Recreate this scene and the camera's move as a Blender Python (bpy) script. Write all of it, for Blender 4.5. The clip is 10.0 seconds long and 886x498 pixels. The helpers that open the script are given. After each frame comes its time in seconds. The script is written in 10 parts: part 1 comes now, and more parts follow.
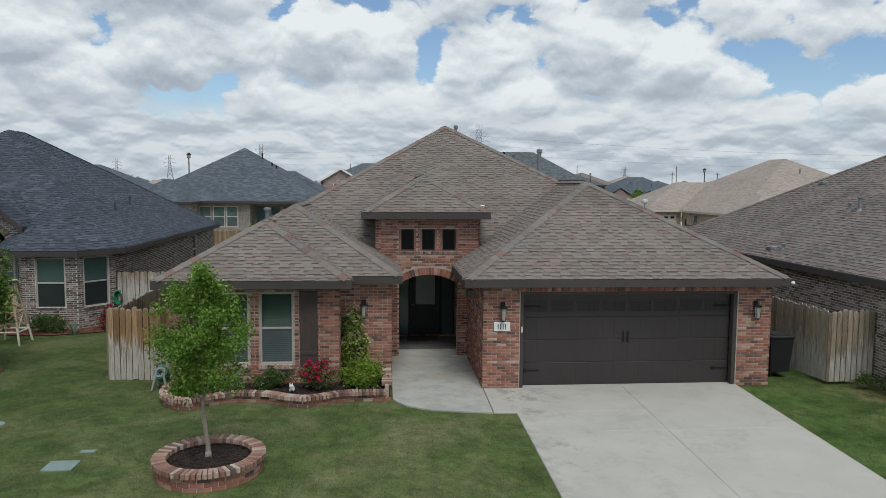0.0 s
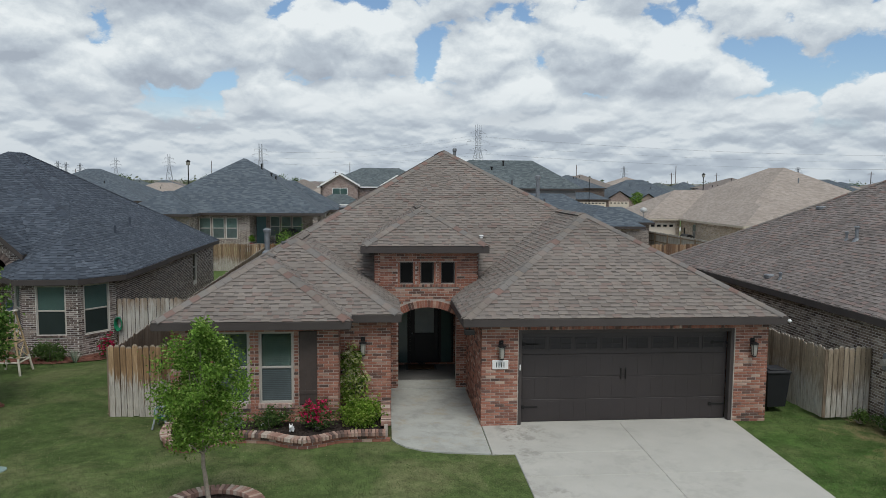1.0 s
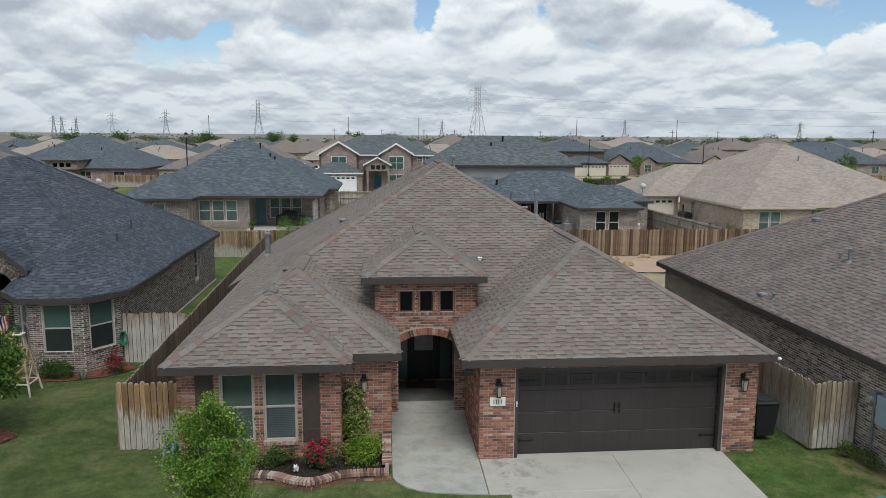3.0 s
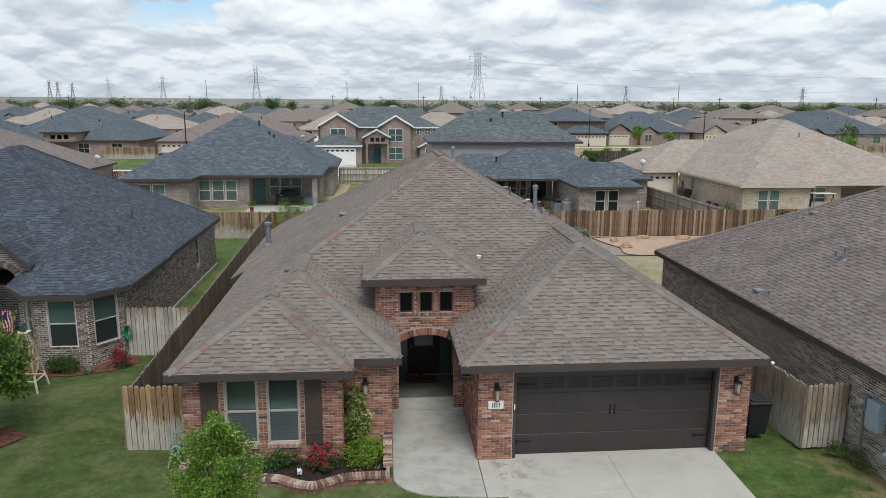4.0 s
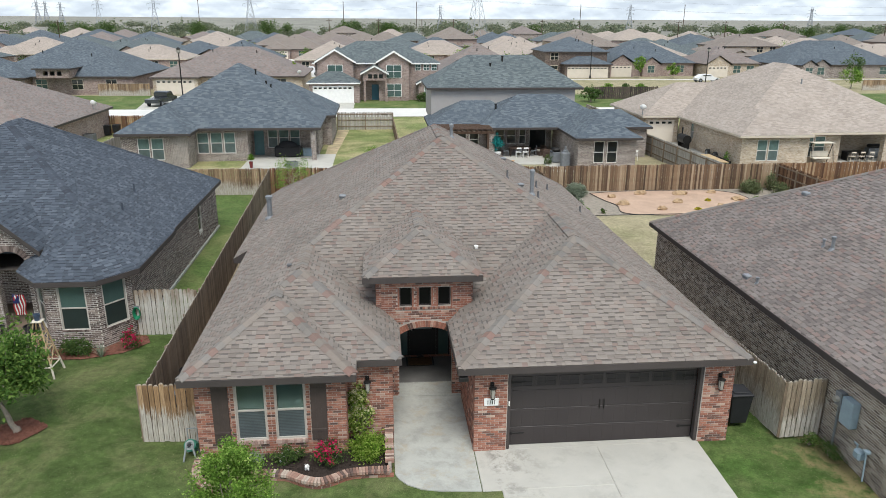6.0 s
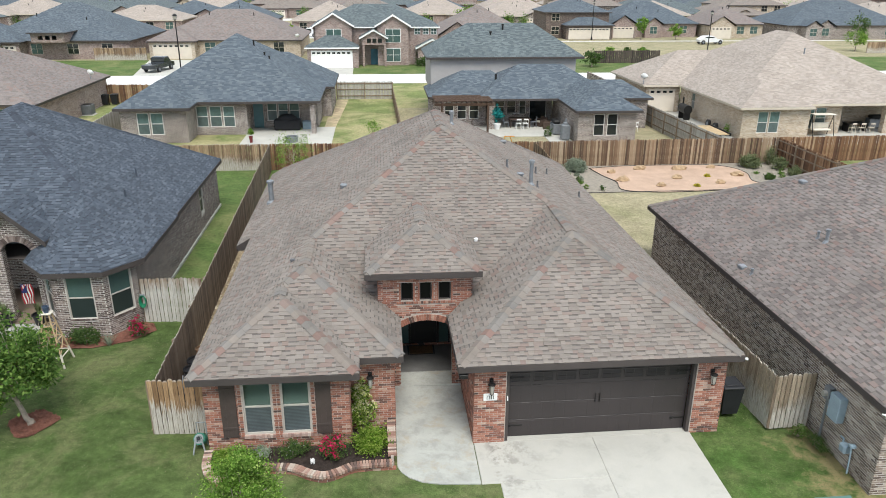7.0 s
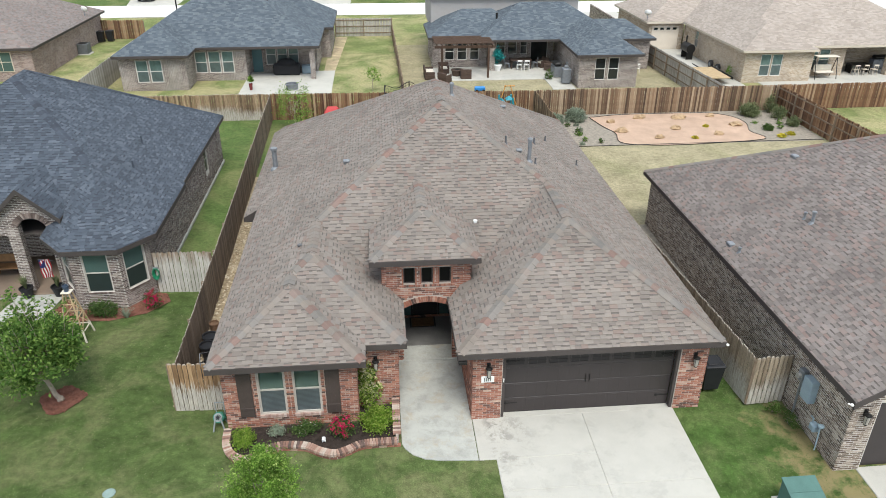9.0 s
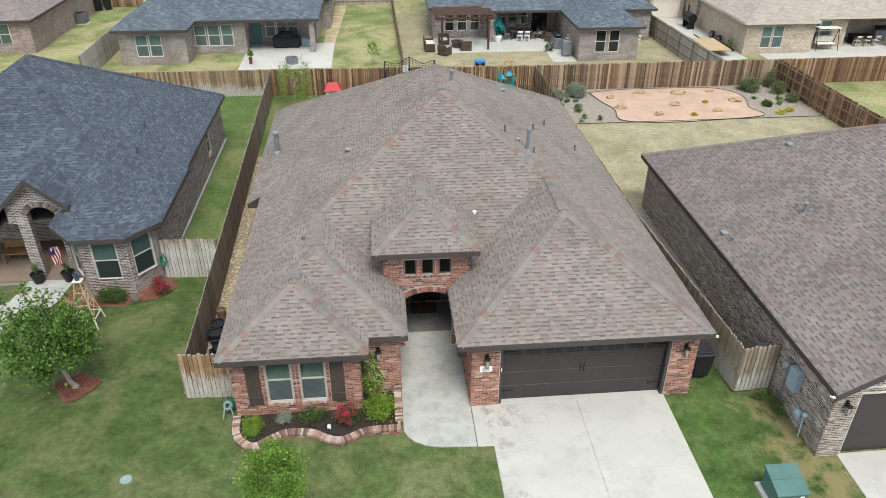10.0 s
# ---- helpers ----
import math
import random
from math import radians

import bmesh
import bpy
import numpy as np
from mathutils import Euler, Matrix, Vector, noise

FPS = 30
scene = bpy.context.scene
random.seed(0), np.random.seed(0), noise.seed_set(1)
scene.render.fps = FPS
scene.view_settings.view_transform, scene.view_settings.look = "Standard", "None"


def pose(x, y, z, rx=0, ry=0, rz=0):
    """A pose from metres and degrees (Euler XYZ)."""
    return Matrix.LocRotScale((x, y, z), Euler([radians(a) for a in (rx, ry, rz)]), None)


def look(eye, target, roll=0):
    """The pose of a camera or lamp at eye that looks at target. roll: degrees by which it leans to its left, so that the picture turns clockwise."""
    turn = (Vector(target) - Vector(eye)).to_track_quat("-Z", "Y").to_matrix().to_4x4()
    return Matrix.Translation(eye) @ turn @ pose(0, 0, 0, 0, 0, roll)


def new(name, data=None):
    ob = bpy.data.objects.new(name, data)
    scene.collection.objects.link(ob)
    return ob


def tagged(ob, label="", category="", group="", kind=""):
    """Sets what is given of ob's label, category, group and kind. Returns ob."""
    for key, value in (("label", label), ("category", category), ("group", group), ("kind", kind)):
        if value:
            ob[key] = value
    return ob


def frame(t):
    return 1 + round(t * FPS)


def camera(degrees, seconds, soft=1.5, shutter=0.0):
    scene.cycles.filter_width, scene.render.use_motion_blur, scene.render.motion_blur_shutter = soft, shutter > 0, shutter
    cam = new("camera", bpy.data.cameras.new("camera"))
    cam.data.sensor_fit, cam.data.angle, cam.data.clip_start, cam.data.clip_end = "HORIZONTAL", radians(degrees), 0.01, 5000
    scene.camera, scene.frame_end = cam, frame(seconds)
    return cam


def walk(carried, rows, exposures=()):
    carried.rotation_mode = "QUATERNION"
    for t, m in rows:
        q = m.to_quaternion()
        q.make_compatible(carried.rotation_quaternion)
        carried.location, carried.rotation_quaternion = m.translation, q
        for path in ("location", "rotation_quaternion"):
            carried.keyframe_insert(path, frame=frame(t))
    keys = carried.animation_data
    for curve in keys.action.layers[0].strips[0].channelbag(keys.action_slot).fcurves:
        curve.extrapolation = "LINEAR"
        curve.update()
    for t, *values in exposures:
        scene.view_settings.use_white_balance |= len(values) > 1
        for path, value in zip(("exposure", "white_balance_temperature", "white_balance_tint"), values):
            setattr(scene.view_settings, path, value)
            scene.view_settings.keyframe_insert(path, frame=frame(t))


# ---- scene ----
cam = camera(63.3, 10.0, soft=0.9)
METRES, EYE, TILT, LEAN, TURN = 11.2, 4.8, -5.1, -0.45, -4.9
ROWS = [
    (0.0, 0.0, 0.0, 0.0, -0.0, 0.0, -0.0),
    (0.5, 0.0006, -0.0043, 0.0402, -0.03, 0.02, -0.0),
    (1.0, 0.0014, -0.0088, 0.0862, -0.05, -0.14, 0.01),
    (1.5, 0.0022, -0.014, 0.1345, -0.07, -0.61, 0.02),
    (2.0, 0.0024, -0.0189, 0.1824, -0.09, -1.5, 0.02),
    (2.5, 0.0024, -0.0244, 0.2298, -0.09, -2.61, 0.03),
    (4.0, 0.003, -0.0406, 0.3699, -0.13, -6.59, 0.06),
    (4.5, 0.0043, -0.0465, 0.4159, -0.13, -8.07, 0.08),
    (5.0, 0.0057, -0.0516, 0.4626, -0.16, -9.56, 0.09),
    (5.5, 0.0067, -0.0571, 0.5134, -0.17, -11.08, 0.11),
    (7.0, 0.0055, -0.0689, 0.6711, -0.22, -15.99, 0.19),
    (7.5, 0.0046, -0.0753, 0.7237, -0.22, -17.65, 0.21),
    (8.0, 0.0041, -0.0804, 0.7769, -0.24, -19.3, 0.21),
    (8.5, 0.0053, -0.0857, 0.8297, -0.22, -20.96, 0.22),
    (9.0, 0.0054, -0.0913, 0.8825, -0.22, -22.61, 0.24),
    (9.5, 0.006, -0.0976, 0.9377, -0.22, -24.26, 0.26),
    (10.0, 0.006, -0.1047, 0.9943, -0.22, -25.88, 0.26),
]
EXPOSURE = [(0.0, -0.07, 6330.0, 8.0), (2.5, 0.0, 6330.0, 8.0), (4.0, 0.25, 6400.0, 9.0), (5.5, 0.52, 6400.0, 8.5), (7.0, 0.91, 6400.0, 8.0), (8.5, 0.93, 6400.0, 8.0), (10.0, 0.89, 6400.0, 8.0)]
walk(cam, [(t, pose(0, 0, EYE, TILT, LEAN, TURN) @ pose(METRES * x, METRES * y, METRES * z, 90 + pitch, roll, yaw)) for t, x, y, z, yaw, pitch, roll in ROWS], EXPOSURE)

# ---- light ----
SUN_EL, SUN_AZ = 60.0, 172.0  # degrees above the horizon, and clockwise from +y
sun = new("sun", bpy.data.lights.new("sun", "SUN"))
sun.data.energy, sun.data.angle, sun.data.color = 2.0, radians(28), (1.0, 0.97, 0.92)
sun_way = Vector((math.sin(radians(SUN_AZ)) * math.cos(radians(SUN_EL)), math.cos(radians(SUN_AZ)) * math.cos(radians(SUN_EL)), math.sin(radians(SUN_EL))))
sun.matrix_world = look(sun_way * 50, (0, 0, 0))

world = bpy.data.worlds.new("sky")
scene.world = world
world.use_nodes = True


class Nodes:
    """Short hand for building a node tree."""

    def __init__(self, tree):
        self.tree = tree
        tree.nodes.clear()

    def add(self, kind, ins=(), operation="", use_clamp=False, data_type="", blend_type="", noise_dimensions="", uv_map="", sky=None):
        n = self.tree.nodes.new("ShaderNode" + kind)
        if operation:
            n.operation = operation
        if use_clamp:
            n.use_clamp = True
        if data_type:
            n.data_type, n.blend_type = data_type, blend_type
        if noise_dimensions:
            n.noise_dimensions = noise_dimensions
        if uv_map:
            n.uv_map = uv_map
        if sky:
            n.sky_type, n.sun_disc = "NISHITA", False
            n.sun_elevation, n.sun_rotation, n.dust_density, n.ozone_density = sky
        for key, value in dict(ins).items():
            if isinstance(value, bpy.types.NodeSocket):
                self.tree.links.new(value, n.inputs[key])
            else:
                n.inputs[key].default_value = value
        return n

    def math(self, op, a, b=0.0, clamp=False):
        return self.add("Math", {0: a, 1: b}, operation=op, use_clamp=clamp).outputs[0]

    def vmath(self, op, a, b=(0, 0, 0)):
        return self.add("VectorMath", {0: a, 1: b}, operation=op).outputs[0]

    def ramp(self, fac, stops, mode="LINEAR"):
        n = self.add("ValToRGB", {0: fac})
        n.color_ramp.interpolation = mode
        e = n.color_ramp.elements
        while len(e) < len(stops):
            e.new(0.5)
        for el, (p, c) in zip(e, stops):
            el.position = p
            el.color = (c, c, c, 1) if isinstance(c, (int, float)) else (*c, 1)
        return n.outputs[0]

    def mix(self, fac, a, b, blend="MIX"):
        n = self.add("Mix", data_type="RGBA", blend_type=blend)
        for key, value in ((0, fac), (6, a), (7, b)):
            if isinstance(value, bpy.types.NodeSocket):
                self.tree.links.new(value, n.inputs[key])
            elif key:
                n.inputs[key].default_value = (*value, 1) if len(value) == 3 else value
            else:
                n.inputs[key].default_value = value
        return n.outputs[2]

    def noise(self, vec, scale, detail=4.0, rough=0.55, dist=0.0):
        return self.add("TexNoise", {"Vector": vec, "Scale": scale, "Detail": detail, "Roughness": rough, "Distortion": dist}).outputs[0]


def build_sky():
    """Broken cumulus: heaped heads with lit tops and grey bases, closing up towards the horizon."""
    n = Nodes(world.node_tree)
    d = n.add("TexCoord").outputs["Generated"]
    x, y, z = n.add("SeparateXYZ", {0: d}).outputs
    up = n.math("MAXIMUM", z, 0.0)
    low = n.ramp(z, [(0.0, 1.0), (0.13, 0.0)])

    def field(lift, flat, grain):
        h = n.math("ADD", up, lift)
        p = n.add("CombineXYZ", {0: n.math("ADD", x, SKY_SHIFT[0]), 1: n.math("ADD", y, SKY_SHIFT[1]), 2: n.math("MULTIPLY", h, flat)}).outputs[0]
        warp = n.vmath("SUBTRACT", n.add("TexNoise", {"Vector": p, "Scale": 9.0 * grain, "Detail": 5.0, "Roughness": 0.6}).outputs[1], (0.5, 0.5, 0.5))
        q = n.vmath("ADD", p, n.vmath("MULTIPLY", warp, (0.11 / grain,) * 3))
        heads = n.add("TexVoronoi", {"Vector": q, "Scale": 6.5 * grain}).outputs[0]
        lumps = n.add("TexVoronoi", {"Vector": q, "Scale": 17.0 * grain}).outputs[0]
        mass = n.noise(p, 2.6 * grain, 3.0, 0.5)
        body = n.math("ADD", n.math("MULTIPLY", mass, 1.1), n.math("MULTIPLY", n.math("SUBTRACT", 0.5, heads), 0.42))
        fine = n.math("ADD", n.math("MULTIPLY", n.math("SUBTRACT", 0.45, lumps), 0.15), n.math("MULTIPLY", n.noise(q, 24.0 * grain, 6.0, 0.62), 0.16))
        return body, n.math("ADD", body, fine)

    def layer(flat, grain, step, cut):
        (b0, d0), (b1, _), (_, d2) = field(0.0, flat, grain), field(step, flat, grain), field(step * 0.3, flat, grain)
        alpha = n.ramp(n.math("ADD", d0, n.math("MULTIPLY", low, 0.30)), [(cut, 0.0), (cut + 0.06, 1.0)], "EASE")
        lit = n.math("ADD", n.math("MULTIPLY", n.math("SUBTRACT", b0, b1), 2.0), n.math("MULTIPLY", n.math("SUBTRACT", d0, d2), 2.3))
        lit = n.math("ADD", n.math("ADD", lit, 0.52), n.math("MULTIPLY", n.math("SUBTRACT", 0.66, b0), 0.8))
        return alpha, n.ramp(lit, [(0.05, (0.58, 0.64, 0.73)), (0.40, (0.76, 0.83, 0.91)), (0.70, (1.01, 1.07, 1.11)), (0.95, (1.22, 1.26, 1.27))])

    (a0, c0), (a1, c1) = layer(1.5, 1.45, 0.030, 0.522), layer(2.5, 3.0, 0.013, 0.515)
    far = n.ramp(z, [(0.05, 1.0), (0.13, 0.0)], "EASE")
    shade = n.mix(n.math("MULTIPLY", low, 0.62), n.mix(far, c0, c1), (0.65, 0.73, 0.82))
    mask = n.math("ADD", n.math("MULTIPLY", a0, n.math("SUBTRACT", 1.0, far)), n.math("MULTIPLY", n.math("MAXIMUM", a0, a1), far))
    sky = n.add("TexSky", sky=(radians(SUN_EL), radians(SUN_AZ), 0.4, 3.0))
    blue = n.add("Background", {0: sky.outputs[0], 1: 0.115})
    cloud = n.add("Background", {0: shade, 1: CLOUD})
    n.add("OutputWorld", {0: n.add("MixShader", {0: mask, 1: blue.outputs[0], 2: cloud.outputs[0]}).outputs[0]})


SKY_SHIFT, CLOUD = (3.1, 1.7), 0.70
build_sky()

# ---- materials ----
def material(name, color=(0.5, 0.5, 0.5), rough=0.8, metal=0.0, vary=0.25, scale=3.0, fine=40.0, bump=0.15, depth=0.01, tint=None, spread=None, ramp=None, spec=0.3, extra=None):
    """A surface with a base colour, large stains, fine grain and relief. spread: 'object' or 'island' varies pieces over ramp's colours."""
    m = bpy.data.materials.new(name)
    m.use_nodes = True
    n = Nodes(m.node_tree)
    pos = n.add("TexCoord").outputs["Object"] if spread == "object" else n.add("NewGeometry").outputs["Position"]
    big, small = n.noise(pos, scale, 4.0, 0.6), n.noise(pos, fine, 3.0, 0.6)
    col = color
    if spread == "object":
        col = n.ramp(n.add("ObjectInfo").outputs["Random"], ramp, "LINEAR")
    elif spread == "island":
        col = n.ramp(n.add("NewGeometry").outputs["Random Per Island"], ramp, "LINEAR")
    dark, light = 1.0 - vary, 1.0 + vary
    col = n.mix(1.0, col, n.ramp(big, [(0.28, (dark,) * 3), (0.72, (light,) * 3)]), "MULTIPLY")
    if tint:
        col = n.mix(n.ramp(n.noise(pos, scale * 0.37, 5.0, 0.65, 0.6), [(tint[2] if len(tint) > 2 else 0.46, 0.0), (tint[3] if len(tint) > 3 else 0.68, tint[1])]), col, tint[0])
    col = n.mix(1.0, col, n.ramp(small, [(0.25, (1 - vary * 0.6,) * 3), (0.75, (1 + vary * 0.6,) * 3)]), "MULTIPLY")
    if extra:
        col = extra(n, pos, col)
    b = n.add("BsdfPrincipled", {"Base Color": col, "Metallic": metal, "Roughness": rough, "Specular IOR Level": spec})
    if bump:
        relief = n.math("ADD", n.math("MULTIPLY", big, 0.5), small)
        bn = n.add("Bump", {"Strength": bump, "Distance": depth, "Height": relief})
        n.tree.links.new(bn.outputs[0], b.inputs["Normal"])
    n.add("OutputMaterial", {0: b.outputs[0]})
    return m


def shingle_sheet(name, stops, course=0.143, tab=0.28):
    """Laminated shingles as relief and colour on a roof plane, by the plane's own metres (uv)."""
    m = bpy.data.materials.new(name)
    m.use_nodes = True
    n = Nodes(m.node_tree)
    uv = n.add("UVMap", uv_map="metres").outputs[0]
    s = n.add("SeparateXYZ", {0: uv})
    row = n.math("FLOOR", n.math("DIVIDE", s.outputs[1], course))
    shift = n.math("MULTIPLY", n.add("TexWhiteNoise", {"W": row}, noise_dimensions="1D").outputs[0], 3.0)
    cell = n.math("FLOOR", n.math("ADD", n.math("DIVIDE", s.outputs[0], tab), shift))
    rnd = n.add("TexWhiteNoise", {"Vector": n.add("CombineXYZ", {0: cell, 1: row}).outputs[0]}, noise_dimensions="3D").outputs[0]
    pos = n.add("NewGeometry").outputs["Position"]
    col = n.ramp(rnd, stops)
    col = n.mix(1.0, col, n.ramp(n.noise(pos, 0.5, 4.0), [(0.3, 0.93), (0.7, 1.07)]), "MULTIPLY")
    col = n.mix(1.0, col, n.ramp(n.noise(pos, 60.0, 2.0), [(0.3, 0.85), (0.7, 1.15)]), "MULTIPLY")
    butt = n.math("FRACT", n.math("DIVIDE", s.outputs[1], course))
    rise = n.math("ADD", n.math("MULTIPLY", n.math("SUBTRACT", 1.0, butt), 0.8), n.math("MULTIPLY", rnd, 0.5))
    b = n.add("BsdfPrincipled", {"Base Color": col, "Roughness": 0.92, "Specular IOR Level": 0.2})
    bn = n.add("Bump", {"Strength": 0.6, "Distance": 0.012, "Height": rise})
    n.tree.links.new(bn.outputs[0], b.inputs["Normal"])
    n.add("OutputMaterial", {0: b.outputs[0]})
    return m


def brick_sheet(name, stops, mortar, head=0.475, bed=0.43, length=0.225, course=0.07):
    """Brickwork as colour and relief on a wall, by the wall's own metres (uv)."""
    m = bpy.data.materials.new(name)
    m.use_nodes = True
    n = Nodes(m.node_tree)
    uv = n.add("UVMap", uv_map="metres").outputs[0]
    s = n.add("SeparateXYZ", {0: uv})
    v = n.math("DIVIDE", s.outputs[1], course)
    row = n.math("FLOOR", v)
    u = n.math("ADD", n.math("DIVIDE", s.outputs[0], length), n.math("MULTIPLY", n.math("MODULO", row, 2.0), 0.5))
    cell = n.math("FLOOR", u)
    rnd = n.add("TexWhiteNoise", {"Vector": n.add("CombineXYZ", {0: cell, 1: row}).outputs[0]}, noise_dimensions="3D").outputs[0]
    fu, fv = n.math("FRACT", u), n.math("FRACT", v)
    gap = n.math("MAXIMUM", n.math("GREATER_THAN", n.math("ABSOLUTE", n.math("SUBTRACT", fu, 0.5)), head), n.math("GREATER_THAN", n.math("ABSOLUTE", n.math("SUBTRACT", fv, 0.5)), bed))
    pos = n.add("NewGeometry").outputs["Position"]
    col = n.mix(gap, n.ramp(rnd, stops), mortar)
    col = n.mix(1.0, col, n.ramp(n.noise(pos, 1.3, 4.0), [(0.3, 0.85), (0.7, 1.15)]), "MULTIPLY")
    col = n.mix(1.0, col, n.ramp(n.noise(pos, 70.0, 2.0), [(0.3, 0.8), (0.7, 1.2)]), "MULTIPLY")
    b = n.add("BsdfPrincipled", {"Base Color": col, "Roughness": 0.9, "Specular IOR Level": 0.2})
    bn = n.add("Bump", {"Strength": 0.7, "Distance": 0.008, "Height": n.math("ADD", n.math("SUBTRACT", 1.0, gap), n.math("MULTIPLY", rnd, 0.3))})
    n.tree.links.new(bn.outputs[0], b.inputs["Normal"])
    n.add("OutputMaterial", {0: b.outputs[0]})
    return m


def leaf_material(name, stops, trans=0.35):
    m = bpy.data.materials.new(name)
    m.use_nodes = True
    n = Nodes(m.node_tree)
    geo = n.add("NewGeometry")
    col = n.ramp(geo.outputs["Random Per Island"], stops)
    col = n.mix(1.0, col, n.ramp(n.noise(geo.outputs["Position"], 2.5, 3.0), [(0.3, 0.75), (0.7, 1.25)]), "MULTIPLY")
    b = n.add("BsdfPrincipled", {"Base Color": col, "Roughness": 0.7, "Specular IOR Level": 0.12})
    t = n.add("BsdfTranslucent", {0: col})
    n.add("OutputMaterial", {0: n.add("MixShader", {0: trans, 1: b.outputs[0], 2: t.outputs[0]}).outputs[0]})
    return m


def glass_material(name, color=(0.75, 0.85, 0.83)):
    m = bpy.data.materials.new(name)
    m.use_nodes = True
    n = Nodes(m.node_tree)
    b = n.add("BsdfPrincipled", {"Base Color": (*color, 1), "Roughness": 0.03, "Transmission Weight": 1.0, "IOR": 1.45})
    n.add("OutputMaterial", {0: b.outputs[0]})
    return m


MAIN_SHINGLE = [(0.0, (0.164, 0.139, 0.121)), (0.15, (0.182, 0.158, 0.139)), (0.4, (0.203, 0.178, 0.156)), (0.62, (0.216, 0.188, 0.163)), (0.78, (0.206, 0.173, 0.149)), (0.9, (0.194, 0.153, 0.132)), (1.0, (0.186, 0.139, 0.120))]
SLATE_SHINGLE = [(0.0, (0.052, 0.061, 0.076)), (0.35, (0.064, 0.076, 0.094)), (0.7, (0.077, 0.091, 0.112)), (1.0, (0.098, 0.114, 0.137))]
BROWN_SHINGLE = [(0.0, (0.148, 0.126, 0.116)), (0.3, (0.178, 0.154, 0.142)), (0.65, (0.210, 0.183, 0.168)), (0.85, (0.206, 0.164, 0.147)), (1.0, (0.196, 0.142, 0.126))]
# Slate lightened: haze and sun over the farther lots are put into the colour.
HAZED_SLATE = [(0.0, (0.066, 0.080, 0.096)), (0.35, (0.080, 0.096, 0.113)), (0.7, (0.097, 0.115, 0.132)), (1.0, (0.125, 0.143, 0.155))]
TAN_SHINGLE = [(0.0, (0.27, 0.228, 0.193)), (0.5, (0.315, 0.268, 0.229)), (1.0, (0.36, 0.310, 0.268))]
GREEN_SHINGLE = [(0.0, (0.074, 0.089, 0.095)), (0.5, (0.098, 0.116, 0.121)), (1.0, (0.135, 0.154, 0.155))]
RED_BRICK = [(0.0, (0.085, 0.062, 0.053)), (0.13, (0.165, 0.092, 0.073)), (0.35, (0.265, 0.115, 0.080)), (0.65, (0.325, 0.145, 0.099)), (0.86, (0.355, 0.19, 0.138)), (1.0, (0.44, 0.325, 0.255))]
GREY_BRICK = [(0.0, (0.070, 0.052, 0.046)), (0.3, (0.115, 0.086, 0.076)), (0.6, (0.165, 0.126, 0.110)), (0.85, (0.225, 0.178, 0.157)), (1.0, (0.34, 0.285, 0.25))]
TAN_BRICK = [(0.0, (0.30, 0.23, 0.16)), (0.5, (0.42, 0.33, 0.24)), (1.0, (0.50, 0.42, 0.33))]
PLANK = [(0.0, (0.085, 0.055, 0.038)), (0.35, (0.15, 0.095, 0.06)), (0.75, (0.24, 0.16, 0.10)), (1.0, (0.39, 0.295, 0.20))]

SHINGLE = {k: material("shingle " + k, vary=0.16, scale=0.6, fine=70.0, rough=0.93, spread="island", ramp=r, bump=0.3, depth=0.004, spec=0.2)
           for k, r in (("main", MAIN_SHINGLE), ("slate", SLATE_SHINGLE), ("brown", BROWN_SHINGLE))}
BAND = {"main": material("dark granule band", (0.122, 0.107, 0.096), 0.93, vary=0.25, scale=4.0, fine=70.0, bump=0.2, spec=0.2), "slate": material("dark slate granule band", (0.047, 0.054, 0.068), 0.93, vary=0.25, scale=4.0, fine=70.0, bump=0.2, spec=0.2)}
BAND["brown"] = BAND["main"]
SHINGLE_ONE = material("shingle single", vary=0.16, scale=3.0, fine=70.0, rough=0.93, spread="object", ramp=MAIN_SHINGLE, bump=0.3, depth=0.004, spec=0.2)
CAP = material("ridge cap", vary=0.15, scale=0.8, fine=70.0, rough=0.93, spread="island", ramp=[(0.0, (0.165, 0.152, 0.140)), (0.3, (0.192, 0.173, 0.154)), (0.55, (0.206, 0.176, 0.150)), (0.74, (0.192, 0.158, 0.137)), (0.80, (0.184, 0.128, 0.109)), (1.0, (0.196, 0.126, 0.105))], bump=0.3, depth=0.004, spec=0.2)
SLATE_CAP = material("slate ridge cap", vary=0.15, scale=0.8, fine=70.0, rough=0.93, spread="island", ramp=[(0.0, (0.042, 0.048, 0.061)), (0.5, (0.058, 0.068, 0.086)), (1.0, (0.082, 0.094, 0.116))], bump=0.3, depth=0.004, spec=0.2)
ROOF = {k: shingle_sheet("roof sheet " + k, r) for k, r in (("main", MAIN_SHINGLE), ("slate", SLATE_SHINGLE), ("brown", BROWN_SHINGLE), ("tan", TAN_SHINGLE), ("green", GREEN_SHINGLE), ("hazed_slate", HAZED_SLATE))}
MORTAR_C = (0.43, 0.37, 0.32)
BRICK = {"red": material("red brick", vary=0.2, scale=8.0, fine=80.0, rough=0.9, spread="island", ramp=RED_BRICK, bump=0.4, depth=0.004, spec=0.2),
         "grey": material("grey brick", vary=0.2, scale=8.0, fine=80.0, rough=0.9, spread="island", ramp=GREY_BRICK, bump=0.4, depth=0.004, spec=0.2)}
BRICK["sill"] = material("pale sill brick", vary=0.2, scale=8.0, fine=80.0, rough=0.9, spread="island", ramp=[(0.0, (0.30, 0.19, 0.155)), (0.5, (0.42, 0.30, 0.25)), (1.0, (0.52, 0.42, 0.36))], bump=0.4, depth=0.004, spec=0.2)
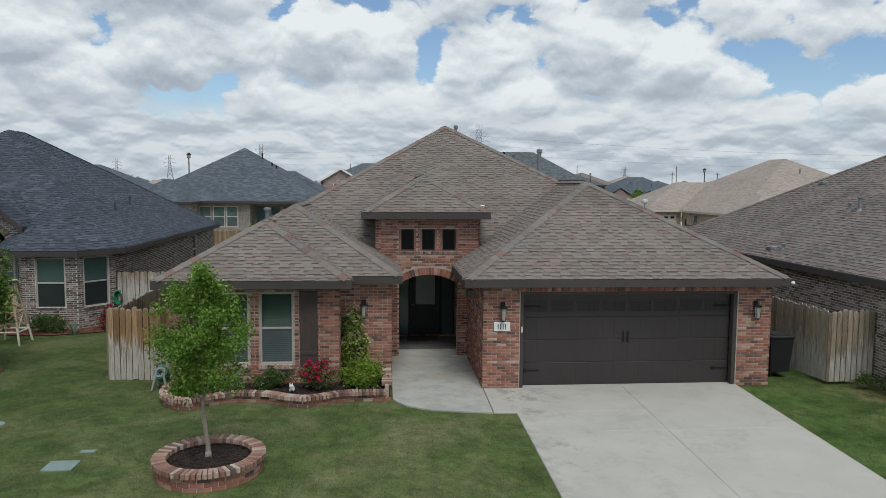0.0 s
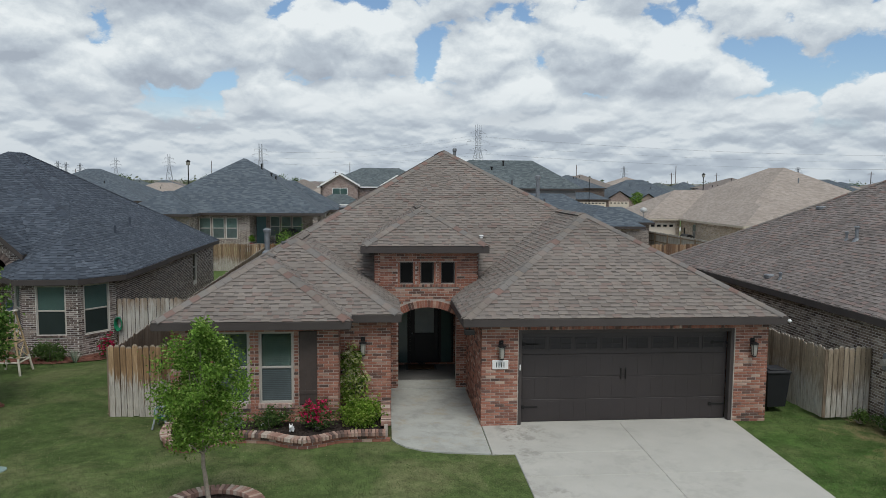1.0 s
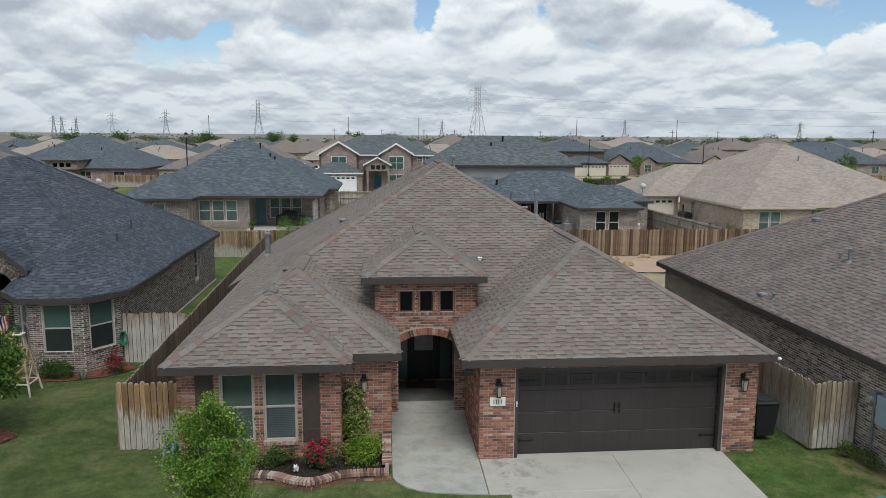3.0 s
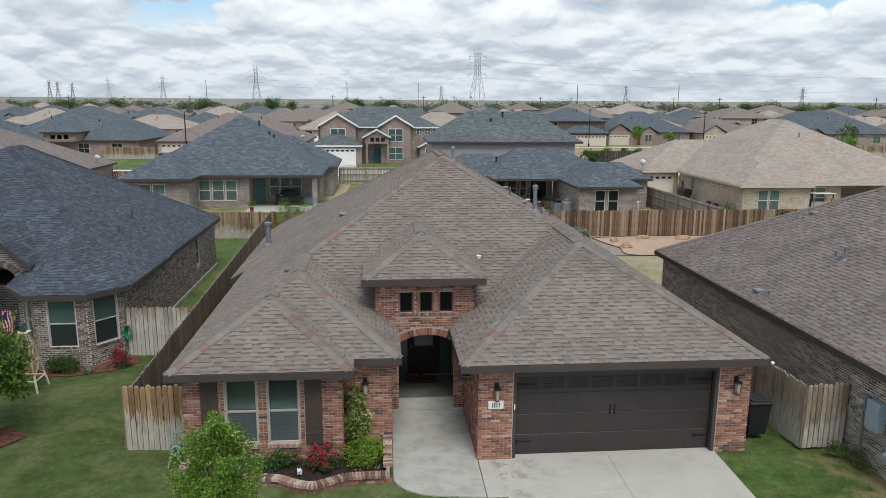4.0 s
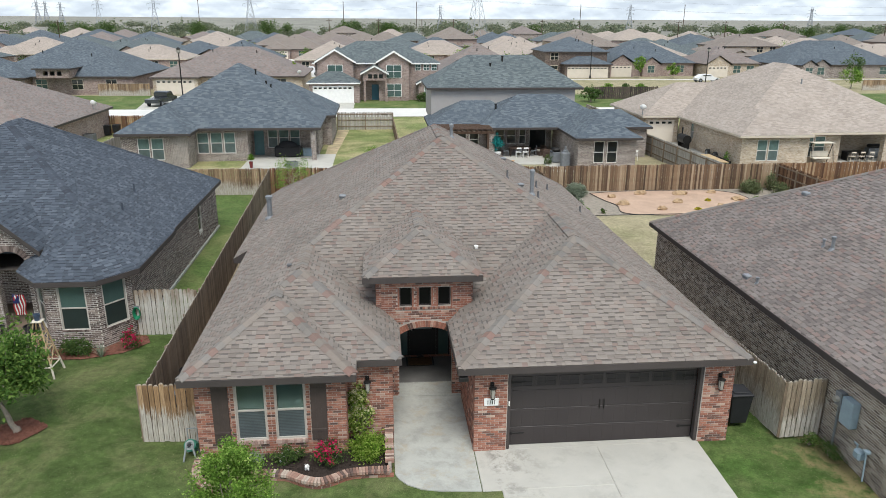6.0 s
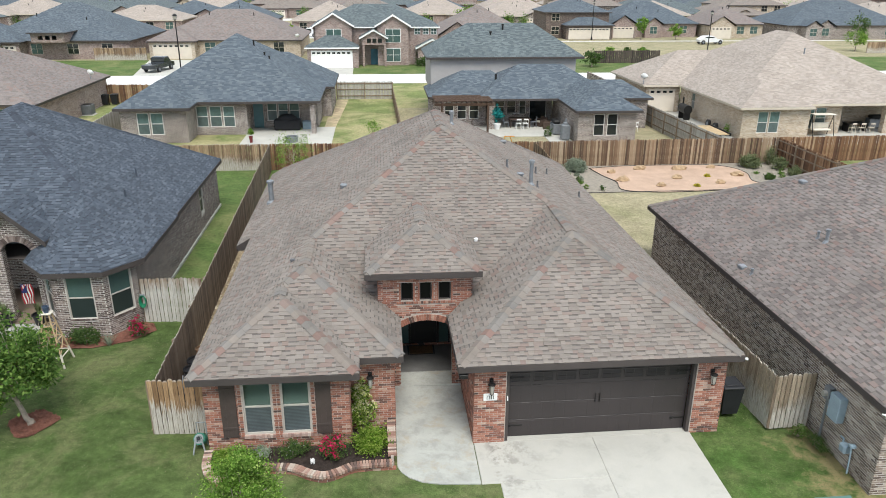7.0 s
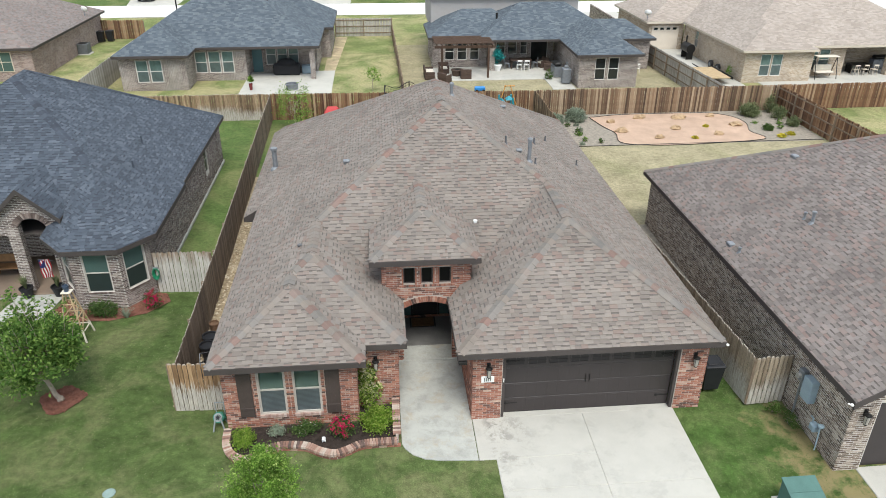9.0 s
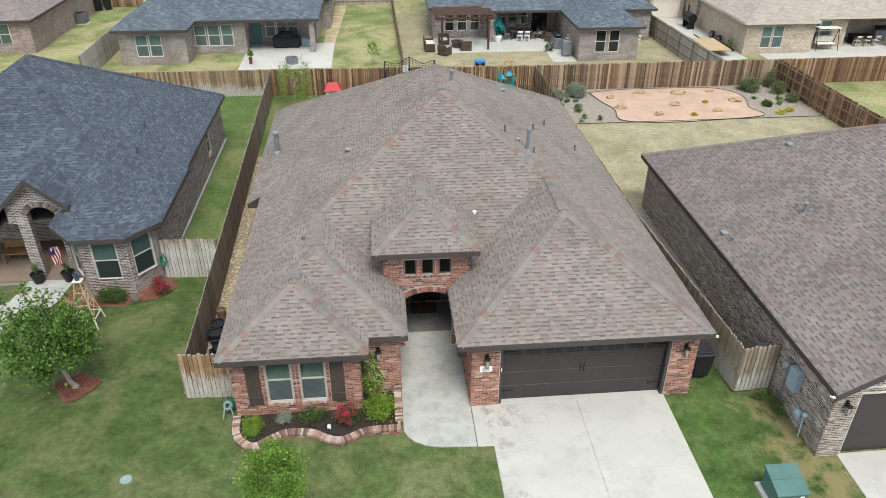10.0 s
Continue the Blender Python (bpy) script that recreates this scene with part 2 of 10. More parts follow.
BROWN_BRICK = [(0.0, (0.095, 0.070, 0.055)), (0.3, (0.165, 0.126, 0.098)), (0.6, (0.23, 0.182, 0.144)), (0.85, (0.31, 0.256, 0.208)), (1.0, (0.42, 0.365, 0.305))]
BRICK["brown"] = material("brown mixed brick", vary=0.2, scale=8.0, fine=80.0, rough=0.9, spread="island", ramp=BROWN_BRICK, bump=0.4, depth=0.004, spec=0.2)
BRICK_ONE = material("red brick single", vary=0.2, scale=8.0, fine=80.0, rough=0.9, spread="object", ramp=RED_BRICK, bump=0.4, depth=0.004, spec=0.2)
BRICK_WORN = material("weathered rowlock brick", vary=0.25, scale=8.0, fine=80.0, rough=0.9, spread="object", ramp=[(0.0, (0.12, 0.088, 0.077)), (0.22, (0.245, 0.140, 0.108)), (0.55, (0.335, 0.205, 0.158)), (0.8, (0.41, 0.295, 0.235)), (1.0, (0.47, 0.395, 0.33))], bump=0.4, depth=0.004, spec=0.2)
WALL = {"red": brick_sheet("red brickwork", RED_BRICK, MORTAR_C), "grey": brick_sheet("grey brickwork", [(0.0, (0.085, 0.064, 0.057)), (0.3, (0.145, 0.110, 0.097)), (0.7, (0.21, 0.165, 0.146)), (1.0, (0.33, 0.275, 0.243))], (0.56, 0.52, 0.47), 0.45, 0.39), "tan": brick_sheet("tan brickwork", TAN_BRICK, (0.56, 0.50, 0.42), 0.455, 0.40)}
MORTAR = material("mortar", MORTAR_C, 0.95, vary=0.2, scale=5.0, fine=90.0)
MORTAR_GREY = material("grey mortar", (0.56, 0.525, 0.48), 0.95, vary=0.2, scale=5.0, fine=90.0)
TRIM = material("dark brown trim paint", (0.062, 0.052, 0.048), 0.6, vary=0.12, scale=1.5, bump=0.05)
TRIM_WHITE = material("cream trim paint", (0.54, 0.47, 0.38), 0.6, vary=0.08, scale=1.5, bump=0.05)
GARAGE = material("garage door paint", (0.041, 0.034, 0.033), 0.42, vary=0.1, scale=1.2, bump=0.06, spec=0.4)
DOOR_LIGHT = material("tinted garage door light", (0.028, 0.025, 0.025), 0.38, vary=0.1, bump=0.0, spec=0.3)
GARAGE_PALE = material("pale garage door paint", (0.62, 0.55, 0.46), 0.5, vary=0.06, scale=1.2, bump=0.04)
SHUTTER = material("shutter paint", (0.066, 0.050, 0.043), 0.6, vary=0.15, scale=4.0, bump=0.08)
VINYL = material("tan window vinyl", (0.42, 0.39, 0.345), 0.45, vary=0.05, bump=0.02)
GLASS = glass_material("window glass")
DARK_GLASS = material("dark window glass", (0.016, 0.02, 0.02), 0.08, vary=0.1, bump=0.0, spec=0.6)
TEAL_GLASS = material("curtained window glass", (0.062, 0.105, 0.095), 0.12, vary=0.15, scale=1.0, bump=0.0, spec=0.6)
CURTAIN_GLASS = material("pale curtain behind glass", (0.115, 0.175, 0.16), 0.15, vary=0.25, scale=3.0, bump=0.0, spec=0.6)
CURTAIN_LOW = material("dim curtain behind screen", (0.085, 0.115, 0.112), 0.3, vary=0.2, scale=3.0, bump=0.0, spec=0.5)
BLIND = material("window blind slats", (0.125, 0.165, 0.15), 0.6, vary=0.08, bump=0.02)
DEEP_GLASS = material("unlit attic glass", (0.006, 0.006, 0.006), 0.3, vary=0.1, bump=0.0, spec=0.15)


def behind_screen(n, pos, col):
    """Blind slats showing faintly through the mesh."""
    slat = n.math("FRACT", n.math("MULTIPLY", n.add("SeparateXYZ", {0: pos}).outputs[2], 22.2))
    return n.mix(1.0, col, n.ramp(slat, [(0.0, 0.62), (0.3, 0.8), (0.55, 1.2), (0.9, 1.1)]), "MULTIPLY")


SCREEN = material("insect screen over glass", (0.080, 0.096, 0.100), 0.35, vary=0.2, scale=2.0, bump=0.0, spec=0.5, extra=behind_screen)
DIM_SCREEN = material("dark insect screen over glass", (0.022, 0.032, 0.031), 0.3, vary=0.12, scale=2.0, bump=0.0, spec=0.5)
# An unlit room's dimness, put in as a dark base colour.
ROOMDARK = material("unlit room tone", (0.10, 0.10, 0.095), 0.9, vary=0.1)
SOFFIT = material("soffit paint", (0.10, 0.085, 0.078), 0.7, vary=0.1, bump=0.03)
STUCCO = material("grey stucco", (0.36, 0.34, 0.325), 0.9, vary=0.08, scale=0.8, bump=0.2)


def slab_marks(n, pos, col):
    a = n.ramp(n.noise(pos, 0.55, 6.0, 0.68, 0.8), [(0.47, 0.0), (0.57, 1.0)])
    b = n.ramp(n.noise(pos, 2.4, 7.0, 0.74), [(0.46, 0.0), (0.56, 1.0)])
    edge = n.ramp(n.math("MULTIPLY", n.add("SeparateXYZ", {0: pos}).outputs[0], 0.1), [(0.27, 0.22), (0.29, 1.0), (0.42, 0.22)])
    return n.mix(n.math("MULTIPLY", n.math("MULTIPLY", n.math("MAXIMUM", a, n.math("SUBTRACT", edge, 0.45)), b), n.math("MULTIPLY", edge, 0.85)), col, (0.205, 0.195, 0.17))


def walk_marks(n, pos, col):
    col = slab_marks(n, pos, col)
    a = n.ramp(n.noise(pos, 1.9, 8.0, 0.74, 0.3), [(0.46, 0.0), (0.62, 0.5)])
    col = n.mix(a, col, (0.25, 0.25, 0.225))
    rust = n.ramp(n.noise(pos, 1.5, 6.0, 0.7, 0.1), [(0.52, 0.0), (0.72, 0.5)])
    return n.mix(rust, col, (0.36, 0.27, 0.15))


CONCRETE = material("broom-finished concrete", (0.435, 0.418, 0.372), 0.85, vary=0.09, scale=0.7, fine=60.0, bump=0.15, depth=0.003, extra=slab_marks)
CONCRETE_OLD = material("weathered walk concrete", (0.40, 0.40, 0.362), 0.85, vary=0.1, scale=1.4, fine=60.0, bump=0.15, depth=0.003, extra=walk_marks)
PORCH_DARK = material("darker porch concrete", (0.155, 0.15, 0.14), 0.6, vary=0.22, scale=1.6, fine=60.0, bump=0.08, depth=0.003)
# Tan slab; the shadow under the porch roof is darkened into its colour.
PORCH_TAN = material("shaded tan porch concrete", (0.21, 0.158, 0.118), 0.8, vary=0.15, scale=1.2, fine=60.0, bump=0.1, depth=0.003)
ROADMAT = material("pale street concrete", (0.58, 0.565, 0.53), 0.9, vary=0.08, scale=0.3)
def turf(n, pos, col):
    spots = n.noise(pos, 34.0, 6.0, 0.75)
    col = n.mix(1.0, col, n.ramp(spots, [(0.36, 0.78), (0.64, 1.24)]), "MULTIPLY")
    clump = n.noise(pos, 5.0, 5.0, 0.7)
    return n.mix(1.0, col, n.ramp(clump, [(0.34, 0.8), (0.66, 1.25)]), "MULTIPLY")


def worn_turf(n, pos, col):
    """Front lawn: bleached dead grass in ragged patches on the strip beside the neighbouring wall."""
    s = n.add("SeparateXYZ", {0: pos})
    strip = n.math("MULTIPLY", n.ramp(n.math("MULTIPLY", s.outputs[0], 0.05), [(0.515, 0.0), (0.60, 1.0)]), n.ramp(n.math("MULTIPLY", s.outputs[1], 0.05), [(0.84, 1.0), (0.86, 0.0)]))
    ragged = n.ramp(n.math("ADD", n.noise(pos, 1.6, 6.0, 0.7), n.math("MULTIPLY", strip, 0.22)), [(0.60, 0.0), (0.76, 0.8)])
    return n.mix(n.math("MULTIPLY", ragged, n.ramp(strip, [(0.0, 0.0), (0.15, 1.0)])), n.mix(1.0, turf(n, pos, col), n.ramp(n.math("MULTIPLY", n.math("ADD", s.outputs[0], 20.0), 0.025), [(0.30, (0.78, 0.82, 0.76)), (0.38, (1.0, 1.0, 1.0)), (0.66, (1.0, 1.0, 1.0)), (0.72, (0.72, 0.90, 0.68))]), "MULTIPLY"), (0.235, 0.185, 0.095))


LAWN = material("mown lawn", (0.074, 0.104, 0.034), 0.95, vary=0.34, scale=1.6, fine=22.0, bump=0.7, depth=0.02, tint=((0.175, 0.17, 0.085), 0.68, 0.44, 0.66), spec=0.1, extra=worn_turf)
LAWN_BLADE = leaf_material("grass blades", [(0.0, (0.06, 0.09, 0.03)), (0.5, (0.09, 0.128, 0.045)), (0.8, (0.14, 0.165, 0.07)), (1.0, (0.27, 0.25, 0.15))], 0.45)
LAWN_DRY = material("dormant lawn", (0.285, 0.25, 0.158), 0.95, vary=0.2, scale=0.8, fine=30.0, bump=0.5, depth=0.03, tint=((0.14, 0.15, 0.065), 0.5), spec=0.1, extra=turf)
# Lighter lawn: the sunshine on the back lots is put into its colour.
LAWN_SUNLIT = material("sunlit lawn", (0.15, 0.175, 0.065), 0.95, vary=0.26, scale=0.6, fine=30.0, bump=0.5, depth=0.03, tint=((0.33, 0.29, 0.155), 0.8, 0.42, 0.6), spec=0.1, extra=turf)
LAWN_LUSH = material("green back lawn", (0.078, 0.118, 0.036), 0.95, vary=0.22, scale=0.6, fine=30.0, bump=0.5, depth=0.03, tint=((0.19, 0.19, 0.085), 0.75), spec=0.1, extra=turf)
FARGROUND = material("dry plain", (0.24, 0.23, 0.20), 0.95, vary=0.25, scale=0.03, fine=0.4, bump=0.0, tint=((0.12, 0.13, 0.10), 0.7), spec=0.1)
SOIL = material("dark bark mulch", (0.045, 0.033, 0.027), 0.95, vary=0.35, scale=9.0, fine=60.0, bump=0.8, depth=0.03)
RED_MULCH = material("red bark mulch", (0.185, 0.08, 0.055), 0.95, vary=0.35, scale=9.0, fine=60.0, bump=0.8, depth=0.03)
DIRT = material("raked pink gravel", (0.42, 0.295, 0.215), 0.95, vary=0.16, scale=0.9, fine=50.0, bump=0.4, depth=0.02)
GRAVEL = material("grey river gravel", (0.275, 0.24, 0.195), 0.95, vary=0.3, scale=5.0, fine=26.0, bump=0.9, depth=0.04)
PEBBLE = material("buff pebbles", (0.30, 0.24, 0.155), 0.9, vary=0.3, scale=2.0, fine=16.0, bump=0.9, depth=0.04)


def picket_stain(n, pos, col, soft=(0.18, 0.56), wide=0.85):
    """Bleached foot with a ragged edge, pale tips and dark drips."""
    s = n.add("SeparateXYZ", {0: pos})
    wob = n.add("ObjectInfo").outputs["Random"]
    where = n.add("NewGeometry").outputs["Position"]
    streak = n.noise(n.vmath("MULTIPLY", where, (9.0, 9.0, 0.8)), 4.0, 4.0)
    ragged = n.math("ADD", n.math("MULTIPLY", n.noise(where, 0.55, 3.0), wide), n.math("MULTIPLY", streak, 0.75))
    wet = n.math("SUBTRACT", n.math("ADD", ragged, n.math("ADD", n.math("MULTIPLY", wob, 0.14), 0.03)), n.math("MULTIPLY", s.outputs[2], 0.75))
    col = n.mix(n.ramp(wet, [(soft[0], 0.0), (soft[1], 0.92)]), col, (0.44, 0.405, 0.35))
    col = n.mix(n.ramp(n.math("MULTIPLY", s.outputs[2], 0.5), [(0.86, 0.0), (0.89, 0.75)]), col, (0.50, 0.46, 0.40))
    drip = n.ramp(n.noise(n.vmath("MULTIPLY", where, (14.0, 14.0, 2.2)), 3.0, 5.0, 0.65), [(0.60, 0.0), (0.70, 0.55)])
    col = n.mix(drip, col, (0.07, 0.05, 0.04))
    return n.mix(1.0, col, n.ramp(streak, [(0.3, 0.7), (0.7, 1.25)]), "MULTIPLY")


PICKET = material("weathered cedar picket", vary=0.18, scale=2.0, fine=45.0, rough=0.9, spread="object", ramp=[(0.0, (0.13, 0.088, 0.058)), (0.5, (0.245, 0.165, 0.10)), (1.0, (0.38, 0.27, 0.17))], bump=0.3, depth=0.004, extra=picket_stain, spec=0.2)


def front_stain(n, pos, col):
    return picket_stain(n, pos, col, (0.06, 0.24), 0.7)


def shade_stain(n, pos, col):
    """Grey weathering in long upright streaks, pale only along the cut tips."""
    where = n.add("NewGeometry").outputs["Position"]
    streak = n.noise(n.vmath("MULTIPLY", where, (9.0, 9.0, 0.5)), 3.0, 5.0, 0.65)
    col = n.mix(n.ramp(streak, [(0.52, 0.0), (0.70, 0.5)]), col, (0.27, 0.235, 0.195))
    col = n.mix(n.ramp(streak, [(0.30, 0.6), (0.44, 0.0)]), col, (0.06, 0.045, 0.038))
    return n.mix(n.ramp(n.math("MULTIPLY", n.add("SeparateXYZ", {0: pos}).outputs[2], 0.5), [(0.875, 0.0), (0.895, 0.8)]), col, (0.46, 0.43, 0.38))


# Grey-brown boards; the shade on the fence's inner face darkens this ramp.
PICKET_SIDE = material("shaded grey-brown cedar picket", vary=0.2, scale=2.0, fine=45.0, rough=0.9, spread="object", ramp=[(0.0, (0.105, 0.078, 0.058)), (0.5, (0.155, 0.115, 0.084)), (1.0, (0.225, 0.172, 0.128))], bump=0.3, depth=0.004, extra=shade_stain, spec=0.2)
PICKET_TAN = material("tan weathered picket", vary=0.2, scale=2.0, fine=45.0, rough=0.9, spread="object", ramp=[(0.0, (0.20, 0.155, 0.108)), (0.5, (0.265, 0.21, 0.148)), (1.0, (0.35, 0.285, 0.205))], bump=0.3, depth=0.004, extra=picket_stain, spec=0.2)
PICKET_FRONT = material("orange-brown cedar picket", vary=0.18, scale=2.0, fine=45.0, rough=0.9, spread="object", ramp=[(0.0, (0.19, 0.115, 0.06)), (0.5, (0.29, 0.18, 0.095)), (1.0, (0.37, 0.245, 0.135))], bump=0.3, depth=0.004, extra=front_stain, spec=0.2)


def gate_stain(n, pos, col):
    s = n.add("SeparateXYZ", {0: pos})
    where = n.add("NewGeometry").outputs["Position"]
    top = n.math("ADD", n.math("MULTIPLY", s.outputs[2], 0.28), n.math("MULTIPLY", n.noise(n.vmath("MULTIPLY", where, (3.0, 3.0, 0.8)), 1.5, 5.0, 0.65), 0.75))
    grey = n.noise(n.vmath("MULTIPLY", where, (7.0, 7.0, 0.7)), 2.0, 6.0, 0.7)
    col = n.mix(n.ramp(grey, [(0.48, 0.0), (0.68, 0.6)]), col, (0.24, 0.215, 0.18))
    return n.mix(n.ramp(top, [(0.74, 0.0), (0.92, 0.85)]), col, (0.20, 0.125, 0.07))


PICKET_GATE = material("bleached gate board", vary=0.14, scale=2.0, fine=45.0, rough=0.9, spread="object", ramp=[(0.0, (0.40, 0.375, 0.33)), (1.0, (0.53, 0.50, 0.45))], bump=0.3, depth=0.004, extra=gate_stain, spec=0.2)
PICKET_DARK = material("dark stained picket", vary=0.2, scale=2.0, fine=45.0, rough=0.9, spread="object", ramp=[(0.0, (0.05, 0.04, 0.035)), (1.0, (0.10, 0.08, 0.065))], bump=0.3, depth=0.004, spec=0.2)
PICKET_PALE = material("bleached picket", vary=0.2, scale=2.0, fine=45.0, rough=0.9, spread="object", ramp=[(0.0, (0.28, 0.255, 0.22)), (1.0, (0.42, 0.395, 0.35))], bump=0.3, depth=0.004, spec=0.2)
PICKET_RED = material("red-brown cedar picket", vary=0.2, scale=2.0, fine=45.0, rough=0.9, spread="object", ramp=[(0.0, (0.085, 0.045, 0.03)), (0.5, (0.175, 0.095, 0.053)), (0.85, (0.26, 0.155, 0.09)), (1.0, (0.36, 0.25, 0.16))], bump=0.3, depth=0.004, spec=0.2)
PICKET_DRY = material("brown cedar picket", vary=0.2, scale=2.0, fine=45.0, rough=0.9, spread="object", ramp=PLANK, bump=0.3, depth=0.004, spec=0.2)
RAIL = material("cedar rail", (0.20, 0.15, 0.105), 0.9, vary=0.25, scale=2.0, fine=45.0, bump=0.3)
STEEL = material("galvanised steel", (0.225, 0.237, 0.25), 0.6, 0.45, vary=0.15, scale=6.0, bump=0.05)
BLACKMETAL = material("black metal", (0.02, 0.019, 0.018), 0.45, 0.3, vary=0.15, bump=0.03)
LEAD = material("dark vent rubber", (0.11, 0.11, 0.115), 0.7, vary=0.2, bump=0.05)
WHITE = material("white paint", (0.78, 0.77, 0.74), 0.5, vary=0.06, bump=0.03)
BARK = material("pale bark", (0.30, 0.25, 0.20), 0.95, vary=0.3, scale=8.0, fine=60.0, bump=0.6)
LEAF = leaf_material("young tree leaves", [(0.0, (0.07, 0.125, 0.022)), (0.5, (0.145, 0.265, 0.04)), (0.85, (0.25, 0.40, 0.075)), (1.0, (0.40, 0.50, 0.15))], 0.42)
LEAF_DARK = leaf_material("dark tree leaves", [(0.0, (0.045, 0.085, 0.025)), (0.6, (0.08, 0.135, 0.038)), (1.0, (0.14, 0.20, 0.06))], 0.4)
# Paler, greyer leaves: distance haze is painted into these stops.
LEAF_HAZED = leaf_material("hazed tree leaves", [(0.0, (0.12, 0.145, 0.095)), (0.6, (0.165, 0.19, 0.12)), (1.0, (0.24, 0.25, 0.16))], 0.35)
LEAF_BLUE = leaf_material("grey green sage leaves", [(0.0, (0.14, 0.175, 0.12)), (1.0, (0.30, 0.34, 0.25))], 0.2)
LEAF_YELLOW = leaf_material("yellow flowering plant", [(0.0, (0.22, 0.25, 0.04)), (0.5, (0.48, 0.40, 0.04)), (1.0, (0.62, 0.50, 0.06))], 0.2)
LEAF_OLIVE = leaf_material("olive shrub leaves", [(0.0, (0.09, 0.115, 0.05)), (1.0, (0.20, 0.225, 0.11))], 0.25)
LEAF_GOLD = leaf_material("golden leaves", [(0.0, (0.075, 0.15, 0.016)), (0.5, (0.18, 0.30, 0.034)), (1.0, (0.38, 0.46, 0.11))], 0.4)
LEAF_MEADOW = leaf_material("weed leaves", [(0.0, (0.06, 0.11, 0.025)), (0.6, (0.115, 0.185, 0.045)), (1.0, (0.20, 0.28, 0.09))], 0.4)
CREAM_PETAL = leaf_material("cream petals", [(0.0, (0.50, 0.46, 0.25)), (1.0, (0.68, 0.64, 0.45))], 0.3)
PETAL = leaf_material("crimson petals", [(0.0, (0.28, 0.012, 0.045)), (1.0, (0.58, 0.035, 0.12))], 0.2)

# ---- geometry helpers ----
class Shape:
    """Collects faces in world metres, with uv in metres on each face."""

    def __init__(self):
        self.v, self.f, self.uv = [], [], []

    def poly(self, pts, uv=None):
        k = len(self.v)
        self.v.extend(tuple(p) for p in pts)
        self.f.append(tuple(range(k, k + len(pts))))
        if uv is None:
            a, b, c = Vector(pts[0]), Vector(pts[1]), Vector(pts[-1])
            nrm = (b - a).cross(c - a)
            if abs(nrm.z) > 0.95 * nrm.length:
                uv = [(p[0], p[1]) for p in pts]
            else:
                side = Vector((0, 0, 1)).cross(nrm).normalized()
                up = nrm.normalized().cross(side)
                uv = [(Vector(p).dot(side), Vector(p).dot(up)) for p in pts]
        self.uv.extend(uv)

    def solid(self, verts, faces):
        for f in faces:
            self.poly([verts[i] for i in f])

    def shared(self, verts, faces):
        """Faces on shared vertices (one island, can be smooth)."""
        k = len(self.v)
        self.v.extend(tuple(p) for p in verts)
        for f in faces:
            self.f.append(tuple(i + k for i in f))
            self.uv.extend((verts[i][0] + verts[i][1], verts[i][2]) for i in f)

    def box(self, x0, x1, y0, y1, z0, z1, m=None):
        p = [Vector(q) for q in ((x0, y0, z0), (x1, y0, z0), (x1, y1, z0), (x0, y1, z0), (x0, y0, z1), (x1, y0, z1), (x1, y1, z1), (x0, y1, z1))]
        if m is not None:
            p = [m @ q for q in p]
        self.shared(p, ((0, 3, 2, 1), (4, 5, 6, 7), (0, 1, 5, 4), (1, 2, 6, 5), (2, 3, 7, 6), (3, 0, 4, 7)))

    def soft_box(self, x0, x1, y0, y1, z0, z1, b=0.01, m=None):
        """A box with chamfered edges."""
        b = min(b, (x1 - x0) * 0.45, (y1 - y0) * 0.45, (z1 - z0) * 0.45)
        v, idx = [], {}
        for i, (x, sx) in enumerate(((x0, 1), (x1, -1))):
            for j, (y, sy) in enumerate(((y0, 1), (y1, -1))):
                for k, (z, sz) in enumerate(((z0, 1), (z1, -1))):
                    for a, q in enumerate(((x, y + sy * b, z + sz * b), (x + sx * b, y, z + sz * b), (x + sx * b, y + sy * b, z))):
                        idx[i, j, k, a] = len(v)
                        v.append(Vector(q) if m is None else m @ Vector(q))
        g = idx
        f = [(g[0, 0, 0, 0], g[0, 0, 1, 0], g[0, 1, 1, 0], g[0, 1, 0, 0]), (g[1, 0, 0, 0], g[1, 1, 0, 0], g[1, 1, 1, 0], g[1, 0, 1, 0]),
             (g[0, 0, 0, 1], g[1, 0, 0, 1], g[1, 0, 1, 1], g[0, 0, 1, 1]), (g[0, 1, 0, 1], g[0, 1, 1, 1], g[1, 1, 1, 1], g[1, 1, 0, 1]),
             (g[0, 0, 0, 2], g[0, 1, 0, 2], g[1, 1, 0, 2], g[1, 0, 0, 2]), (g[0, 0, 1, 2], g[1, 0, 1, 2], g[1, 1, 1, 2], g[0, 1, 1, 2])]
        for i in (0, 1):
            for j in (0, 1):
                q = (g[i, j, 0, 0], g[i, j, 1, 0], g[i, j, 1, 1], g[i, j, 0, 1])
                f.append(q if (i + j) % 2 else q[::-1])
        for i in (0, 1):
            for k in (0, 1):
                q = (g[i, 0, k, 0], g[i, 1, k, 0], g[i, 1, k, 2], g[i, 0, k, 2])
                f.append(q[::-1] if (i + k) % 2 else q)
        for j in (0, 1):
            for k in (0, 1):
                q = (g[0, j, k, 1], g[1, j, k, 1], g[1, j, k, 2], g[0, j, k, 2])
                f.append(q if (j + k) % 2 else q[::-1])
        for i in (0, 1):
            for j in (0, 1):
                for k in (0, 1):
                    q = (g[i, j, k, 0], g[i, j, k, 1], g[i, j, k, 2])
                    f.append(q if (i + j + k) % 2 == 0 else q[::-1])
        self.shared(v, f)

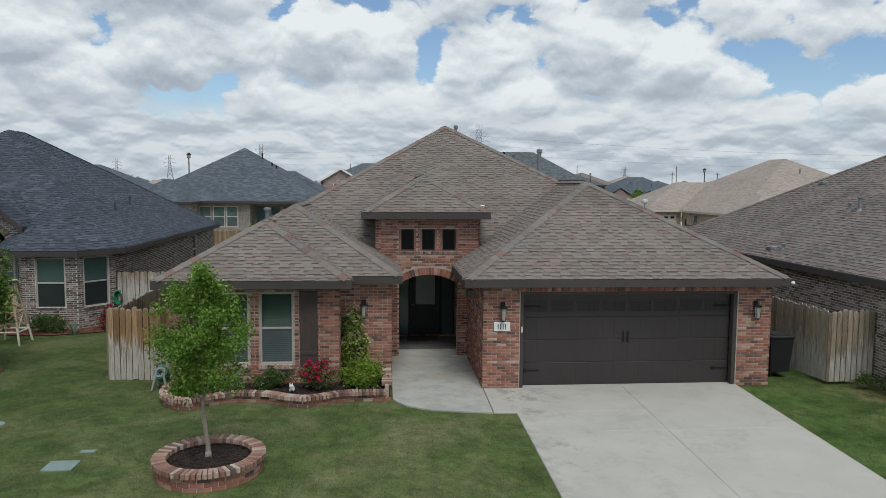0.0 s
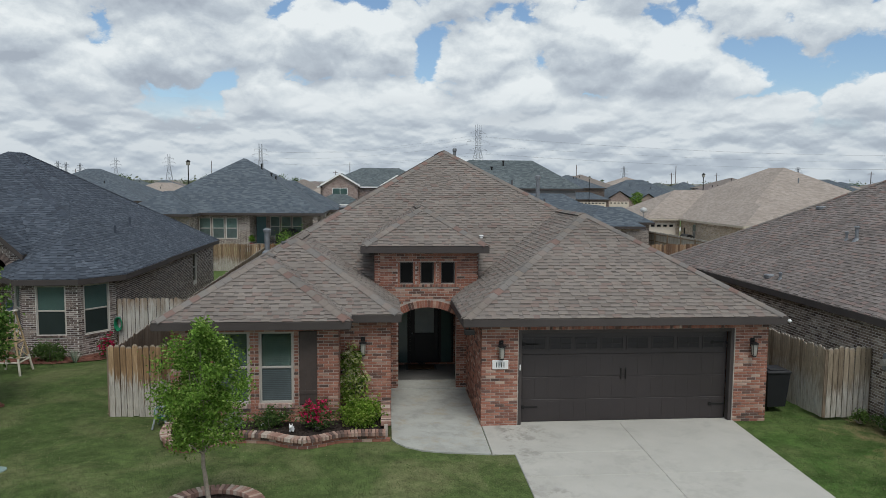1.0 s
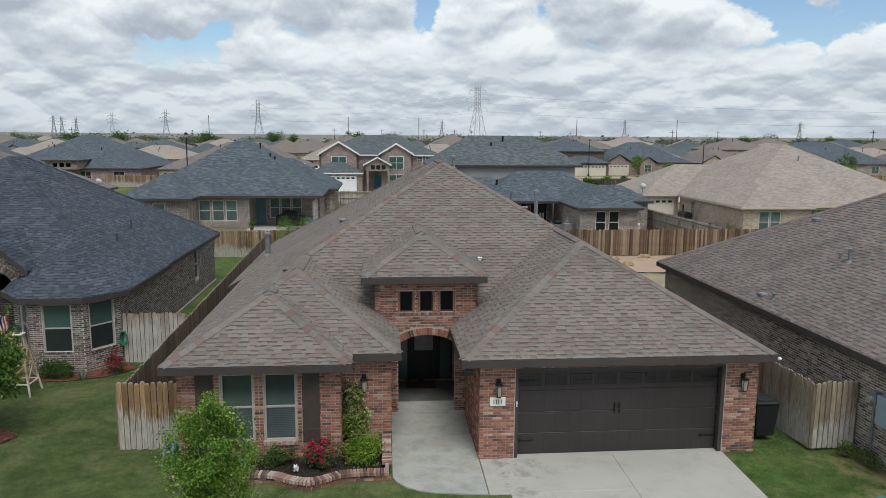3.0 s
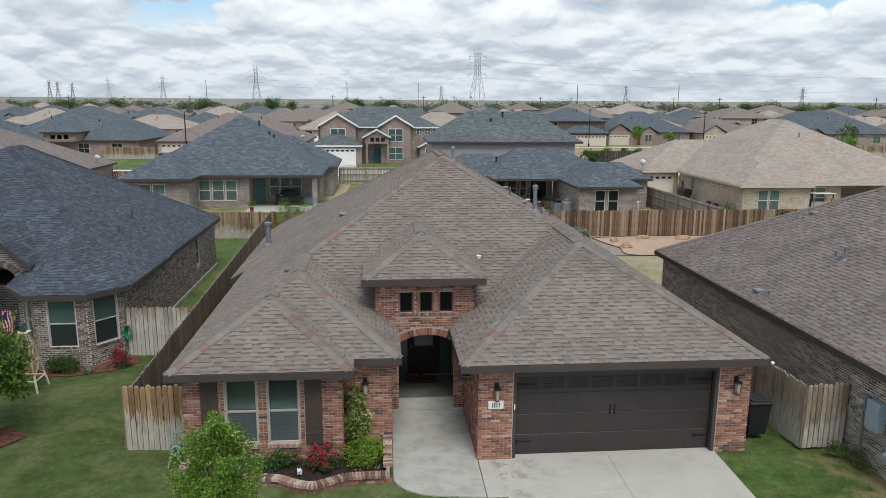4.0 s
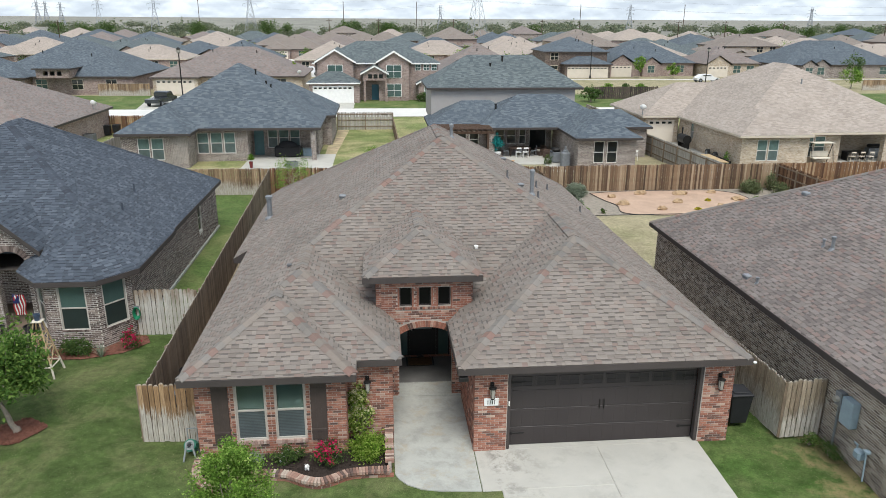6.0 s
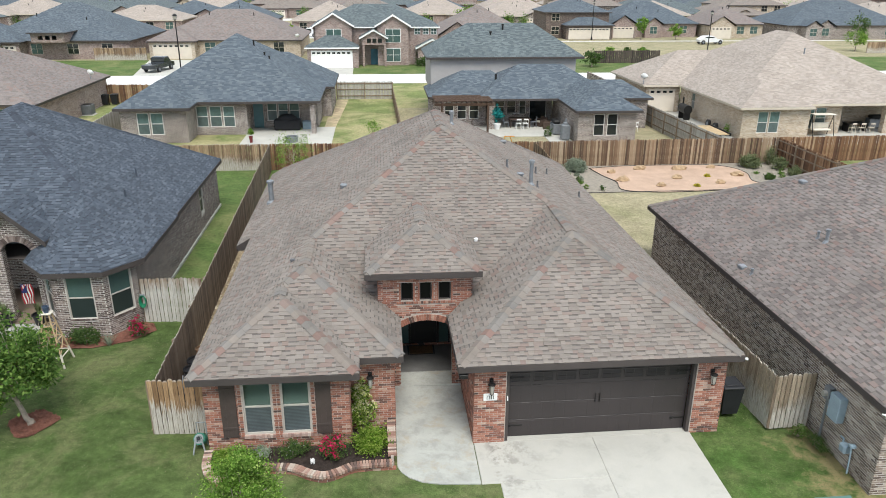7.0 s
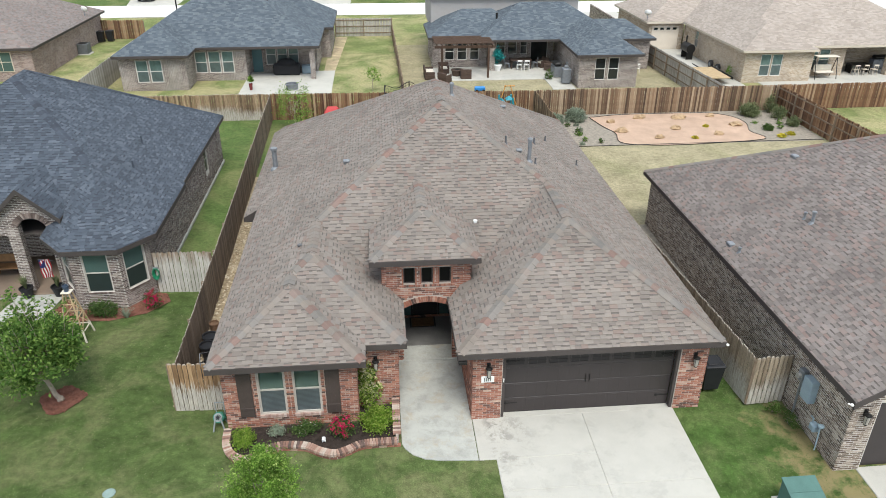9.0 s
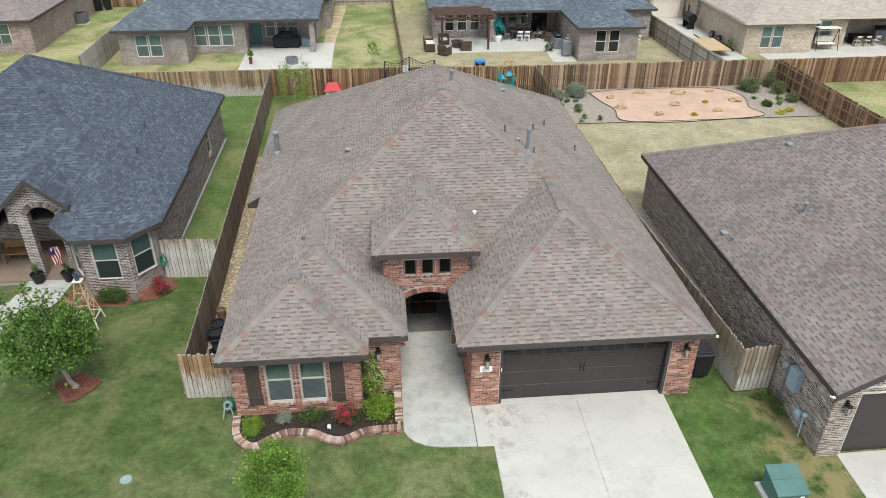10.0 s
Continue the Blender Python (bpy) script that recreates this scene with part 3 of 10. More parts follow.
    def tube(self, p0, p1, r0, r1=None, n=10, caps=True):
        r1 = r0 if r1 is None else r1
        p0, p1 = Vector(p0), Vector(p1)
        ax = (p1 - p0).normalized()
        s = ax.orthogonal().normalized()
        t = ax.cross(s)
        ring = [s * math.cos(2 * math.pi * i / n) + t * math.sin(2 * math.pi * i / n) for i in range(n)]
        v = [p0 + q * r0 for q in ring] + [p1 + q * r1 for q in ring]
        f = [(i, (i + 1) % n, n + (i + 1) % n, n + i) for i in range(n)]
        if caps:
            f += [tuple(range(n))[::-1], tuple(range(n, 2 * n))]
        self.shared(v, f)

    def chain(self, pts, r):
        """A thin square bar through points, as one joined skin."""
        v, f = [], []
        for i, p in enumerate(pts):
            ax = (Vector(pts[min(i + 1, len(pts) - 1)]) - Vector(pts[max(i - 1, 0)])).normalized()
            s = ax.cross(Vector((0.31, 0.2, 0.93)) if abs(ax.z) < 0.9 else Vector((1, 0, 0))).normalized() * r
            t = ax.cross(s)
            v += [Vector(p) + o for o in (s, t, -s, -t)]
        for i in range(len(pts) - 1):
            f += [(4 * i + j, 4 * i + (j + 1) % 4, 4 * i + 4 + (j + 1) % 4, 4 * i + 4 + j) for j in range(4)]
        self.shared(v, f)

    def lathe(self, centre, profile, n=16):
        """Turns a profile of (radius, height) about the upright through centre."""
        c = Vector(centre)
        v = [c + Vector((r * math.cos(2 * math.pi * i / n), r * math.sin(2 * math.pi * i / n), z)) for r, z in profile for i in range(n)]
        f = [(a * n + i, a * n + (i + 1) % n, (a + 1) * n + (i + 1) % n, (a + 1) * n + i) for a in range(len(profile) - 1) for i in range(n)]
        f += [tuple(range(n))[::-1], tuple(range((len(profile) - 1) * n, len(profile) * n))]
        self.shared(v, f)

    def blob(self, c, rx, ry, rz, rough=0.2, seed=0, n=10, flat=-1.0):
        """An uneven boulder or bag."""
        v = []
        rows = 6
        for a in range(rows + 1):
            th = math.pi * a / rows
            for i in range(n):
                ph = 2 * math.pi * i / n
                d = Vector((math.sin(th) * math.cos(ph), math.sin(th) * math.sin(ph), math.cos(th)))
                k = 1 + rough * noise.noise(d * 1.7 + Vector((seed * 3.1, seed * 1.7, 0)))
                v.append(Vector(c) + Vector((d.x * rx * k, d.y * ry * k, max(flat, d.z * k) * rz)))
        f = [(a * n + i, (a + 1) * n + i, (a + 1) * n + (i + 1) % n, a * n + (i + 1) % n) for a in range(rows) for i in range(n)]
        self.shared(v, f)

    def welded(self):
        """Joins corners that lie within 3 mm of one another."""
        seen, near, v = {}, {}, []
        for i, p in enumerate(self.v):
            key = tuple(round(c / 0.003) for c in p)
            hit = next((seen[k] for k in ((key[0] + a, key[1] + b, key[2] + c) for a in (0, -1, 1) for b in (0, -1, 1) for c in (0, -1, 1)) if k in seen), None)
            if hit is None:
                hit = seen[key] = len(v)
                v.append(p)
            near[i] = hit
        s, k = Shape(), 0
        s.v = v
        for f in self.f:
            g, u = [], []
            for c in f:
                if near[c] not in g:
                    g.append(near[c])
                    u.append(self.uv[k])
                k += 1
            if len(g) > 2:
                s.f.append(tuple(g))
                s.uv.extend(u)
        return s

    def data(self, name, mat, smooth=False):
        me = bpy.data.meshes.new(name)
        me.from_pydata(self.v, [], self.f)
        layer = me.uv_layers.new(name="metres")
        layer.data.foreach_set("uv", [c for q in self.uv for c in q])
        me.materials.append(mat)
        if smooth:
            me.polygons.foreach_set("use_smooth", [True] * len(me.polygons))
        me.update()
        return me


BASE = {}


def thing(name, at, label, category, group="", kind=""):
    """An empty at a thing's base; its parts are built in world metres."""
    ob = new(name)
    ob.empty_display_size = 0.2
    ob.location = at
    BASE[ob.name] = Vector(at)
    return tagged(ob, label, category, group, kind)


def part(name, shape, mat, parent, label="", smooth=False, kind=""):
    ob = new(name, shape.data(name, mat, smooth) if isinstance(shape, Shape) else shape)
    ob.parent = parent
    if parent.name in BASE:
        ob.matrix_parent_inverse = Matrix.Translation(-BASE[parent.name])
    return tagged(ob, label, kind=kind)


def whole(name, shape, mat, label, category, group="", kind="", smooth=False):
    return tagged(new(name, shape.data(name, mat, smooth)), label, category, group, kind)


def piece(name, me, parent, m):
    ob = new(name, me)
    ob.parent = parent
    if parent.name in BASE:
        ob.matrix_parent_inverse = Matrix.Translation(-BASE[parent.name])
    ob.matrix_basis = m
    return ob


# ---- roofs: the upper envelope of hipped blocks ----
def clip(poly, a, b, c):
    """The part of a flat convex polygon where a x + b y + c >= 0."""
    out = []
    for i, p in enumerate(poly):
        q = poly[(i + 1) % len(poly)]
        dp, dq = a * p[0] + b * p[1] + c, a * q[0] + b * q[1] + c
        if dp >= 0:
            out.append(p)
        if (dp >= 0) != (dq >= 0):
            t = dp / (dp - dq)
            out.append((p[0] + t * (q[0] - p[0]), p[1] + t * (q[1] - p[1])))
    return out


def area(poly):
    return 0.5 * sum(poly[i][0] * poly[(i + 1) % len(poly)][1] - poly[(i + 1) % len(poly)][0] * poly[i][1] for i in range(len(poly))) if len(poly) > 2 else 0.0


def without(polys, halves):
    """Convex polygons with the convex region, given by half planes, taken out."""
    out = []
    for p in polys:
        rest = p
        for a, b, c in halves:
            bit = clip(rest, -a, -b, -c)
            if area(bit) > 1e-4:
                out.append(bit)
            rest = clip(rest, a, b, c)
            if area(rest) <= 1e-4:
                break
    return out


def rect(x0, x1, y0, y1):
    return [(x0, y0), (x1, y0), (x1, y1), (x0, y1)]


class Block:
    """A hipped roof over a convex outline (anticlockwise); edges named in gables have no slope."""

    def __init__(self, outline, eave, pitch, gables=(), cuts=()):
        self.outline, self.eave, self.pitch, self.gables, self.cuts = outline, eave, pitch, set(gables), cuts
        self.inside, self.planes = [], []
        for i, p in enumerate(outline):
            q = outline[(i + 1) % len(outline)]
            dx, dy = q[0] - p[0], q[1] - p[1]
            ln = math.hypot(dx, dy)
            a, b = -dy / ln, dx / ln
            c = -(a * p[0] + b * p[1])
            self.inside.append((a, b, c))
            if i not in self.gables:
                self.planes.append((i, a * pitch, b * pitch, c * pitch + eave))

    def faces(self, others, mine):
        for i, a, b, c in self.planes:
            p = list(self.outline)
            for j, a2, b2, c2 in self.planes:
                if j != i:
                    p = clip(p, a2 - a, b2 - b, c2 - c)
                    if not p:
                        break
            bits = [p] if area(p) > 1e-4 else []
            for cut in self.cuts:
                bits = without(bits, Block(cut, 0, 1).inside)
            for k, o in enumerate(others):
                if k != mine and o.eave <= self.eave + 0.3:
                    e = 1e-6 if k < mine else -1e-6
                    bits = without(bits, o.inside + [(a2 - a, b2 - b, c2 - c + e) for _, a2, b2, c2 in o.planes])
            for q in bits:
                yield i, (a, b, c), q

    def height(self, x, y):
        return min(a * x + b * y + c for _, a, b, c in self.planes)


def slope_axes(a, b):
    """Unit vectors along the eave and up the slope of the plane z = a x + b y + c."""
    g = math.hypot(a, b)
    up = Vector((a / g, b / g, g)).normalized()
    along = Vector((b / g, -a / g, 0))
    return along, up, along.cross(up) * (1 if along.cross(up).z > 0 else -1)


def lay_tabs(polys3, store, rng, course=0.138, keep=None, kept=None, bands=None):
    """Overlapping shingle tabs over flat polygons of one slope. keep: which tabs become pieces of their own."""
    for (a, b, c), q in polys3:
        along, up, nrm = slope_axes(a, b)
        o = Vector((q[0][0], q[0][1], a * q[0][0] + b * q[0][1] + c))
        flat = []
        for x, y in q:
            d = Vector((x, y, a * x + b * y + c))
            flat.append((d.dot(along), d.dot(up)))
        if area(flat) < 0:
            flat = flat[::-1]
        off = o.dot(nrm)
        v0, v1 = min(p[1] for p in flat), max(p[1] for p in flat)
        r = math.floor(v0 / course)
        while r * course < v1:
            lo, hi = r * course, (r + 1) * course
            band = clip(clip(flat, 0, 1, -lo), 0, -1, hi)
            if area(band) > 1e-4:
                u1 = max(p[0] for p in band)
                u = min(p[0] for p in band) - rng.random() * 0.5
                tooth = rng.random() < 0.5
                while u < u1:
                    tooth = not tooth
                    w = rng.choice((0.13, 0.17, 0.2, 0.24, 0.3)) if tooth else rng.choice((0.1, 0.15, 0.19, 0.24, 0.28))
                    tab = clip(clip(band, 1, 0, -u), -1, 0, u + w - 0.002)
                    if len(tab) > 2 and area(tab) > 2e-4:
                        th = rng.uniform(0.017, 0.022) if tooth else rng.uniform(0.007, 0.010)

                        def lift(p, h):
                            return along * p[0] + up * p[1] + nrm * (off + h)

                        top = [lift(p, 0.004 + (th - 0.004) * (hi - p[1]) / course) for p in tab]
                        low = [lift(p, -0.004) for p in tab]
                        k = len(tab)
                        verts = low + top
                        fs = [tuple(range(k, 2 * k))] + [(i, (i + 1) % k, k + (i + 1) % k, k + i) for i in range(k)]
                        mid = sum(top, Vector()) / k
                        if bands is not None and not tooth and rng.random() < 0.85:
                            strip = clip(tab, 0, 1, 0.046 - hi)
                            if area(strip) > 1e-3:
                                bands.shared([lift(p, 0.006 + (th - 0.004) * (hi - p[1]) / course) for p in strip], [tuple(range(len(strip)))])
                        if keep and len(kept) < 300 and k == 4 and keep(mid):
                            kept.append((verts, fs, mid))
                        else:
                            store.shared(verts, fs)
                    u += w
            r += 1


def cap_line(store, p, q, wide=0.165, drop=0.066, step=0.235):
    """Bent cap shingles along a hip or ridge from p (low) to q."""
    p, q = Vector(p), Vector(q)
    ax = q - p
    ln = ax.length
    ax.normalize()
    side = Vector((0, 0, 1)).cross(ax).normalized()
    p = p + ax * 0.1
    k = int((ln - 0.1) / step)
    for i in range(k):
        a, b = p + ax * (i * step - 0.015), p + ax * ((i + 1) * step + 0.03)
        u = Vector((0, 0, 0.03))
        w = Vector((0, 0, 0.022))
        dn = Vector((0, 0, -drop))
        store.shared([a + side * wide + dn + u, a + u, a - side * wide + dn + u, b + side * wide + dn + w, b + w, b - side * wide + dn + w,
                      a + side * wide + dn, a, a - side * wide + dn],
                     [(0, 1, 4, 3), (1, 2, 5, 4), (6, 7, 1, 0), (7, 8, 2, 1)])


def roof(house, blocks, kind, tabs=False, cap=None, keep=None, trim=TRIM, fascia=0.19, overhang=0.34, label="", boards=True, soffit=True):
    """The roof of a house: deck, shingles, caps, fascia boards and soffit."""
    rng = random.Random(len(blocks) * 7 + int(blocks[0].outline[0][0] * 10))
    deck, tiles, caps, bands, kept, flats = Shape(), Shape(), Shape(), Shape(), [], []
    for k, blk in enumerate(blocks):
        planes = {}
        for i, (a, b, c), q in blk.faces(blocks, k):
            pts = [Vector((x, y, a * x + b * y + c)) for x, y in q]
            along, up, nrm = slope_axes(a, b)
            sink = nrm * (-0.004 if tabs else 0.0)
            if area(q) < 0:
                pts = pts[::-1]
            flats.append(([p + sink for p in pts], along, up))
            planes.setdefault((round(a, 4), round(b, 4), round(c, 4)), []).append(((a, b, c), q))
        if tabs:
            for polys in planes.values():
                lay_tabs(polys, tiles, rng, keep=keep, kept=kept, bands=bands)
    corners = [p for pts, _, _ in flats for p in pts]
    for pts, along, up in flats:
        full = []
        for i, p in enumerate(pts):
            q = pts[(i + 1) % len(pts)]
            d = q - p
            on = []
            for c in corners:
                t = (c - p).dot(d) / max(d.length_squared, 1e-9)
                if 1e-3 < t < 1 - 1e-3 and (p + d * t - c).length < 2e-3:
                    on.append((t, c))
            full.append(p)
            last = 0.0
            for t, c in sorted(on, key=lambda o: o[0]):
                if (t - last) * d.length > 5e-3:
                    full.append(c)
                    last = t
        deck.poly(full, [(p.dot(along), p.dot(up)) for p in full])
    top = part("roof", deck.welded(), ROOF[kind], house, label)
    if tabs:
        part("shingles", tiles, SHINGLE[kind], top, kind="stuff")
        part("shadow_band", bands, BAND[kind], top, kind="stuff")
        for verts, fs, mid in kept:
            s = Shape()
            s.shared([v - mid for v in verts], fs)
            ob = piece("shingle", s.data("shingle", SHINGLE_ONE), top, Matrix.Translation(mid))
    if cap:
        for p, q in cap[1]:
            cap_line(caps, p, q)
        part("ridge_cap", caps, cap[0], top, kind="stuff")
    board, under = Shape(), Shape()
    for k, blk in enumerate(blocks):
        for i, _ in enumerate(blk.outline):
            if i in blk.gables:
                continue
            p, q = Vector((*blk.outline[i], 0)), Vector((*blk.outline[(i + 1) % len(blk.outline)], 0))
            d = (q - p).normalized()
            spans = [(0.0, (q - p).length)]
            holes = [(list(o.outline), o, 0.01 if j < k else -0.01) for j, o in enumerate(blocks) if j != k and abs(o.eave - blk.eave) < 0.3]
            holes += [(cut, None, -0.01) for cut in blk.cuts]
            for pts, o, slack in holes:
                t0, t1 = -1e9, 1e9
                for a, b, c in Block(pts, 0, 1).inside:
                    den, num = a * d.x + b * d.y, a * p.x + b * p.y + c + slack
                    if abs(den) < 1e-9:
                        if num < 0:
                            t0, t1 = 1, 0
                    elif den > 0:
                        t0 = max(t0, -num / den)
                    else:
                        t1 = min(t1, -num / den)
                if t0 < t1:
                    spans = [s for a0, a1 in spans for s in ((a0, min(a1, t0)), (max(a0, t1), a1)) if s[1] - s[0] > 0.03]
            m0 = Matrix((d.to_4d(), Vector((-d.y, d.x, 0, 0)), Vector((0, 0, 1, 0)), Vector((0, 0, 0, 1)))).transposed()
            m0[0][3], m0[1][3], m0[2][3], m0[3][3] = p.x, p.y, blk.eave, 1
            m0[3][0] = m0[3][1] = m0[3][2] = 0
            for a0, a1 in spans:
                one = Shape() if boards else board
                one.soft_box(a0, a1, -0.012, 0.022, -fascia, -0.012, 0.004, m0)
                if boards:
                    part("fascia_board", one, trim, house)
        bits = [] if 0 in blk.gables else [list(blk.outline)]
        for cut in blk.cuts:
            bits = without(bits, Block(cut, 0, 1).inside)
        for q in bits:
            under.poly([(x, y, blk.eave - fascia + 0.02 + 0.004 * k) for x, y in q][::-1])
    if not boards:
        part("fascia", board, trim, house)
    if soffit:
        part("soffit", under, SOFFIT, house)
    return top


# ---- walls ----
def wall_matrix(x, y, ang):
    """Local x runs along the wall, local -y points out of it."""
    return pose(x, y, 0, 0, 0, ang)


def wall(house, x, y, ang, length, z0, z1, mat, holes=(), thick=0.16, name="wall"):
    """A wall with openings (u0, u1, z0, z1) that go through it."""
    m = wall_matrix(x, y, ang)
    us = sorted({0.0, length, *(h[0] for h in holes), *(h[1] for h in holes)})
    zs = sorted({z0, z1, *(h[2] for h in holes), *(h[3] for h in holes)})
    us, zs = [min(max(u, 0.003), length - 0.003) for u in us if 0 <= u <= length], [z for z in zs if z0 <= z <= z1]

    def full(i, j):
        if not (0 <= i < len(us) - 1 and 0 <= j < len(zs) - 1):
            return False
        u, z = (us[i] + us[i + 1]) / 2, (zs[j] + zs[j + 1]) / 2
        return not any(h[0] < u < h[1] and h[2] < z < h[3] for h in holes)

    s = Shape()

    def quad(*pts):
        s.poly([m @ Vector(p) for p in pts], [(p[0] + p[1], p[2]) for p in pts])

    for i in range(len(us) - 1):
        for j in range(len(zs) - 1):
            if not full(i, j):
                continue
            a, b, c, d = us[i], us[i + 1], zs[j], zs[j + 1]
            quad((a, 0, c), (b, 0, c), (b, 0, d), (a, 0, d))
            quad((b, thick, c), (a, thick, c), (a, thick, d), (b, thick, d))
            if not full(i - 1, j):
                quad((a, thick, c), (a, 0, c), (a, 0, d), (a, thick, d))
            if not full(i + 1, j):
                quad((b, 0, c), (b, thick, c), (b, thick, d), (b, 0, d))
            if not full(i, j - 1):
                quad((a, thick, c), (b, thick, c), (b, 0, c), (a, 0, c))
            if not full(i, j + 1):
                quad((a, 0, d), (b, 0, d), (b, thick, d), (a, thick, d))
    return part(name, s, mat, house)


def brick_box(s, m, u0, u1, c0, c1, out, back=0.03):
    b = 0.004
    v = [m @ Vector(q) for q in ((u0, back, c0), (u1, back, c0), (u1, back, c1), (u0, back, c1), (u0, -out + b, c0), (u1, -out + b, c0), (u1, -out + b, c1), (u0, -out + b, c1),
                                 (u0 + b, -out, c0 + b), (u1 - b, -out, c0 + b), (u1 - b, -out, c1 - b), (u0 + b, -out, c1 - b))]
    s.shared(v, [(8, 9, 10, 11), (4, 5, 9, 8), (5, 6, 10, 9), (6, 7, 11, 10), (7, 4, 8, 11), (0, 1, 5, 4), (1, 2, 6, 5), (2, 3, 7, 6), (3, 0, 4, 7)])


def lay_bricks(parent, x, y, ang, length, z0, z1, mat, holes=(), singles=None, start=0, rng=random.Random(5), ends=(0, 0)):
    """Running bond of real bricks, 9 mm proud of the mortar. singles: how many become pieces of their own."""
    m, s = wall_matrix(x, y, ang), Shape()
    r, z, cut = start, z0, []
    while z < z1 - 0.02:
        c0, c1 = z, min(z + 0.0575, z1)
        spans = [(0.0 - ends[0], length + ends[1])]
        for h in holes:
            if h[2] < c1 - 0.012 and h[3] > c0 + 0.012:
                spans = [q for a0, a1 in spans for q in ((a0, min(a1, h[0])), (max(a0, h[1]), a1)) if q[1] - q[0] > 0.03]
        for a0, a1 in spans:
            u = math.floor(a0 / 0.225) * 0.225 - (0.1125 if r % 2 else 0.0)
            while u < a1:
                b0, b1 = max(u, a0), min(u + 0.213, a1)
                if b1 - b0 > 0.035:
                    out = (0.009 if mat == "red" else 0.0035) + rng.uniform(-0.002, 0.003)
                    if singles is not None and len(cut) < singles and b1 - b0 > 0.212:
                        cut.append((b0, c0, out))
                    else:
                        brick_box(s, m, b0, b1, c0, c1, out)
                u += 0.225
        z += 0.07
        r += 1
    part("bricks", s, BRICK[mat], parent, kind="stuff")
    if cut:
        one = Shape()
        brick_box(one, Matrix(), 0, 0.213, 0, 0.0575, 0.009)
        me = one.data("brick", BRICK_ONE)
        for b0, c0, out in cut:
            piece("brick", me, parent, m @ Matrix.Translation((b0, 0.009 - out, c0)))


def soldier_row(parent, x, y, ang, u0, u1, z0, z1, mat="red", out=0.02, step=0.076):
    """A row of upright or rowlock bricks."""
    m, s = wall_matrix(x, y, ang), Shape()
    k = max(1, round((u1 - u0) / step))
    w = (u1 - u0) / k
    for i in range(k):
        brick_box(s, m, u0 + i * w + 0.004, u0 + (i + 1) * w - 0.004, z0, z1, out + 0.003 * ((i * 7) % 3 - 1))
    part("rowlock_bricks", s, BRICK[mat], parent, kind="stuff")

# ---- ground ----
def sheet(name, pts, z, mat, label, category, thick=0.0):
    s = Shape()
    s.poly([(x, y, z) for x, y in pts])
    if thick:
        k = len(pts)
        for i in range(k):
            p, q = pts[i], pts[(i + 1) % k]
            s.poly([(p[0], p[1], z - thick), (q[0], q[1], z - thick), (q[0], q[1], z), (p[0], p[1], z)])
    return whole(name, s, mat, label, category, kind="structure")


g = Shape()
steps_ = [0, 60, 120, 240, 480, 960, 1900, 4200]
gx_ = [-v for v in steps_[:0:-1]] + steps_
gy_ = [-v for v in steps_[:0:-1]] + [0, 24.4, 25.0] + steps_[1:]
# Beyond 900 m the plain is raised to fit the horizon in the camera's view.
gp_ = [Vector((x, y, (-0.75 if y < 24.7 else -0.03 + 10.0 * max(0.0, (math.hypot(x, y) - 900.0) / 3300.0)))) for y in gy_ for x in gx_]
k_ = len(gx_)
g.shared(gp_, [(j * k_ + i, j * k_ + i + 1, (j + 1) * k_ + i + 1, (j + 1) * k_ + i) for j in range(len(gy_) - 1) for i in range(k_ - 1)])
whole("ground", g, FARGROUND, "dry plain with scrub and pale earth, far rim raised to the horizon line", "ground", kind="structure")

sheet("front_street", [(-200, -8), (200, -8), (200, 1.9), (-200, 1.9)], -0.64, ROADMAT, "pale concrete street before the houses", "road")


def gz(x, y):
    """Height of the front ground: level by the left wing, falling gently to the right and towards the street."""
    t = min(1.0, max(0.0, (x - 0.2) / 2.2))
    return t * (-0.08 - 0.035 * max(0.0, 16.7 - y))


lf_ = Shape()
xs_, ys_ = [-30, -20, -10, -4, 0.2] + [0.6 + 0.3 * k for k in range(8)] + [4, 7, 10, 14, 20, 30], [2, 6, 10, 14, 16.7, 18, 25]
idx = [[(x, y, gz(x, y)) for x in xs_] for y in ys_]
lf_.shared([p for r in idx for p in r], [(j * len(xs_) + i, j * len(xs_) + i + 1, (j + 1) * len(xs_) + i + 1, (j + 1) * len(xs_) + i) for j in range(len(ys_) - 1) for i in range(len(xs_) - 1)])
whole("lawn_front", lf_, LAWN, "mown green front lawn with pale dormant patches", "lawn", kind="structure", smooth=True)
sheet("lawn_block", [(-160, 25.2), (160, 25.2), (160, 86.6), (-160, 86.6)], -0.012, LAWN_SUNLIT, "patchy green grass round the houses", "lawn")
sheet("lawn_side", [(-9.4, 24.9), (-7.0, 24.9), (-7.5, 47.2), (-30, 47.2), (-30, 39), (-9.4, 39)], 0.004, LAWN_LUSH, "green grass beside and behind the neighbouring house", "lawn")
sheet("lawn_back", [(-7.4, 37), (10.2, 37), (10.4, 46.7), (-7.5, 47.2)], 0.004, LAWN_LUSH, "green back lawn behind the brick house", "lawn")
sheet("lawn_dry", [(10.3, 29.5), (27.75, 29.5), (27.65, 40.4), (10.3, 40.4)], 0.004, LAWN_DRY, "tan dormant grass of the neighbouring back yard", "lawn")
sheet("pebble_strip", [(-6.75, 18), (-4.8, 18), (-5.2, 37), (-7.2, 37)], 0.002, PEBBLE, "strip of buff pebbles between house and fence", "gravel")
sheet("side_yard", [(9.4, 24), (12.6, 17.9), (12.6, 29.5), (10.3, 37), (9.4, 37)], 0.002, GRAVEL, "shaded grey gravel strip between two houses", "gravel")

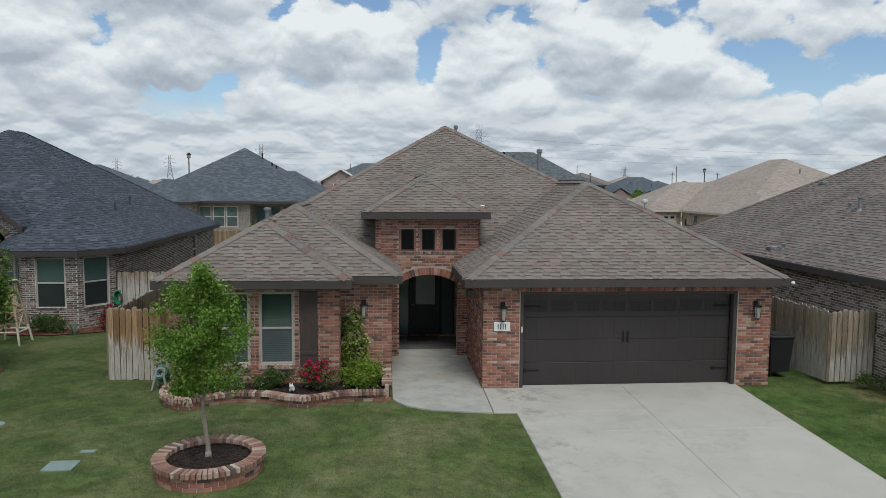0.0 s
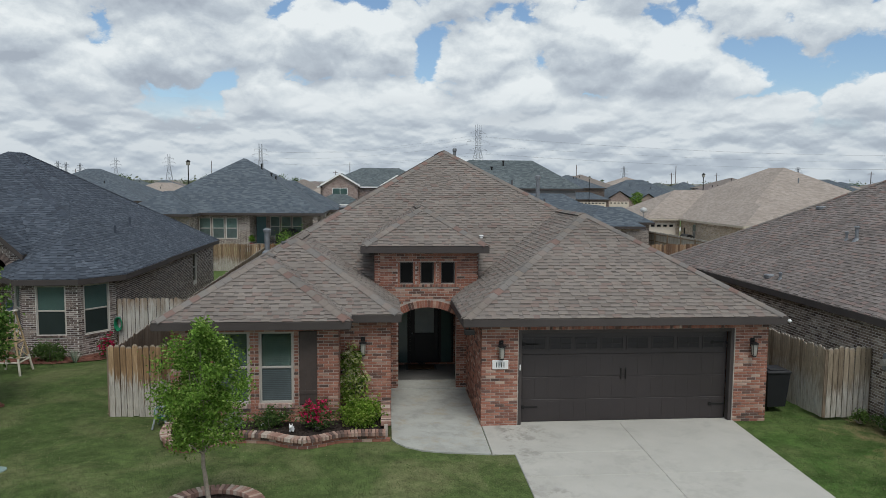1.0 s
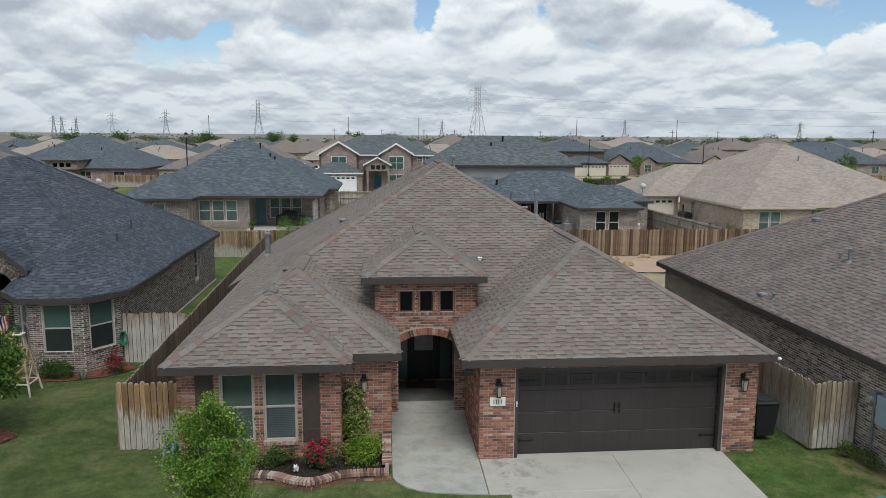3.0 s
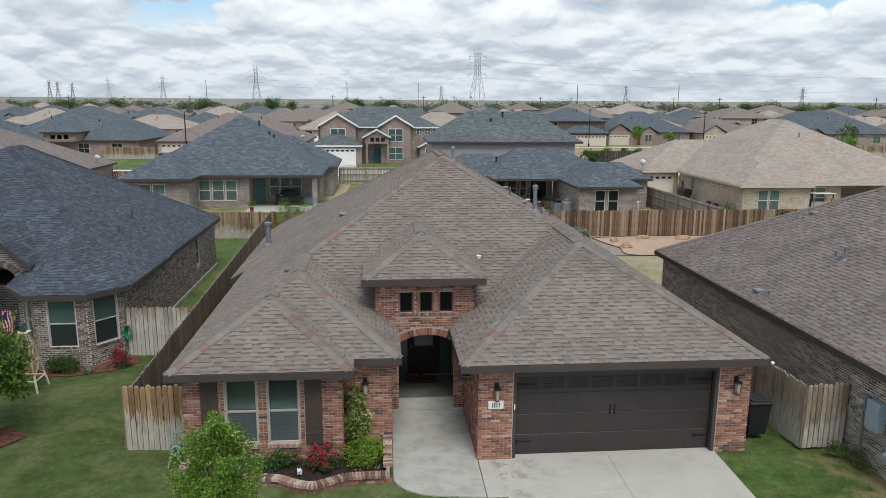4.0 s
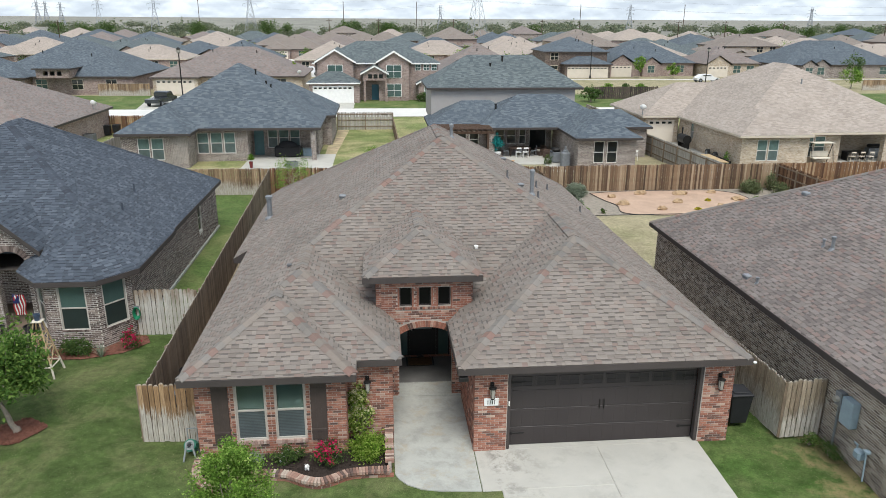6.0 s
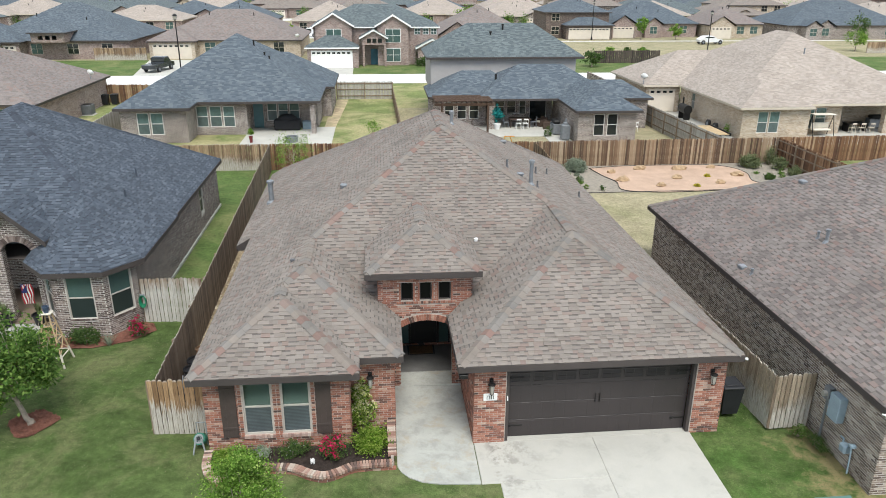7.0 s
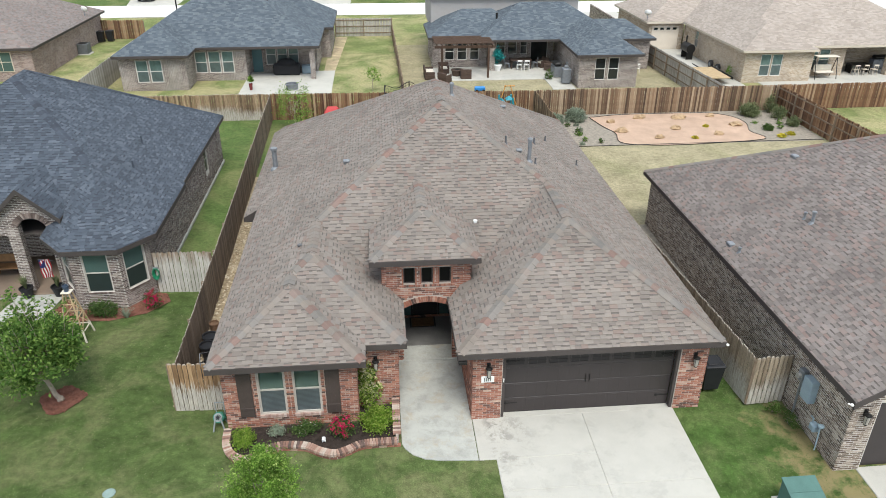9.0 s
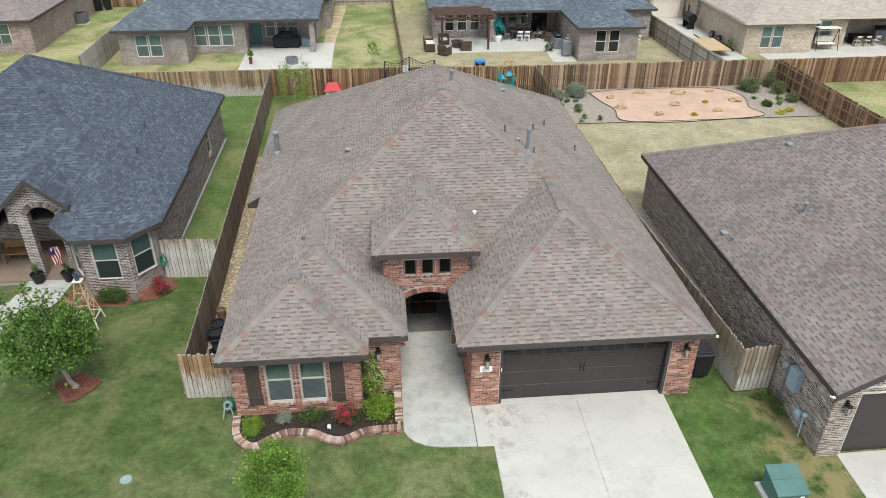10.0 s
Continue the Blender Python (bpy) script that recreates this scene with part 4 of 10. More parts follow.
# driveway, in four slabs with joints between them
drive = thing("driveway", (6, 12, 0), "pale concrete driveway slabs with saw-cut joints, lightly stained", "driveway", kind="structure")
def slab(x0, x1, y0, y1, owner, mat, thick=0.14, lift=0.03, gap=0.0014):
    s = Shape()
    b = 0.012
    x0, x1, y0, y1 = x0 + gap, x1 - gap, y0 + gap, y1 - gap
    ring = [(x0, y0), (x1, y0), (x1, y1), (x0, y1)]
    inn = [(x0 + b, y0 + b), (x1 - b, y0 + b), (x1 - b, y1 - b), (x0 + b, y1 - b)]
    v = [Vector((x, y, gz(3, y) + lift - thick)) for x, y in ring] + [Vector((x, y, gz(3, y) + lift - b)) for x, y in ring] + [Vector((x, y, gz(3, y) + lift)) for x, y in inn]
    s.shared(v, [(8, 9, 10, 11)] + [(i, (i + 1) % 4, 4 + (i + 1) % 4, 4 + i) for i in range(4)] + [(4 + i, 4 + (i + 1) % 4, 8 + (i + 1) % 4, 8 + i) for i in range(4)])
    part("slab", s, mat, owner)


for q in ((2.93, 5.85, 13.87, 15.04), (5.85, 8.74, 13.87, 16.72), (2.93, 5.85, 2.0, 13.87), (5.85, 8.74, 2.0, 13.87), (2.44, 5.85, 15.04, 16.72)):
    slab(*q, drive, CONCRETE)
slab(3.31, 8.7, 16.725, 17.0, drive, CONCRETE, lift=0.02)
other_drive = thing("neighbour_driveway", (15.6, 8, 0), "pale concrete driveway before the neighbouring garage", "driveway", kind="structure")
slab(13.0, 18.2, 2.0, 13.9, other_drive, CONCRETE)

# front walk with its rounded end
walkway = thing("front_walk", (1.2, 17, 0), "weathered concrete front walk with a rounded end", "walkway", kind="structure")
pts = [(2.42, 15.05), (2.42, 19.75), (0.28, 19.75), (0.26, 15.75), (0.36, 15.52), (0.56, 15.3), (0.9, 15.12), (1.35, 15.05)]
s = Shape()
near_, far_ = [p for p in pts if p[1] < 16.6], [(2.42, 19.75), (0.28, 19.75)]
top_ = [Vector((x, y, gz(x, y) + 0.032)) for x, y in [(2.42, 16.7), (0.265, 16.7)] + near_[1:] + near_[:1]]
s.shared(top_, [tuple(range(len(top_)))])
s.shared([top_[1], top_[0]] + [Vector((x, y, gz(x, y) + 0.032)) for x, y in far_], [(0, 1, 2, 3)])
rim_ = top_[1:]
s.shared(rim_ + [p - Vector((0, 0, 0.2)) for p in rim_], [(i, len(rim_) + i, len(rim_) + i + 1, i + 1) for i in range(len(rim_) - 1)])
part("slab", s, CONCRETE_OLD, walkway)
s = Shape()
s.soft_box(0.3, 2.5, 19.76, 20.6, -0.2, 0.02, 0.01)
part("porch_slab", s, CONCRETE_OLD, walkway)
s = Shape()
s.soft_box(0.3, 2.5, 20.605, 22.4, -0.2, 0.024, 0.01)
part("porch_slab", s, PORCH_DARK, walkway, "darker concrete slab under the porch roof")

# ---- windows, doors ----
def window(house, m, u0, u1, z0, z1, mat=None, split=True, deep=0.07, trim_w=0.05, vinyl=None, blinds=False, mid=None, grid=0, screen=True, low=None):
    """A window set back in its opening: casing, two sashes, panes, and slatted blinds where they show."""
    vinyl = vinyl or VINYL
    s = Shape()
    y0, y1 = deep, deep + 0.07
    for a, b, c, d in ((u0, u0 + trim_w, z0, z1), (u1 - trim_w, u1, z0, z1), (u0 + trim_w, u1 - trim_w, z0, z0 + trim_w), (u0 + trim_w, u1 - trim_w, z1 - trim_w, z1)):
        s.soft_box(a, b, y0, y1, c, d, 0.006, m)
    w = part("window", s, vinyl, house)
    zm = mid if mid else (z0 + z1) / 2
    if split:
        s = Shape()
        s.soft_box(u0 + trim_w, u1 - trim_w, y0 + 0.005, y1 - 0.005, zm - 0.025, zm + 0.025, 0.005, m)
        part("sash_rail", s, vinyl, w)
    for c, d in (((z0 + trim_w, zm - 0.025), (zm + 0.025, z1 - trim_w)) if split else ((z0 + trim_w, z1 - trim_w),)):
        s = Shape()
        s.box(u0 + trim_w, u1 - trim_w, y0 + 0.03, y0 + 0.036, c, d, m)
        p = part("pane", s, (low or (SCREEN if screen else CURTAIN_LOW)) if split and c < zm - 0.1 and mat is not DARK_GLASS else mat or DARK_GLASS, w)
        if mat is GLASS:
            p.visible_shadow = False
    for i in range(1, grid):
        s = Shape()
        u = u0 + trim_w + (u1 - u0 - 2 * trim_w) * i / grid
        s.box(u - 0.012, u + 0.012, y0 + 0.012, y0 + 0.028, z0 + trim_w, z1 - trim_w, m)
        part("muntin", s, vinyl, w)
    if blinds:
        s = Shape()
        z = z0 + trim_w + 0.02
        while z < z1 - trim_w:
            s.poly([m @ Vector(p) for p in ((u0 + trim_w, y1 + 0.03, z), (u1 - trim_w, y1 + 0.03, z), (u1 - trim_w, y1 + 0.052, z + 0.036), (u0 + trim_w, y1 + 0.052, z + 0.036))])
            z += 0.045
        part("blind", s, BLIND, w)
    return w


# ---- the brick house ----
P = 0.583
EZ = 2.62
dormer_cut = rect(-0.15, 2.72, 18.9, 20.3)
main_blocks = [
    Block(rect(-5.09, 9.82, 19.35, 37.5), EZ, P, cuts=[dormer_cut]),
    Block(rect(1.93, 9.82, 16.36, 30.0), EZ, P, {2}),
    Block(rect(-5.09, 0.5, 17.05, 30.0), EZ, P, {2}),
    Block(rect(-5.09, -0.68, 16.26, 24.0), EZ, P, {2}),
    Block(rect(-5.65, -5.09, 26.8, 37.5), EZ - 0.56 * P, P, {0, 1, 2}),
    Block(rect(-0.52, 2.97, 19.4, 27.0), 4.06, P, {2}),
]


def ridge_of(x0, x1, y0, eave, pitch):
    h = (x1 - x0) / 2
    return Vector(((x0 + x1) / 2, y0 + h, eave + h * pitch))


house = thing("brick_house", (2.2, 27, 0), "single-storey red brick house with a brown shingle hip roof", "house")
mf = ridge_of(-5.09, 9.82, 19.35, EZ, P)
mb = Vector((mf.x, 37.5 - 7.455, mf.z))
gf, lf, df, ff = ridge_of(1.93, 9.82, 16.36, EZ, P), ridge_of(-5.09, 0.5, 17.05, EZ, P), ridge_of(-0.52, 2.97, 19.4, 4.06, P), ridge_of(-5.09, -0.68, 16.26, EZ, P)


def onto(v, y0):
    return Vector((v.x, y0 + (v.z - EZ) / P, v.z))


gb, lb, db, fb = onto(gf, 19.35), onto(lf, 19.35), onto(df, 19.35), Vector((ff.x, 17.05 + (ff.z - EZ) / P, ff.z))
main_caps = [((1.93, 16.36, EZ), gf), ((9.82, 16.36, EZ), gf), (gf, gb), (gb, mf), ((-5.09, 16.26, EZ), ff), ((-0.68, 16.26, EZ), ff), (ff, fb), (fb, lf), ((0.5, 17.05, EZ), lf), (lf, lb), (lb, mf),
             (mf, mb), ((-5.09, 37.5, EZ), mb), ((9.82, 37.5, EZ), mb), ((-0.52, 19.4, 4.06), df), ((2.97, 19.4, 4.06), df), (df, db)]
roof(house, main_blocks, "main", tabs=True, cap=(CAP, main_caps), keep=lambda p: p.y < 17.5 and p.x > 1.9 and p.z < 3.3, label="brown-grey laminated asphalt shingle roof")

WT = EZ - 0.17
s = Shape()
lo_, hi_ = EZ - 0.56 * P, EZ
for y_ in (26.8, 26.86):
    s.poly([(-5.65, y_, lo_ - 0.19), (-5.08, y_, lo_ - 0.19), (-5.08, y_, hi_ - 0.01), (-5.65, y_, lo_ - 0.01)])
s.poly([(-5.65, 26.8, lo_ - 0.19), (-5.65, 26.86, lo_ - 0.19), (-5.08, 26.86, lo_ - 0.19), (-5.08, 26.8, lo_ - 0.19)])
part("eave_return", s, TRIM, house)
# left wing
lw = (-4.8, 16.67, 0)
M_LW = wall_matrix(*lw)
wins_l = [(1.0, 1.76, 0.62, 2.3), (2.01, 2.77, 0.62, 2.3)]
w = wall(house, *lw, 3.83, -0.2, WT, MORTAR, wins_l)
lay_bricks(w, *lw, 3.83, 0.0, WT, "red", [(0.865, 2.905, 0.55, 2.32)], singles=120, ends=(0.008, 0.008))
for a, b, c, d in wins_l:
    window(house, M_LW, a, b, c, d, GLASS, deep=0.03, trim_w=0.042, blinds=True, mid=1.46)
    soldier_row(w, *lw, a - 0.04, b + 0.04, c - 0.115, c - 0.01, "sill", out=0.045)
for u in (0.87, 1.785, 1.889, 2.795):
    s = Shape()
    for k in range(24):
        brick_box(s, M_LW, u + 0.002 + 0.012 * (k % 2), u + 0.098, 0.56 + k * 0.0729, 0.618 + k * 0.0729, 0.012)
    part("brick_jamb", s, BRICK["red"], w, kind="stuff")
for u in (0.42, 2.92):
    s = Shape()
    s.soft_box(u, u + 0.41, -0.045, 0.0, 0.58, 2.33, 0.006, M_LW)
    sh = part("shutter", s, SHUTTER, house)
    for k in range(3):
        s = Shape()
        s.soft_box(u + 0.010 + k * 0.1305, u + 0.139 + k * 0.1305, -0.056, -0.046, 0.59, 2.32, 0.002, M_LW)
        part("board", s, SHUTTER, sh)
    for z in (0.84, 2.05):
        s = Shape()
        s.soft_box(u + 0.01, u + 0.40, -0.068, -0.057, z, z + 0.08, 0.004, M_LW)
        part("batten", s, SHUTTER, sh)
w = wall(house, -0.97, 16.83, 90, 0.54, -0.2, WT, MORTAR)
lay_bricks(w, -0.97, 16.67, 90, 0.7, 0.0, WT, "red")
w = wall(house, -0.97 - 0.16, 17.37, 0, 1.39, -0.2, WT, MORTAR)
lay_bricks(w, -0.97, 17.37, 0, 1.23, 0.0, WT, "red", start=1, ends=(0, 0.008))
w = wall(house, 0.26, 17.53, 90, 2.3, -0.2, WT + 0.1, MORTAR)
lay_bricks(w, 0.26, 17.37, 90, 2.45, -0.076, WT, "red")
w = wall(house, -4.8, 37.2, -90, 20.37, -0.2, WT, MORTAR)
lay_bricks(w, -4.8, 20.5, -90, 3.83, 0.0, WT, "red")
wall(house, 9.4, 37.2, 180, 14.16, -0.2, WT, WALL["red"])
# garage
gw = (2.42, 16.72, 0)
M_GW = wall_matrix(*gw)
hole = (0.89, 6.28, -0.2, 2.28)
w = wall(house, *gw, 7.13, -0.2, WT, MORTAR, [hole])
lay_bricks(w, *gw, 7.13, -0.076, WT, "red", [(0.87, 6.3, -0.1, 2.36)], singles=180, ends=(0.008, 0.008))
soldier_row(w, *gw, 0.87, 6.3, 2.285, WT - 0.01, out=0.012)
w = wall(house, 2.42, 19.8, -90, 2.92, -0.2, WT + 0.1, MORTAR)
lay_bricks(w, 2.42, 19.8, -90, 3.08, -0.076, WT, "red")
w = wall(house, 9.55, 16.88, 90, 20.32, -0.2, WT, WALL["red"])
s = Shape()
for a, b in ((0.892, 0.98), (6.19, 6.278)):
    s.soft_box(a, b, 0.02, 0.2, -0.06, 2.278, 0.008, M_GW)
s.soft_box(0.98, 6.19, 0.02, 0.2, 2.19, 2.277, 0.008, M_GW)
part("door_jamb", s, TRIM, house)
# garage door: four sections with pressed panels, a row of small lights, strap hinges, handles
gd = Shape()
gd.box(0.985, 6.185, 0.235, 0.26, -0.055, 2.19, M_GW)
door = part("garage_door", gd, GARAGE, house, "dark brown carriage-style sectional garage door")
for r in range(4):
    z0 = -0.05 + r * 0.56
    s = Shape()
    s.soft_box(0.985, 6.185, 0.215, 0.2345, z0, z0 + 0.552, 0.006, M_GW)
    sec = part("door_section", s, GARAGE, door)
    for c in range(8):
        a = 1.03 + c * 0.645
        if r == 3:
            p = Shape()
            p.box(a + 0.02, a + 0.56, 0.206, 0.2145, z0 + 0.12, z0 + 0.4, M_GW)
            part("light", p, DOOR_LIGHT, sec)
            q = Shape()
            for b0, b1, d0, d1 in ((0.01, 0.575, 0.11, 0.135), (0.01, 0.575, 0.385, 0.41), (0.01, 0.035, 0.135, 0.385), (0.55, 0.575, 0.135, 0.385), (0.035, 0.55, 0.248, 0.258), (0.285, 0.297, 0.135, 0.385)):
                q.box(a + b0, a + b1, 0.196, 0.2145, z0 + d0, z0 + d1, M_GW)
            part("muntin", q, GARAGE, sec)
        else:
            for k in range(2):
                p = Shape()
                p.soft_box(a + 0.01 + k * 0.3, a + 0.285 + k * 0.3, 0.211, 0.2145, z0 + 0.04, z0 + 0.5, 0.012, M_GW)
                part("panel", p, GARAGE, sec)
for a, b, z in ((1.0, 1.42, 1.87), (5.75, 6.17, 1.87), (1.0, 1.42, 0.3), (5.75, 6.17, 0.3)):
    s = Shape()
    s.soft_box(a, b, 0.196, 0.206, z, z + 0.045, 0.004, M_GW)
    s.soft_box(a + 0.02, a + 0.09, 0.192, 0.206, z - 0.025, z + 0.07, 0.004, M_GW)
    part("strap_hinge", s, BLACKMETAL, door)
for a in (3.49, 3.61):
    s = Shape()
    s.tube(M_GW @ Vector((a, 0.17, 1.0)), M_GW @ Vector((a, 0.17, 1.26)), 0.013)
    for z in (1.02, 1.24):
        s.tube(M_GW @ Vector((a, 0.17, z)), M_GW @ Vector((a, 0.214, z)), 0.012)
    part("pull_handle", s, BLACKMETAL, door)

# arched entry and the dormer over it
def arch_wall():
    x0, x1, y = -0.15, 2.72, 19.8
    a0, a1, spring, crown = 0.5, 2.13, 2.06, 2.31
    rad = ((a1 - a0) ** 2 / 4 + (crown - spring) ** 2) / (2 * (crown - spring))
    mid, cz = (a0 + a1) / 2, crown - rad
    s = Shape()
    lights = [(0.54, 0.91), (1.115, 1.485), (1.69, 2.07)]
    zb, zt, top = 2.97, 3.58, 3.9
    n = 14
    xs = [a0 + (a1 - a0) * i / n for i in range(n + 1)]
    zs = [cz + math.sqrt(rad * rad - (x - mid) ** 2) for x in xs]
    th = 0.22
    for y0, flip in ((y, False), (y + th, True)):
        def q(*p):
            p = [(a, y0, b) for a, b in p]
            s.poly(p[::-1] if flip else p)
        for i in range(n):
            q((xs[i], zs[i]), (xs[i + 1], zs[i + 1]), (xs[i + 1], zb), (xs[i], zb))
        q((0.24, -0.1), (a0, -0.1), (a0, zb), (0.24, zb))
        q((a1, -0.1), (2.44, -0.1), (2.44, zb), (a1, zb))
        q((x0, 2.3), (0.24, 2.3), (0.24, zb), (x0, zb))
        q((2.44, 2.3), (x1, 2.3), (x1, zb), (2.44, zb))
        us = [x0] + [v for p in lights for v in p] + [x1]
        for i in range(0, len(us), 2):
            q((us[i], zb), (us[i + 1], zb), (us[i + 1], zt), (us[i], zt))
        q((x0, zt), (x1, zt), (x1, top), (x0, top))
    for i in range(n):
        s.poly([(xs[i], y, zs[i]), (xs[i], y + th, zs[i]), (xs[i + 1], y + th, zs[i + 1]), (xs[i + 1], y, zs[i + 1])])
    s.poly([(a0, y, -0.1), (a0, y + th, -0.1), (a0, y + th, spring), (a0, y, spring)])
    s.poly([(a1, y + th, -0.1), (a1, y, -0.1), (a1, y, spring), (a1, y + th, spring)])
    for u0, u1 in lights:
        s.poly([(u0, y, zb), (u0, y + th, zb), (u0, y + th, zt), (u0, y, zt)])
        s.poly([(u1, y + th, zb), (u1, y, zb), (u1, y, zt), (u1, y + th, zt)])
        s.poly([(u0, y, zb), (u1, y, zb), (u1, y + th, zb), (u0, y + th, zb)])
        s.poly([(u0, y, zt), (u0, y + th, zt), (u1, y + th, zt), (u1, y, zt)])
    w = part("entry_wall", s, MORTAR, house)
    m = wall_matrix(0, y, 0)
    gaps = [(u0 - 0.06, u1 + 0.06, zb - 0.005, zt + 0.005) for u0, u1 in lights]
    lay_bricks(w, 0, y, 0, x1, 2.63, top, "red", [(-9, 0.0, 0, 9)] + gaps + [(0.4, 2.2, zb - 0.09, zb)])
    lay_bricks(w, x0, y, 0, -x0 + 0.0, 2.3, top, "red", ends=(0.008, 0))
    for b0, b1 in ((0.24, a0), (a1, 2.44)):
        lay_bricks(w, b0, y, 0, b1 - b0, 0.0, spring - 0.03, "red")
    over = []
    for k in range(8):
        z = spring + k * 0.076
        if z + 0.066 > cz + rad + 0.2 or rad + 0.2 <= abs(z + 0.0 - cz):
            break
        hw = math.sqrt(max(0.0, (rad + 0.2) ** 2 - (z - cz) ** 2))
        over.append((mid - hw - 0.24 - 0.005, mid + hw - 0.24 + 0.005, z - 0.005, z + 0.071))
    lay_bricks(w, 0.24, y, 0, 2.2, spring, 2.62, "red", over)
    lay_bricks(w, 2.44, y, 0, 0.28, 2.3, 2.6, "red", ends=(0, 0.008))
    b = Shape()
    k = 24
    half = math.asin((a1 - a0) / 2 / rad)
    for i in range(k):
        t0, t1 = -half + 2 * half * (i + 0.04) / k, -half + 2 * half * (i + 0.96) / k
        pts = [(mid + r * math.sin(t), cz + r * math.cos(t)) for t, r in ((t0, rad), (t1, rad), (t1, rad + 0.2), (t0, rad + 0.2))]
        v = [Vector((px, yy, pz)) for yy in (y + th, y - 0.022) for px, pz in pts]
        b.shared(v, [(4, 5, 6, 7), (0, 1, 5, 4), (1, 2, 6, 5), (2, 3, 7, 6), (3, 0, 4, 7)])
    part("arch_bricks", b, BRICK["red"], w, kind="stuff")
    for u0, u1 in lights:
        soldier_row(w, 0, y, 0, u0 - 0.06, u0, zb, zt, out=0.012, step=0.06)
        soldier_row(w, 0, y, 0, u1, u1 + 0.06, zb, zt, out=0.012, step=0.06)
        window(house, m, u0, u1, zb, zt, DEEP_GLASS, split=False, deep=0.1, trim_w=0.035, vinyl=TRIM)
    soldier_row(w, 0, y, 0, 0.4, 2.2, zb - 0.085, zb - 0.01, out=0.03)
    for xx, ang, y0 in ((x0, -90, y + 2.2), (x1, 90, y + 0.0)):
        ww = wall(house, xx, y0, ang, 2.2, 2.3, top, MORTAR, thick=0.14)
        lay_bricks(ww, xx, y0, ang, 2.2, 2.3, top, "red")


arch_wall()
# the porch behind the arch
m_in = wall_matrix(0.3, 22.42, 0)
w = wall(house, 0.3, 22.42, 0, 2.2, 0.0, 2.75, WALL["red"], [(0.23, 2.02, 0.06, 2.16)])
for x, y, ang in ((0.34, 20.02, 90), (2.46, 22.4, -90)):
    wall(house, x, y, ang, 2.38, 0.0, 2.75, WALL["red"])
s = Shape()
s.box(0.1, 2.6, 20.03, 22.6, 2.66, 2.72)
part("porch_ceiling", s, SOFFIT, house)
s = Shape()
for a, b, c, d in ((0.23, 0.29, 0.06, 2.16), (0.56, 0.64, 0.06, 2.16), (1.55, 1.63, 0.06, 2.16), (1.96, 2.02, 0.06, 2.16), (0.29, 0.56, 2.1, 2.16), (0.64, 1.55, 2.1, 2.16), (1.63, 1.96, 2.1, 2.16)):
    s.soft_box(a, b, 0.04, 0.14, c, d, 0.006, m_in)
part("door_casing", s, BLACKMETAL, house)
s = Shape()
for a, b, c, d in ((0.645, 0.79, 0.03, 2.1), (1.40, 1.545, 0.03, 2.1), (0.79, 1.40, 0.03, 1.02), (0.79, 1.40, 1.96, 2.1)):
    s.soft_box(a, b, 0.07, 0.115, c, d, 0.006, m_in)
fd = part("front_door", s, BLACKMETAL, house, "black front door with a tall glass pane")
s = Shape()
s.box(0.79, 1.40, 0.09, 0.096, 1.02, 1.96, m_in)
# Frosted pane; its grey is lightened to stand for a reflection.
part("pane", s, material("frosted glass with pale reflection", (0.26, 0.29, 0.28), 0.25, vary=0.1, bump=0.0), fd)
s = Shape()
s.blob(m_in @ Vector((0.71, 0.03, 1.02)), 0.03, 0.03, 0.03, 0.0)
s.tube(m_in @ Vector((0.71, 0.03, 1.02)), m_in @ Vector((0.71, 0.07, 1.02)), 0.012)
part("door_knob", s, STEEL, fd)
for a, b in ((0.29, 0.56), (1.63, 1.96)):
    s = Shape()
    s.box(a, b, 0.09, 0.096, 0.06, 2.1, m_in)
    part("sidelight", s, TEAL_GLASS, house)
# Added dark backing behind the blinds; the room's dimness is in its colour.
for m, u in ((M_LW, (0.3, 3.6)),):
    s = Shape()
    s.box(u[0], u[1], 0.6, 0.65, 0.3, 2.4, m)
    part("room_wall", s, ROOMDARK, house)

